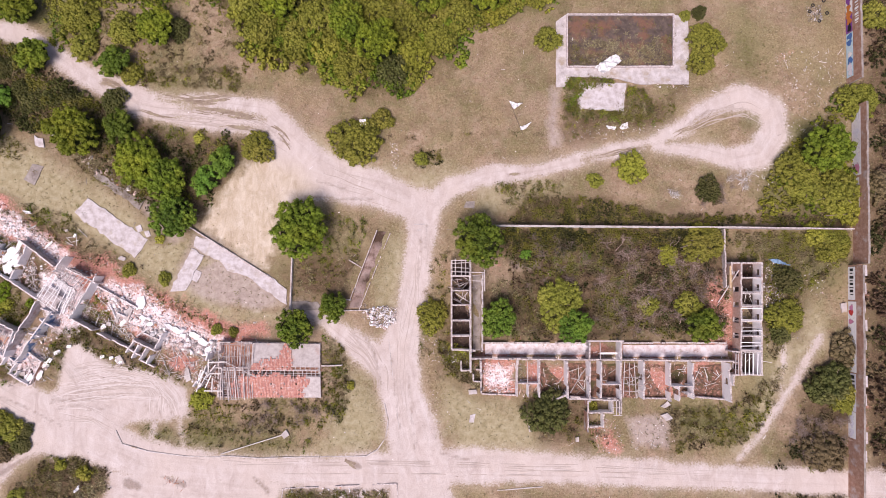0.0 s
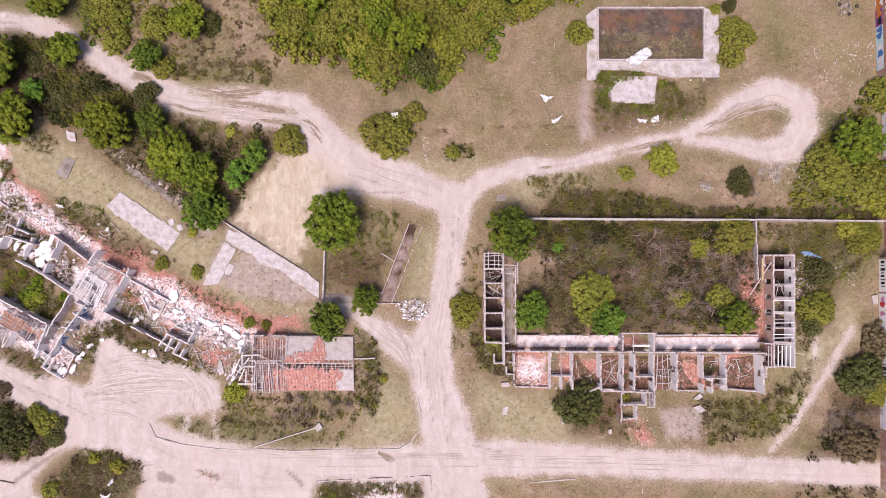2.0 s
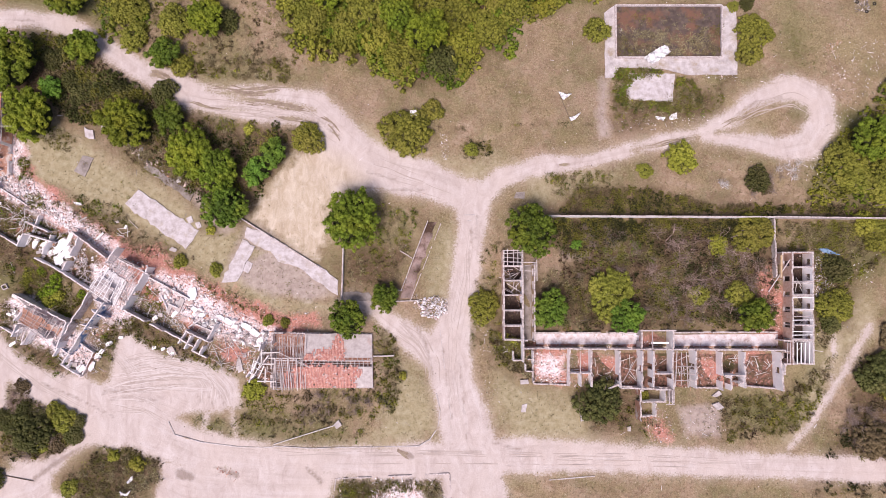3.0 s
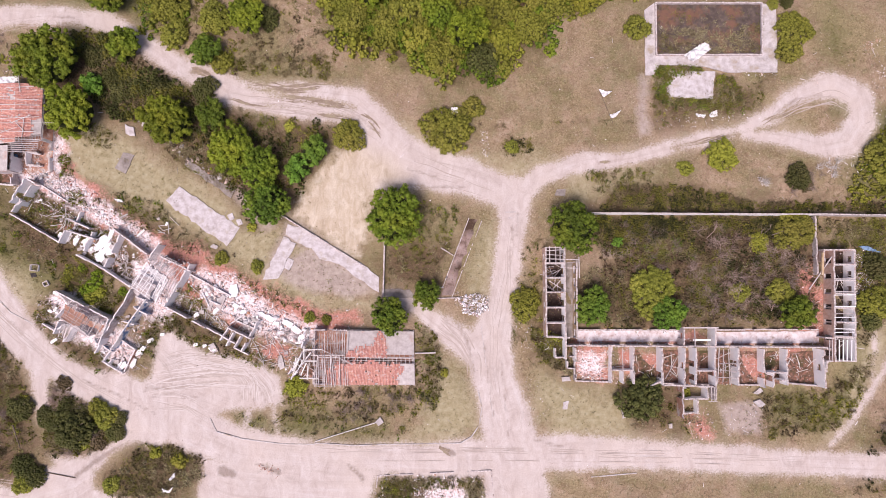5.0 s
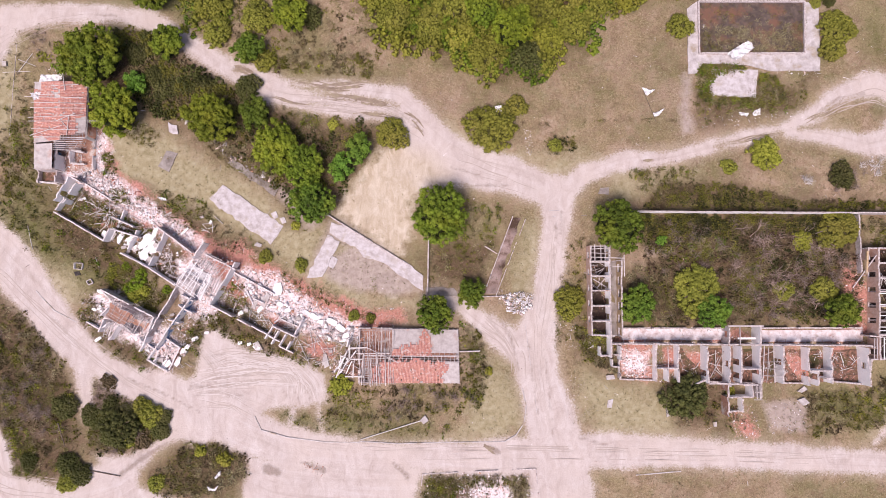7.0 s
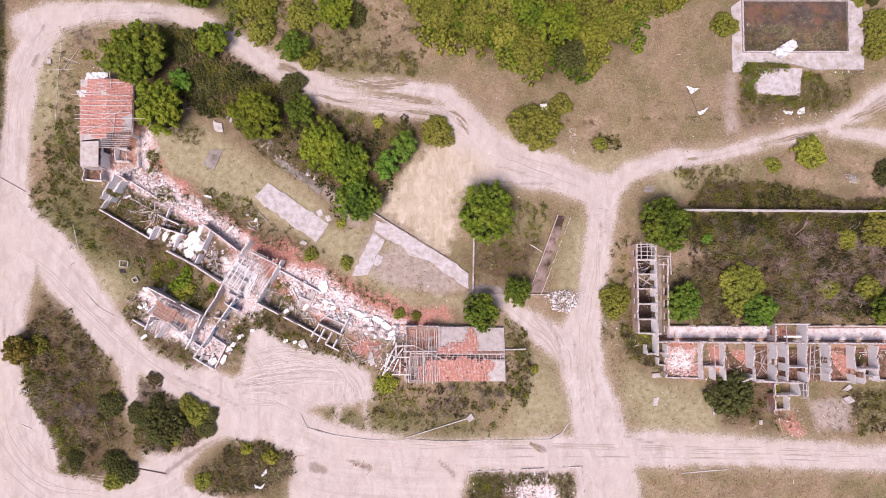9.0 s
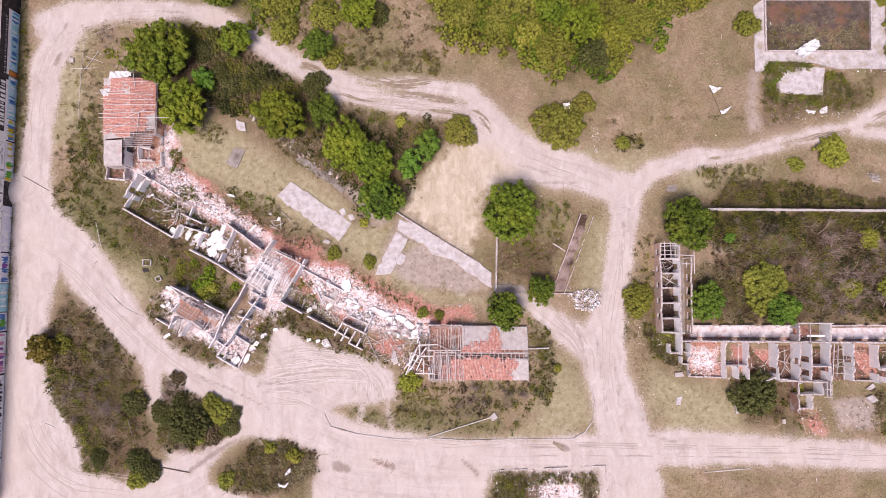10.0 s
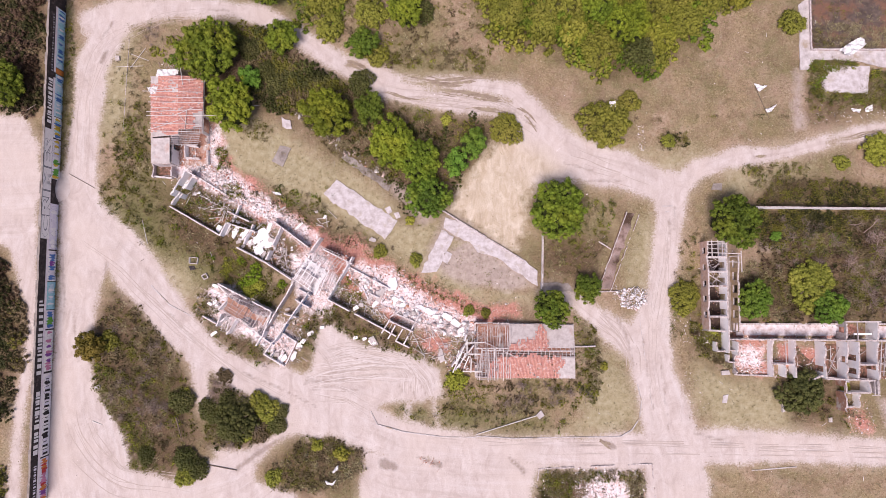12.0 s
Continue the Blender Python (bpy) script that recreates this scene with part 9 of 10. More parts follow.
pole("fallen_post", (*(-36.6, -27.5), 0.15), (*(-26.5, -24.4), 0.2), 0.07, 0.1, "long pale concrete post lying in grass", "post")
slab_thing("concrete_block", [(-26.7, -24.3), (-25.9, -23.5), (-25.3, -24.4), (-26.2, -25.0)], 0.4, CONCRETE, "pale concrete footing at the end of a fallen post", "block", rough=0.05)
pole("fallen_post", (*(-98.3, 34.5), 0.1), (*(-93.6, 34.7), 0.1), 0.045, 0.045, "pale thin post lying in grass", "post")
pole("fallen_post", (*(-95.8, 34.2), 0.2), (*(-93.3, 37.8), 0.15), 0.045, 0.045, "pale thin post lying in grass", "post")
pole("fallen_post", (*(-95.8, 36.8), 0.1), (*(-92.7, 35.6), 0.1), 0.045, 0.045, "pale thin post lying in grass", "post")
pole("fallen_post", (*(11.5, 31.5), 0.1), (*(13.7, 25.8), 0.1), 0.05, 0.05, "thin brown post lying in dry grass", "post", BARK)
pole("fallen_post", (*(-80.7, -32.4), 0.1), (*(-76.0, -33.3), 0.1), 0.1, 0.06, "grey fallen branch on the sand path", "branch", BARK)
pole("fallen_post", (*(-85.7, -24.4), 1.4), (*(-85.0, -28.5), 0.4), 0.14, 0.05, "grey dead tree limb on scrub", "branch", BARK)
pole("fallen_post", (*(-92.9, 8.1), 0.1), (*(-91.9, 4.1), 0.1), 0.06, 0.05, "pale thin post lying in grass", "post")
pole("fallen_post", (*(-81.3, 2.7), 0.1), (*(-80.6, 0.9), 0.1), 0.045, 0.045, "pale thin post lying in grass", "post")
pole("fallen_post", (*(-100.0, -25.3), 0.1), (*(-98.4, -25.9), 0.1), 0.1, 0.06, "broken pale slab piece beside the track", "post")
for p0, p1 in (((62.9, 14.6), (68.7, 15.6)), ((64.2, 11.9), (68.6, 12.2)), ((39.7, 6.5), (42.8, 7.6)), ((-112.5, 26.7), (-110.6, 27.5))):
    pole("dead_limb", (*p0, 1.0), (*p1, 1.6), 0.07, 0.03, "pale leafless limb above scrub", "branch", TWIG)
pole("cable", (*(-105.6, 16.0), 0.06), (*(-101.1, 13.5), 0.06), 0.04, 0.04, "thin dark cable across the track", "cable", BARK)
slab_thing("concrete_block", [(-98.4, 36.4), (-97.7, 36.4), (-97.6, 35.6), (-98.3, 35.5)], 0.3, CONCRETE, "pale concrete block on grass", "block", rough=0.03)
slab_thing("concrete_block", [(-99.9, -19.7), (-99.0, -19.3), (-98.9, -20.0), (-99.7, -20.2)], 0.3, CONCRETE, "pale concrete block beside the track", "block", rough=0.03)
for pts, lab in (([(4.2, -17.1), (5.5, -17.0), (5.7, -17.7), (4.3, -17.8)], "pale flat board on weeds"), ([(-54.6, -11.7), (-53.7, -11.3), (-52.9, -12.7), (-53.9, -13.0)], "large fallen white wall piece"), ([(-42.9, -13.5), (-42.3, -13.4), (-41.8, -15.4), (-42.6, -15.8)], "large fallen white wall piece"),
                 ([(14.1, -22.4), (14.6, -22.2), (14.7, -23.7), (14.2, -23.9)], "pale flat board on grass"), ([(21.8, -24.8), (22.4, -24.7), (22.4, -25.5), (21.9, -25.5)], "pale flat board on grass"), ([(36.0, -21.2), (37.1, -20.8), (38.0, -21.7), (36.9, -22.1)], "fallen grey wall piece"),
                 ([(66.5, -2.8), (67.5, -2.6), (67.5, -4.2), (66.7, -4.3)], "pale concrete pad at the wall foot"), ([(36.0, -19.8), (37.2, -18.9), (37.7, -19.5), (36.7, -20.0)], "fallen grey wall piece")):
    slab_thing("concrete_block", pts, 0.35, CONCRETE, lab, "block", rough=0.04)
RUBBER = speckled("worn_rubber", [(0.3, (0.012, 0.012, 0.013)), (0.7, (0.045, 0.043, 0.042))], 3.0, 0.8)


def tyre(at, turn):
    """An old car tyre lying on its side."""
    bm = bmesh.new()
    rings = []
    for i in range(16):
        a = 2 * math.pi * i / 16
        rings.append([bm.verts.new(((0.23 + 0.09 * math.cos(b)) * math.cos(a), (0.23 + 0.09 * math.cos(b)) * math.sin(a), 0.11 + 0.09 * math.sin(b))) for b in (0.4, 1.3, 1.9, 3.14, 4.4, 5.0, 5.9)])
    for p, q in zip(rings, rings[1:] + rings[:1]):
        for k in range(7):
            bm.faces.new((p[k], q[k], q[(k + 1) % 7], p[(k + 1) % 7]))
    me = bpy.data.meshes.new("tyre")
    bm.to_mesh(me)
    bm.free()
    me.materials.append(RUBBER)
    ob = new("tyre", me)
    ob.matrix_basis = pose(at[0], at[1], 0.02, 0, 0, turn)
    return tagged(ob, "worn black car tyre lying on dry grass", "tyre", "tyres round the ash heap")


for k, at in enumerate([(64.1, 48.7), (66.0, 49.5), (66.5, 47.3), (63.5, 47.6), (65.1, 45.9)]):
    tyre(at, 40 * k)
well = thing("manhole_box", (-84.0, 1.3), "square white open concrete box in grass", "box")
for p0, p1 in (((-84.7, 1.8), (-83.3, 1.7)), ((-83.3, 1.7), (-83.4, 0.7)), ((-83.4, 0.7), (-84.7, 0.8)), ((-84.7, 0.8), (-84.7, 1.8))):
    wall(well, p0, p1, 0.4, 0.14, PLASTER, [], 0.02, name="side")
pit = thing("manhole_box", (-84.3, 0.1), "dark open pit with a rough rim in grass", "box")
# flat black slab at ground level; the shade inside the pit is its colour
part("pit_floor", shift(slab_mesh([(-84.9, 0.3), (-84.0, 0.4), (-83.7, -0.2), (-84.6, -0.4)], -0.1, 0.04, 0.05), pit), BLACKENED, pit)
well2 = thing("manhole_box", (-82.0, -1.4), "small square brick pit in grass", "box")
for p0, p1 in (((-82.6, -1.3), (-81.9, -0.9)), ((-81.9, -0.9), (-81.5, -1.6)), ((-81.5, -1.6), (-82.2, -1.9)), ((-82.2, -1.9), (-82.6, -1.3))):
    wall(well2, p0, p1, 0.35, 0.16, PLASTER_GREY, [], 0.02, name="side")


# ---- rubble and litter (uncountable) and larger fallen pieces ----
CHUNK_WHITE = speckled("chunk_white", [(0.3, (0.64, 0.58, 0.59)), (0.55, (0.84, 0.81, 0.83))], 3.0, 0.9, None, 0.0, None, 0.0, 0.22)
CHUNK_GREY = speckled("chunk_grey", [(0.3, (0.26, 0.23, 0.22)), (0.6, (0.45, 0.41, 0.4))], 3.0, 0.9, None, 0.0, None, 0.0, 0.3)
CHUNK_RED = speckled("chunk_red", [(0.3, (0.34, 0.15, 0.11)), (0.6, (0.52, 0.27, 0.2))], 3.0, 0.9, None, 0.0, None, 0.0, 0.3)
CHUNK_PINK = speckled("chunk_pink", [(0.3, (0.45, 0.32, 0.29)), (0.6, (0.62, 0.5, 0.47))], 3.0, 0.9, None, 0.0, None, 0.0, 0.2)
CHUNK_DARK = speckled("chunk_dark", [(0.3, (0.06, 0.045, 0.04)), (0.6, (0.16, 0.13, 0.11))], 3.0, 0.9, None, 0.0, None, 0.0, 0.3)
CUBE = np.array([(x, y, z) for z in (-1, 1) for y in (-1, 1) for x in (-1, 1)], float)
QUADS = np.array([(4, 5, 7, 6), (0, 1, 5, 4), (2, 6, 7, 3), (0, 4, 6, 2), (1, 3, 7, 5)])


def rubble(name, P, s0, s1, odds, label, slim=0.0, heap=0.0, category="rubble"):
    """Broken blocks lying about: odds for white, grey, red, pink and dark."""
    n = len(P)
    if not n:
        return None
    size = s0 * 0.7 + (s1 - s0) * 0.8 * rs.uniform(0, 1, n) ** 6
    ext = size[:, None] * np.stack([rs.uniform(0.6, 1.7, n), rs.uniform(0.25, 0.8, n), rs.uniform(0.06, 0.25, n)], 1)
    if slim:
        long = rs.uniform(0, 1, n) < slim
        ext[long] = np.stack([rs.uniform(0.5, 1.7, n), rs.uniform(0.03, 0.07, n), rs.uniform(0.03, 0.06, n)], 1)[long]
    v = CUBE[None] * ext[:, None] / 2 * np.tile(rs.uniform(0.35, 1.2, (n, 4, 1)), (1, 2, 1))
    a, tl = rs.uniform(0, 6.28, n)[:, None], rs.normal(0, 0.25, n)[:, None]
    x, y, z = v[..., 0], v[..., 1], v[..., 2]
    x, z = x * np.cos(tl) + z * np.sin(tl), z * np.cos(tl) - x * np.sin(tl)
    x, y = x * np.cos(a) - y * np.sin(a), x * np.sin(a) + y * np.cos(a)
    zz = ripple(P[:, 0], P[:, 1]) + ext[:, 2] * 0.35 + heap * rs.uniform(0, 1, n)
    V = np.stack([x + P[:, :1], y + P[:, 1:], z + zz[:, None]], 2).reshape(-1, 3)
    F = (np.arange(n)[:, None, None] * 8 + QUADS[None]).reshape(-1, 4)
    k = np.array(odds, float)
    M = np.repeat(rs.choice(5, n, p=k / k.sum()), 5)
    return tagged(new(name, mesh_np(name, V, F, [CHUNK_WHITE, CHUNK_GREY, CHUNK_RED, CHUNK_PINK, CHUNK_DARK], False, M)), label, category, "", "stuff")


HEAPS = []
HEAPS += [([(5.6, -12.2), (47.2, -12.6), (47.0, -18.2), (5.8, -17.8)], 1500, 0.06, 0.3, (5, 1, 1.5, 4, 1), "crushed plaster and tile litter over the room floors", 0.06), ([(6.6, -9.6), (47.2, -9.8), (47.2, -11.6), (6.6, -11.5)], 420, 0.06, 0.3, (2, 0.6, 4, 4, 0.6), "crushed brick litter along the corridor", 0.04)]
HEAPS += [([(-9.2, 24.6), (-7.8, 24.4), (-7.4, 20.0), (-8.6, 20.0)], 130, 0.06, 0.28, (6, 1, 0, 2, 0.2), "white crushed litter on dry grass", 0.03)]
HEAPS += [([(-65.4, 3.7), (-62.0, 2.5), (-63.4, -2.4), (-64.7, -4.5), (-67.7, -2.4)], 500, 0.12, 0.8, (7, 2, 1, 2, 0.5), "white broken plaster and laths in the collapsed block", 0.3), ([(-85.9, 23.1), (-81.7, 17.7), (-74.2, 13.9), (-66.4, 7.6), (-63.5, 4.3), (-71.2, 7.9), (-79.9, 12.4), (-87.7, 17.7)], 2600, 0.1, 0.6, (4.8, 1.1, 2.4, 3.8, 0.3), "white and pink plaster rubble along the ward", 0.05), ([(-82.9, 25.1), (-80.6, 24.1), (-79.9, 20.5), (-81.4, 18.3), (-75.1, 13.4), (-78.9, 12.9), (-83.6, 17.2)], 1500, 0.1, 0.6, (5, 1, 2.5, 4.5, 0.3), "white and pink plaster rubble beside the roofed ruin", 0.04)]
HEAPS += [([(-63.9, -1.4), (-61.0, -2.9), (-59.6, -5.2), (-60.9, -8.5), (-63.3, -8.1), (-65.3, -4.3)], 1000, 0.1, 0.5, (6, 1.5, 1.5, 2, 0.5), "white plaster rubble beside the bare lattice", 0.1), ([(54.4, 5.0), (57.2, 3.6), (56.5, -3.0), (54.1, -3.0)], 500, 0.1, 0.6, (6, 2, 0.5, 1, 0.5), "white rubble among weeds beside the wing", 0.05), ([(57.1, 40.2), (60.3, 40.5), (60.0, 37.9), (57.2, 37.9)], 160, 0.06, 0.25, (2, 1, 1, 5, 0.3), "pinkish crushed rubble on dry grass", 0), ([(-67.8, 26.4), (-66.6, 27.0), (-59.6, 21.7), (-50.5, 15.1), (-51.2, 13.8), (-60.2, 19.7)], 170, 0.35, 1.5, (0.3, 4, 0.6, 2.5, 2), "row of large brown and grey stones below the trees", 0)]
HEAPS += [([(30.5, -22.1), (38.0, -21.2), (38.4, -26.3), (31.3, -27.2)], 260, 0.08, 0.35, (4, 3, 0.5, 2, 1), "pale rubble strewn below the rooms", 0.03), ([(-57.7, 0.9), (-51.1, 0.5), (-43.4, -5.2), (-37.0, -8.8), (-37.6, -11.1), (-46.3, -9.5), (-54.8, -5.2)], 2600, 0.1, 0.8, (4.8, 1.1, 2.4, 3.8, 0.3), "white and red plaster rubble along the ward", 0.04), ([(-67.4, 7.1), (-55.9, 4.3), (-48.2, -0.5), (-34.9, -6.6), (-33.0, -9.0), (-37.8, -9.5), (-50.1, -2.4), (-63.5, 4.3)], 1600, 0.1, 0.4, (1, 0.6, 6, 2, 0.3), "crushed terracotta tile rubble", 0.03)]
HEAPS += [([(-78.8, 7.1), (-69.2, 6.2), (-67.2, -1.5), (-72.0, 0.9)], 700, 0.12, 1.0, (6, 2, 2, 2, 0.6), "white wall rubble in the ward", 0.2), ([(-88.6, 15.8), (-78.9, 11.9), (-71.2, 7.1), (-78.8, 5.2), (-87.5, 10.5)], 800, 0.1, 0.5, (3, 2, 4, 2, 1), "rubble and timber in the ward", 0.2), ([(-59.6, -2.4), (-53.9, -5.2), (-50.1, -10.9), (-60.5, -5.2)], 600, 0.1, 0.6, (4, 2, 2, 2, 1), "rubble and timber in the ward", 0.15), ([(-46.3, -8.1), (-37.8, -11.8), (-40.6, -16.5), (-48.2, -13.2)], 800, 0.1, 0.5, (2, 1.5, 5, 2, 1), "red tile rubble in the ward", 0.15)]
HEAPS += [([(-72.8, -8.1), (-65.2, -6.2), (-63.3, -9.9), (-67.9, -16.5), (-72.7, -13.7)], 700, 0.1, 0.7, (4, 3, 2, 2, 1), "rubble in the ruined rooms", 0.2), ([(-83.3, -4.3), (-78.5, -4.3), (-79.3, -10.0), (-83.6, -8.1)], 350, 0.1, 0.7, (3, 4, 1, 1, 1), "grey rubble beside the ruined rooms", 0.15), ([(-66.7, -1.9), (-61.5, -2.9), (-62.4, -6.2), (-65.2, -8.1), (-67.1, -5.2)], 500, 0.1, 0.5, (6, 1, 3, 3, 0.3), "white rubble in the ruined ward", 0.1), ([(6.7, -10.6), (47.7, -10.8), (47.7, -12.4), (6.7, -12.2)], 1500, 0.1, 0.45, (4, 2, 4, 4, 1.5), "small rubble along the corridor", 0.08)]
HEAPS += [([(6.7, -12.6), (12.4, -12.6), (12.4, -17.8), (6.7, -17.8)], 900, 0.1, 0.5, (5, 2, 3, 4, 1), "white and pink rubble filling a room", 0.06), ([(12.7, -12.6), (24.1, -12.8), (24.0, -18.4), (12.7, -18.4)], 900, 0.1, 0.4, (2, 1.5, 5, 2, 1.5), "red tile rubble in the rooms", 0.15), ([(26.5, -12.8), (37.9, -13.0), (37.7, -18.4), (26.4, -18.4)], 900, 0.1, 0.4, (2, 1.5, 5, 2, 1.5), "red tile rubble in the rooms", 0.2), ([(38.4, -13.2), (47.7, -13.2), (47.5, -18.4), (38.3, -18.4)], 900, 0.1, 0.4, (3, 1.5, 6, 2, 1.5), "red tile rubble in the rooms", 0.1)]
# wing room rubble uses mostly dark pieces to carry the shade between walls
HEAPS += [([(1.7, 4.2), (4.4, 4.2), (4.3, -10.2), (1.7, -10.2)], 450, 0.1, 0.5, (0.3, 0.8, 0.6, 0.3, 5), "rubble and timber in the small rooms, coloured dark for shade", 0.25), ([(49.1, 3.6), (53.6, 3.6), (53.0, -14.3), (48.6, -14.3)], 600, 0.1, 0.5, (0.8, 1, 1, 0.5, 5), "rubble and timber in the rooms, coloured dark for shade", 0.2), ([(46.9, 0.8), (48.5, 0.8), (48.1, -12.4), (45.8, -10.6)], 450, 0.1, 0.4, (2, 1, 5, 3, 0.5), "red rubble beside the brick corridor", 0.1), ([(-0.4, -10.1), (4.8, -10.1), (6.2, -14.3), (1.5, -13.4)], 350, 0.1, 0.5, (5, 2, 2, 3, 0.5), "white rubble at the wing end", 0.1)]
HEAPS += [([(24.4, -22.1), (29.1, -21.7), (29.9, -27.2), (25.3, -27.7)], 400, 0.1, 0.4, (3, 2, 4, 3, 0.5), "pink rubble below the rooms", 0.05), ([(53.3, 0.8), (57.6, -0.2), (56.9, -4.9), (53.6, -4.9)], 260, 0.12, 0.6, (6, 3, 0.5, 1, 0.5), "white rubble beside the wing", 0.05), ([(58.6, 2.7), (64.3, 1.7), (63.7, -2.1), (59.5, -0.2)], 120, 0.1, 0.5, (6, 2, 1, 1, 0.5), "white litter on dry grass", 0.05), ([(-25.9, -33.4), (-8.7, -33.2), (-8.7, -39.0), (-25.8, -39.0)], 1500, 0.1, 0.6, (3, 3, 1, 2, 2), "rubble filling the foundation", 0.08)]
HEAPS += [([(-20.4, -33.0), (-13.4, -32.8), (-13.3, -39.0), (-20.3, -39.0)], 420, 0.12, 0.7, (5, 2, 0.8, 2.5, 0.4), "white broken slabs in the foundation", 0.04), ([(-37.4, -9.4), (-31.7, -9.4), (-31.6, -13.2), (-37.3, -14.3)], 500, 0.1, 0.5, (4, 2, 3, 3, 1), "rubble in the open end of the roofed ruin", 0.2), ([(-42.8, -12.4), (-37.3, -12.4), (-37.2, -17.1), (-41.2, -17.1)], 500, 0.1, 0.6, (3, 2, 3, 3, 1), "rubble beside the roofed ruin", 0.2), ([(-88.8, 22.6), (-83.0, 22.6), (-80.9, 16.8), (-88.6, 16.8)], 700, 0.1, 0.6, (6, 1, 3, 3, 0.5), "white rubble beside the roofed ruin", 0.12)]
HEAPS += [([(-90.4, 35.9), (-87.2, 35.9), (-87.4, 33.9), (-91.1, 33.9)], 120, 0.1, 0.5, (2, 2, 1, 1, 2), "dark litter behind the roofed ruin", 0.2), ([(-3.0, -17.1), (1.0, -17.1), (1.5, -23.5), (-2.2, -25.4)], 260, 0.06, 0.25, (3, 2, 0, 3, 0.5), "pale gravel beside the track", 0), ([(-17.4, -7.3), (-11.7, -8.7), (-8.8, -17.1), (-12.6, -13.4), (-17.4, -10.6)], 260, 0.06, 0.2, (1, 3, 0, 1, 2), "loose stones on the track", 0), ([(-46.0, -31.0), (-42.2, -31.9), (-42.2, -33.4), (-45.5, -32.5)], 160, 0.08, 0.3, (1, 1, 4, 2, 1), "broken red tiles on the dirt", 0.1)]
HEAPS += [([(-33.5, -27.2), (-29.2, -30.8), (-30.1, -32.7), (-33.4, -31.8)], 1, 0.05, 0.1, (1, 2, 0, 1, 2), "loose stones on the dirt", 0), ([(62.8, 48.5), (65.5, 48.7), (65.7, 45.7), (63.2, 45.9)], 420, 0.12, 0.5, (0.6, 4, 0, 0.2, 6), "grey heap of ash and stones", 0.02), ([(50.6, 20.0), (53.5, 19.0), (51.5, 16.1), (49.6, 17.1)], 90, 0.08, 0.4, (5, 3, 0, 1, 0.5), "white litter on dry grass", 0.3), ([(38.0, 16.6), (40.4, 16.1), (39.9, 14.7), (38.5, 15.1)], 60, 0.08, 0.4, (5, 3, 0, 1, 0.5), "white litter on dry grass", 0.2)]
HEAPS += [([(22.1, 46.7), (39.7, 46.7), (39.5, 38.1), (22.0, 38.1)], 160, 0.06, 0.35, (5, 1, 0.5, 1, 2), "litter lying in the basin", 0.05), ([(33.7, 37.5), (41.9, 37.5), (42.1, 33.7), (34.6, 34.2)], 200, 0.08, 0.5, (4, 3, 0, 1, 1), "broken concrete beside the basin", 0.03), ([(20.9, 26.6), (40.2, 27.6), (38.3, 25.8), (21.8, 24.7)], 160, 0.08, 0.4, (6, 2, 0, 1, 0.3), "white litter along the track", 0.02), ([(-13.7, -2.6), (-12.7, -3.0), (-12.9, -5.9), (-13.6, -4.9)], 60, 0.1, 0.4, (4, 3, 0, 1, 1), "pale rubble beside the heap", 0.1)]
HEAPS += [([(-4.6, -7.7), (0.6, -8.7), (1.0, -12.4), (-2.3, -13.4)], 90, 0.1, 0.4, (5, 2, 0, 3, 0.5), "pale litter in the weeds", 0.2), ([(-34.4, -5.7), (-28.8, -5.7), (-28.7, -8.7), (-34.4, -8.7)], 300, 0.08, 0.35, (1, 1, 5, 3, 0.3), "red tile rubble beside a tree", 0.05), ([(-30.0, 10.3), (-25.8, 16.1), (-21.5, 15.6), (-29.9, 3.6)], 60, 0.05, 0.16, (1, 3, 0, 1, 2), "small stones on sand", 0)]
for poly, n, s0, s1, odds, label, slim in HEAPS:
    rubble("rubble", spread(poly, int(n * 1.25), -9), s0, s1, odds, label, slim)
heap = [(-12.2, -4.2), (-9.9, -3.0), (-7.7, -3.5), (-7.8, -6.1), (-10.8, -6.8), (-12.1, -6.3)]
rubble("rubble", spread(heap, 380, -99), 0.15, 0.5, (6, 3, 0, 1, 1.5), "heap of white and grey broken concrete", 0.05, 0.4)
rubble("rubble", spread([(-88.2, 22.1), (-83.8, 22.1), (-83.5, 18.1), (-88.1, 18.1)], 420, -99), 0.12, 0.6, (4, 3, 2, 3, 3), "rubble filling the open room of the roofed ruin", 0.2, 0.5)
P = rs.uniform((-104, -36), (72, 48), (5200, 2))
c = cover(P)
rubble("litter", P[rs.uniform(0, 1, len(P)) < np.clip(0.5 - c["dirt"] * 0.4 + 0.5 * (P[:, 0] > 40), 0, 1)], 0.06, 0.3, (5, 2, 0.2, 2, 1.5), "scattered pale stones and litter", 0.06, 0, "litter")
P = rs.uniform((-104, -36), (72, 48), (2600, 2))
rubble("pebbles", P[road_distance(P) < -0.4], 0.04, 0.16, (1, 3, 0, 2, 3), "small stones on the dirt track", 0.0, 0, "stones")
edgeP = spread([(58.1, 40.7), (69.8, 40.7), (68.8, 17.1), (53.4, 17.1), (58.7, 29.8)], 1400, 0.1)
rubble("litter", edgeP, 0.08, 0.4, (6, 2, 0.2, 1, 0.5), "white litter strewn on dry grass", 0.04, 0, "litter")


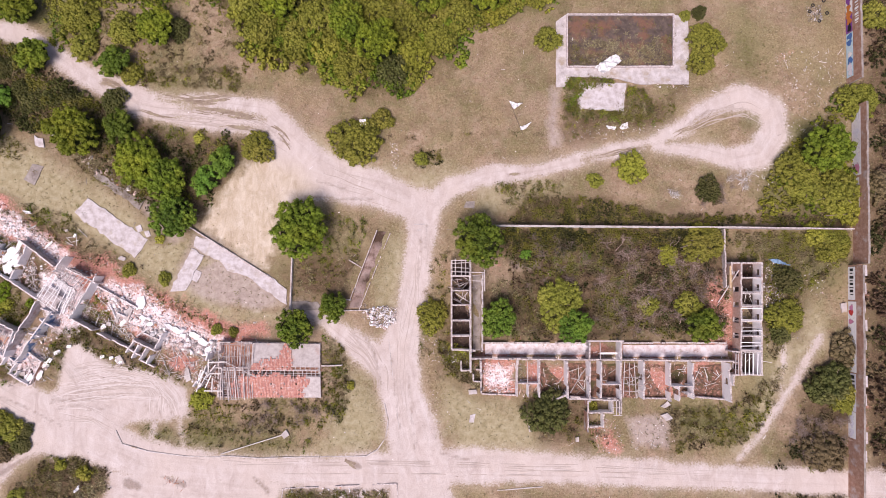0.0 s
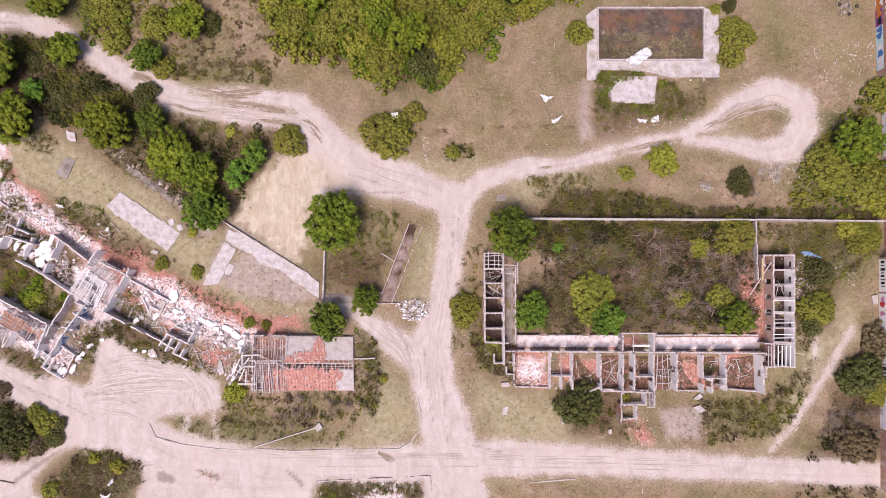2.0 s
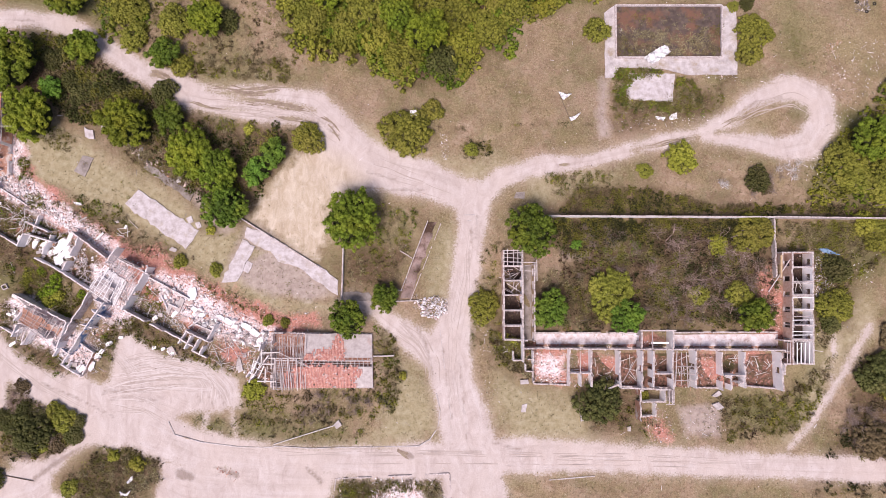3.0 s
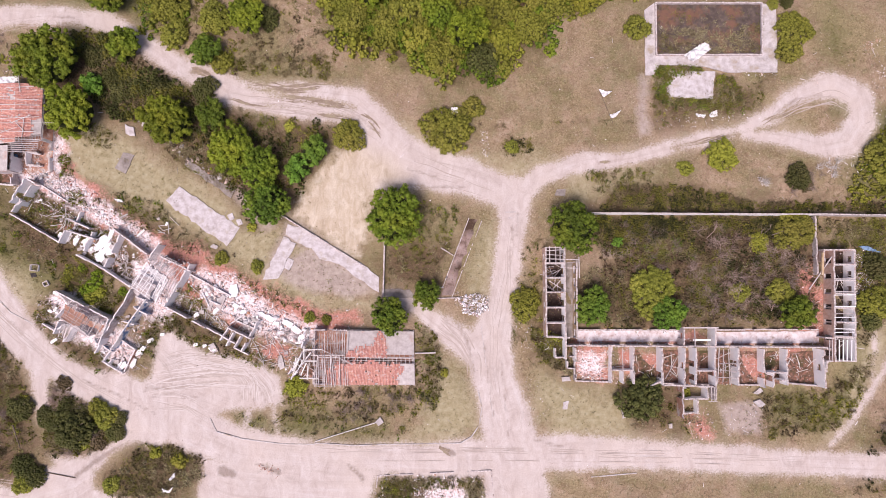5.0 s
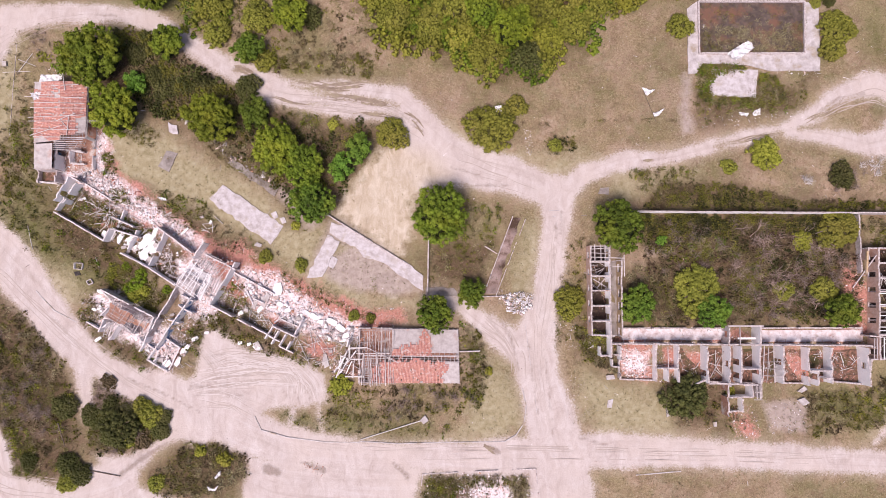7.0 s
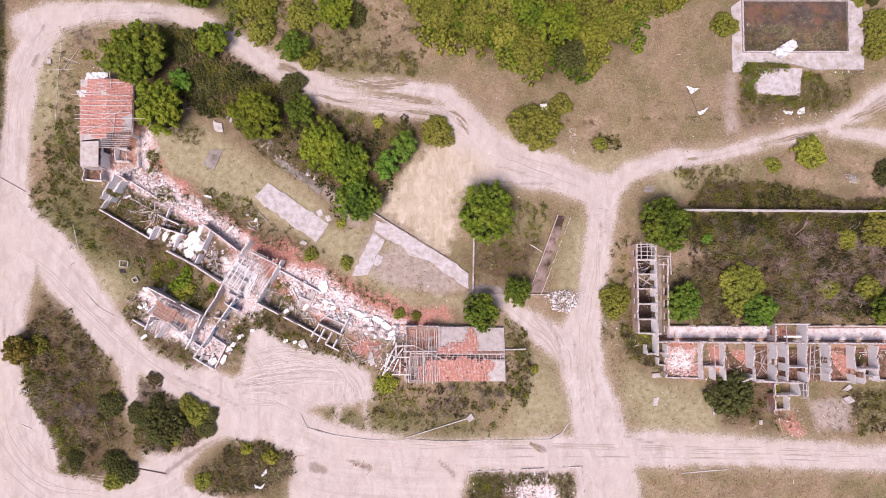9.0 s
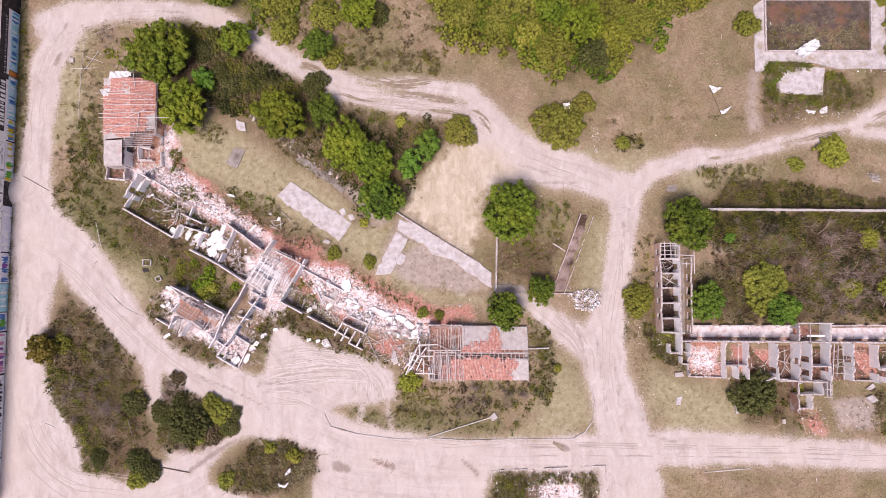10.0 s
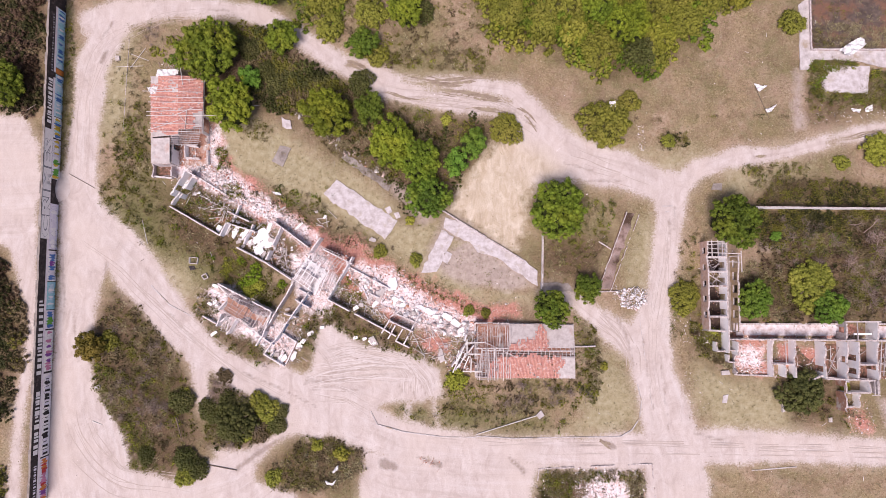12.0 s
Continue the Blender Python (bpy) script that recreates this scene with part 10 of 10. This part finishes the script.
def laths(poly, n, l0, l1, axis, top, odds, label):
    """Broken laths, battens and rafters strewn mostly along and across the building's axis (degrees)."""
    P = spread(poly, n, -99)
    n = len(P)
    a = np.radians(axis + 90 * rs.randint(0, 2, n)) + rs.normal(0, 0.28, n)
    L, w = rs.uniform(l0, l1, n), rs.uniform(0.03, 0.075, n)
    z = rs.uniform(0.06, 1, n) ** 2 * top + 0.06
    dz = rs.normal(0, 0.06, n) * L
    d = np.stack([np.cos(a), np.sin(a)], 1)
    s = np.stack([-np.sin(a), np.cos(a)], 1)
    V = []
    for end in (-0.5, 0.5):
        for side in (-0.5, 0.5):
            q = P + d * (L * end)[:, None] + s * (w * side)[:, None]
            for up in (-0.5, 0.5):
                V.append(np.column_stack([q, np.maximum(z + dz * end, 0.06) + up * w * 0.8]))
    V = np.stack(V, 1).reshape(-1, 3)
    Q = np.array([(0, 2, 3, 1), (4, 5, 7, 6), (0, 1, 5, 4), (2, 6, 7, 3), (1, 3, 7, 5)])
    F = (np.arange(n)[:, None, None] * 8 + Q[None]).reshape(-1, 4)
    k = np.array(odds, float)
    M = np.repeat(rs.choice(3, n, p=k / k.sum()), 5)
    return tagged(new("broken_laths", mesh_np("broken_laths", V, F, [BLEACHED, TIMBER, CHUNK_PINK], False, M)), label, "timber", "", "stuff")


def shards(poly, n, s0, s1, label, top=0.5):
    """Angular flat pieces of broken wall plaster and ceiling, lying at odd tilts."""
    P = spread(poly, n, -99)
    n = len(P)
    r = s0 + (s1 - s0) * rs.uniform(0, 1, n) ** 2.5
    turn = rs.uniform(0, 6.28, n)
    tilt = rs.normal(0, 0.09, (n, 2))
    ring = []
    for j in range(4):
        a = turn + 1.571 * j + rs.uniform(-0.35, 0.35, n)
        q = r * rs.uniform(0.35, 1.2, n)
        x, y = np.cos(a) * q, np.sin(a) * q
        ring.append(np.stack([P[:, 0] + x, P[:, 1] + y, x * tilt[:, 0] + y * tilt[:, 1]], 1))
    lift = (0.1 + r * 0.1 + rs.uniform(0, 1, n) ** 3 * top)[:, None] * np.array([[0, 0, 1.0]])
    V = np.stack([q + lift - np.array([0, 0, 0.09]) for q in ring] + [q + lift for q in ring], 1).reshape(-1, 3)
    Q = np.array([(4, 5, 6, 7), (0, 1, 5, 4), (1, 2, 6, 5), (2, 3, 7, 6), (3, 0, 4, 7)])
    F = (np.arange(n)[:, None, None] * 8 + Q[None]).reshape(-1, 4)
    M = np.repeat(rs.choice(3, n, p=[0.62, 0.14, 0.24]), 5)
    return tagged(new("plaster_shards", mesh_np("plaster_shards", V, F, [CHUNK_WHITE, CHUNK_GREY, CHUNK_PINK], False, M)), label, "rubble", "", "stuff")


laths([(-82.7, 17.3), (-75.9, 12.9), (-67.2, 8.1), (-62.3, 3.8), (-69.0, 2.4), (-78.6, 8.1), (-87.9, 15.3)], 147, 0.4, 2.2, -32, 0.8, (5, 4, 2), "bleached laths and battens strewn over the ward")
laths([(-57.5, 0.9), (-48.9, -4.8), (-37.1, -10.4), (-36.1, -13.2), (-46.0, -10.4), (-56.5, -7.6), (-61.7, -4.8)], 161, 0.3, 2.0, -32, 0.7, (5, 4, 3), "bleached laths strewn over white rubble")
laths([(-83.0, -2.9), (-78.3, -3.8), (-65.9, -7.6), (-64.8, -15.1), (-68.5, -16.9), (-73.3, -12.3), (-82.4, -8.5)], 112, 0.3, 2.0, -32, 1.4, (5, 4, 2), "bleached laths strewn over the ruined rooms")
laths([(-50.8, -8.5), (-46.1, -7.6), (-34.7, -11.4), (-34.7, -17.4), (-46.0, -15.1)], 105, 0.3, 2.0, -10, 1.0, (3, 4, 3), "grey laths strewn beside the roofed ruin")
laths([(-92.3, 18.7), (-83.4, 24.1), (-80.0, 22.1), (-75.9, 14.3), (-83.6, 15.3), (-89.8, 14.3)], 56, 0.3, 1.8, -40, 0.8, (4, 4, 2), "grey laths strewn beside the roofed ruin")
shards([(-82.7, 17.3), (-75.9, 12.9), (-67.2, 8.1), (-62.3, 3.8), (-69.0, 2.4), (-78.6, 8.1), (-87.9, 15.3)], 156, 0.1, 0.50, "white plaster shards strewn over the ward")
shards([(-67.9, -1.9), (-65.2, 3.8), (-57.1, 2.1), (-61.7, -5.7), (-66.0, -4.3)], 96, 0.1, 0.50, "white plaster shards in the collapsed centre of the ward")
shards([(-59.4, 0.9), (-53.7, -1.9), (-46.1, -6.2), (-37.1, -9.5), (-37.1, -11.4), (-41.3, -11.4), (-49.8, -7.6), (-57.5, -2.9)], 252, 0.1, 0.72, "white plaster shards and wall pieces along the ward", 0.3)
shards([(-84.7, 18.2), (-81.3, 17.3), (-75.9, 12.9), (-71.0, 9.5), (-67.2, 7.6), (-69.1, 6.7), (-74.9, 10.0), (-82.6, 14.8)], 156, 0.1, 0.36, "small white plaster shards along the ward", 0.1)
shards([(-83.0, -2.9), (-78.3, -3.8), (-65.9, -7.6), (-64.8, -15.1), (-68.5, -16.9), (-73.3, -12.3), (-82.4, -8.5)], 96, 0.1, 0.58, "white plaster shards in the ruined rooms")
shards([(-12.9, -3.9), (-10.5, -3.1), (-8.1, -3.9), (-7.9, -5.8), (-10.0, -7.2), (-12.7, -6.2)], 225, 0.1, 0.40, "heap of broken white wall pieces beside the track", 0.4)


def fallen_slab(at, lx, ly, turn, m, label, lift=0.25, lean=8):
    """A fallen wall piece with broken corners."""
    bm = bmesh.new()
    j = lambda v: v * rw.uniform(0.8, 1.05)
    x, y = lx / 2, ly / 2
    cut = rw.uniform(0.2, 0.8)
    ring = [(-j(x), -j(y)), (x * cut, -j(y)), (j(x), -y * rw.uniform(0.2, 0.9)), (j(x) * 0.9, j(y)), (-x * rw.uniform(0.1, 0.8), j(y)), (-j(x), y * rw.uniform(-0.2, 0.7))]
    k = len(ring)
    lo = [bm.verts.new((x, y, -0.07)) for x, y in ring]
    hi = [bm.verts.new((x * 0.98, y * 0.98, 0.07)) for x, y in ring]
    bm.faces.new(lo[::-1])
    bm.faces.new(hi)
    for i in range(k):
        bm.faces.new((lo[i], lo[(i + 1) % k], hi[(i + 1) % k], hi[i]))
    me = bpy.data.meshes.new("fallen_slab")
    bm.to_mesh(me)
    bm.free()
    me.materials.append(m)
    ob = new("fallen_slab", me)
    ob.matrix_basis = pose(at[0], at[1], lift, rw.uniform(-lean, lean), rw.uniform(-lean, lean), turn)
    return tagged(ob, label, "slab", "fallen wall pieces")


SLABS = [((-71.9, 5.0), 1.8, 4.6, 22), ((-73.2, 3.3), 2.2, 3.0, 24), ((-70.9, 4.4), 1.5, 2.6, 60), ((-52.6, -4.6), 1.3, 4.2, -25), ((-50.6, -2.6), 2.2, 3.2, 12)]
SLABS += [((-78.6, 6.7), 3.0, 1.4, 60), ((-77.2, 6.0), 3.0, 1.3, 62), ((-75.5, 5.8), 2.6, 1.0, 55), ((-74.4, 4.3), 2.0, 1.4, 30), ((-73.4, 4.7), 2.0, 1.2, 20), ((-72.7, 5.7), 1.8, 3.2, -25), ((-71.4, 6.9), 2.4, 1.0, 70), ((-72.8, 3.5), 3.0, 1.2, 58), ((-71.6, 3.8), 1.6, 1.2, 10), ((-76.5, 4.4), 1.2, 0.8, 10), ((-75.7, 3.7), 1.0, 0.8, 40), ((-72.3, 2.2), 2.0, 0.8, 60), ((-54.0, 4.8), 1.6, 1.0, -20), ((-54.4, -5.2), 2.0, 1.0, 70), ((-53.5, -6.0), 1.6, 1.0, 40), ((-52.4, -3.9), 1.6, 0.8, 50)]
SLABS += [((-53.1, -4.3), 1.2, 1.4, 10), ((-45.8, -6.6), 2.2, 1.1, -35), ((-44.4, -7.3), 2.0, 1.4, -35), ((-43.4, -8.1), 1.6, 1.0, -10), ((-41.4, -8.1), 2.4, 1.4, -30), ((-40.0, -9.2), 2.4, 1.5, -40), ((-42.5, -9.6), 1.6, 1.0, 0), ((-46.8, -7.1), 1.2, 1.0, 0), ((-39.2, -10.4), 1.8, 1.2, 20), ((-50.1, -5.2), 1.6, 1.0, -30), ((-48.9, -6.2), 1.4, 1.0, 10), ((-56.7, -6.7), 1.4, 1.0, 30), ((-55.8, -6.2), 1.2, 1.0, 0), ((-80.3, -10.9), 1.6, 0.8, 30), ((-66.1, -12.9), 1.8, 1.6, 10), ((-67.0, -14.6), 2.2, 1.2, 60)]
SLABS += [((-64.2, -10.9), 1.6, 1.0, 20), ((-62.3, -9.9), 1.0, 0.8, 0), ((-69.1, -15.2), 2.2, 1.8, 40), ((-69.8, -14.4), 1.4, 1.0, 0), ((-66.4, 7.1), 2.6, 0.5, 42), ((-81.1, -6.0), 1.2, 0.7, -30), ((-80.4, -5.2), 0.9, 0.7, 10), ((-63.6, 9.5), 1.0, 0.6, 10), ((-62.1, 8.6), 0.9, 0.6, 60), ((-55.2, -11.8), 1.0, 0.8, 10), ((-54.0, -12.3), 1.6, 1.1, -40), ((-56.7, -11.6), 1.0, 0.8, 10), ((-77.5, 12.4), 1.6, 0.5, -20), ((-69.3, 10.0), 2.0, 0.4, 30)]
SLABS += [((-85.7, 14.2), 2.2, 1.0, 55), ((-86.5, 14.8), 1.9, 0.8, 60), ((-87.7, 12.8), 1.8, 0.9, 50), ((-87.4, 11.5), 2.0, 0.8, 35), ((-79.9, 6.7), 1.5, 1.4, 55), ((-78.3, 6.3), 1.9, 0.8, 50), ((-77.2, 5.7), 2.2, 1.1, 58), ((-75.8, 5.8), 1.3, 0.8, 10), ((-74.4, 4.5), 1.2, 0.9, 20), ((-73.6, 5.0), 1.4, 1.1, 40), ((-72.8, 6.1), 1.3, 1.3, 35), ((-72.2, 5.3), 1.7, 0.9, 60), ((-73.3, 3.6), 1.7, 0.7, 60), ((-72.7, 2.6), 1.5, 0.6, 55), ((-71.6, 6.3), 1.3, 1.0, 40), ((-71.0, 4.1), 1.2, 0.6, -20), ((-80.2, -3.0), 1.5, 0.9, -30), ((-80.3, -5.7), 1.1, 0.8, 40), ((-79.8, -6.4), 1.2, 0.7, -25), ((-68.9, -15.1), 2.6, 1.5, 20), ((-67.1, -14.8), 1.7, 1.3, 50), ((-65.6, -12.4), 1.8, 1.0, 50), ((-68.1, -6.9), 1.1, 0.7, 10), ((-42.7, -14.5), 1.9, 0.8, 75), ((-53.9, -12.5), 1.4, 1.0, -40), ((-41.6, -13.0), 0.9, 0.8, 0)]
for at, lx, ly, turn in SLABS:
    fallen_slab(at, lx * 0.8, ly * 0.7, turn, PLASTER if rw.random() < 0.7 else DECK, "broken white plastered wall piece in rubble")


def timber_scatter(poly, n, l0, l1, z, label):
    for x, y in spread(poly, n, -99):
        a, L = rs.uniform(0, 6.28), rs.uniform(l0, l1)
        dx, dy = math.cos(a) * L / 2, math.sin(a) * L / 2
        tagged(pole("fallen_timber", (x - dx, y - dy, rs.uniform(0.1, z)), (x + dx, y + dy, rs.uniform(0.1, z)), 0.055, 0.04, label, "timber", BLEACHED if "bleached" in label or "pale" in label else TIMBER), group="fallen roof timbers")


timber_scatter([(-69.2, 3.3), (-66.3, 2.4), (-67.2, -1.5), (-71.1, 1.4)], 16, 1.5, 3.2, 1.2, "grey fallen roof timber in rubble")
timber_scatter([(-84.7, 12.9), (-71.2, 7.1), (-73.1, 6.2), (-85.6, 11.0)], 10, 1.0, 2.5, 0.5, "grey fallen roof timber in rubble")
timber_scatter([(21.3, -13.4), (24.1, -13.4), (24.0, -18.0), (21.2, -18.0)], 7, 1.2, 2.6, 0.8, "pale fallen roof timber in a room")
timber_scatter([(30.2, -13.4), (33.1, -13.4), (32.9, -18.0), (30.1, -18.0)], 10, 1.2, 2.6, 1.2, "pale fallen roof timber in a room")
timber_scatter([(38.7, -13.4), (46.7, -13.4), (46.6, -17.5), (38.6, -17.1)], 12, 1.0, 2.4, 0.6, "pale fallen roof timber in a room")
timber_scatter([(26.7, -13.0), (29.3, -13.0), (29.2, -15.8), (26.7, -15.8)], 4, 1.0, 1.8, 0.4, "white fallen timber in a room")
timber_scatter([(1.8, 1.5), (4.4, 1.5), (4.4, -2.8), (1.8, -2.8)], 14, 1.0, 2.4, 1.2, "dark fallen roof timber in a room")
timber_scatter([(-63.6, 10.0), (-60.7, 10.0), (-60.7, 7.1), (-63.1, 7.1)], 7, 1.0, 2.2, 0.5, "pale thin timber frame in weeds")
timber_scatter([(-40.9, -12.4), (-37.4, -9.6), (-36.2, -12.4), (-37.2, -17.1)], 12, 1.2, 3.0, 1.6, "grey fallen roof timber beside the roofed ruin")
timber_scatter([(-68.0, -10.9), (-65.2, -9.9), (-64.7, -11.8), (-67.5, -13.7)], 6, 1.0, 2.2, 0.8, "grey fallen roof timber in rubble")
timber_scatter([(-85.7, 13.9), (-78.9, 11.9), (-71.2, 7.1), (-75.0, 5.7), (-85.6, 10.0)], 16, 0.8, 2.6, 0.7, "bleached fallen roof timber in rubble")
timber_scatter([(-59.6, -1.0), (-53.9, -4.3), (-50.1, -10.4), (-59.6, -5.2)], 16, 0.8, 2.4, 0.6, "bleached fallen roof timber in rubble")
timber_scatter([(-50.1, -8.1), (-41.6, -10.9), (-38.2, -13.7), (-41.6, -16.0), (-48.6, -12.8)], 18, 0.8, 2.6, 0.6, "bleached fallen roof timber in rubble")
timber_scatter([(-78.5, -4.8), (-71.8, -8.5), (-73.2, -11.1), (-79.4, -8.1)], 14, 0.8, 2.2, 2.4, "bleached fallen roof timber over the lattice")
timber_scatter([(-71.8, -10.9), (-67.0, -11.8), (-67.9, -15.6), (-72.2, -14.2)], 8, 0.8, 2.0, 0.6, "bleached fallen roof timber in rubble")
timber_scatter([(7.2, -12.9), (20.3, -13.2), (20.3, -18.0), (7.1, -17.5)], 18, 0.6, 1.8, 0.5, "pale fallen roof timber in a room")
timber_scatter([(49.2, 0.8), (53.4, 0.8), (53.0, -12.4), (48.8, -12.4)], 16, 1.0, 2.4, 2.2, "pale fallen roof timber in a room")
tarp = speckled("blue_tarp", [(0.3, (0.12, 0.2, 0.34)), (0.6, (0.22, 0.34, 0.5))], 2.0, 0.6)
crumpled("blue_tarpaulin", [(54.7, 4.6), (56.0, 4.7), (58.3, 3.6), (55.8, 4.0)], 0.2, tarp, "faded blue tarpaulin lying in weeds", "tarpaulin", 0.4)
crumpled("blue_tarpaulin", [(-88.2, 20.5), (-87.6, 20.5), (-87.2, 18.3), (-88.1, 18.1)], 0.3, tarp, "faded blue and white sheeting beside the ruin", "tarpaulin", 0.6)


def ramp_mound(p, q, width, top, label):
    """Earth heaped against a wall from p to q, falling away to the east."""
    bm = bmesh.new()
    rows = []
    for i in range(9):
        c = lerp(p, q, i / 8)
        k = math.sin(math.pi * i / 8) ** 0.6
        rows.append([bm.verts.new((c[0] + width * f * (0.6 + 0.4 * k), c[1] + rw.uniform(-0.15, 0.15), max(-0.1, top * k * (1 - f) ** 1.3 + rw.uniform(-0.04, 0.04) - 0.03 * f))) for f in (0.0, 0.15, 0.35, 0.6, 0.8, 1.0)])
    for r0, r1 in zip(rows, rows[1:]):
        for j in range(5):
            bm.faces.new((r0[j], r0[j + 1], r1[j + 1], r1[j]))
    bmesh.ops.recalc_face_normals(bm, faces=bm.faces)
    me = bpy.data.meshes.new("earth_mound")
    bm.to_mesh(me)
    bm.free()
    me.materials.append(EARTH)
    me.polygons.foreach_set("use_smooth", np.ones(len(me.polygons), bool))
    return tagged(new("earth_mound", me), label, "mound", "", "structure")


EARTH = speckled("pale_earth", [(0.28, (0.5, 0.42, 0.39)), (0.5, (0.585, 0.51, 0.48)), (0.75, (0.65, 0.59, 0.57))], 0.8, 0.95, None, 0.3)
ramp_mound((-107.8, 11.1), (-107.9, 15.6), 2.8, 1.5, "pale earth ramp heaped against the painted wall")
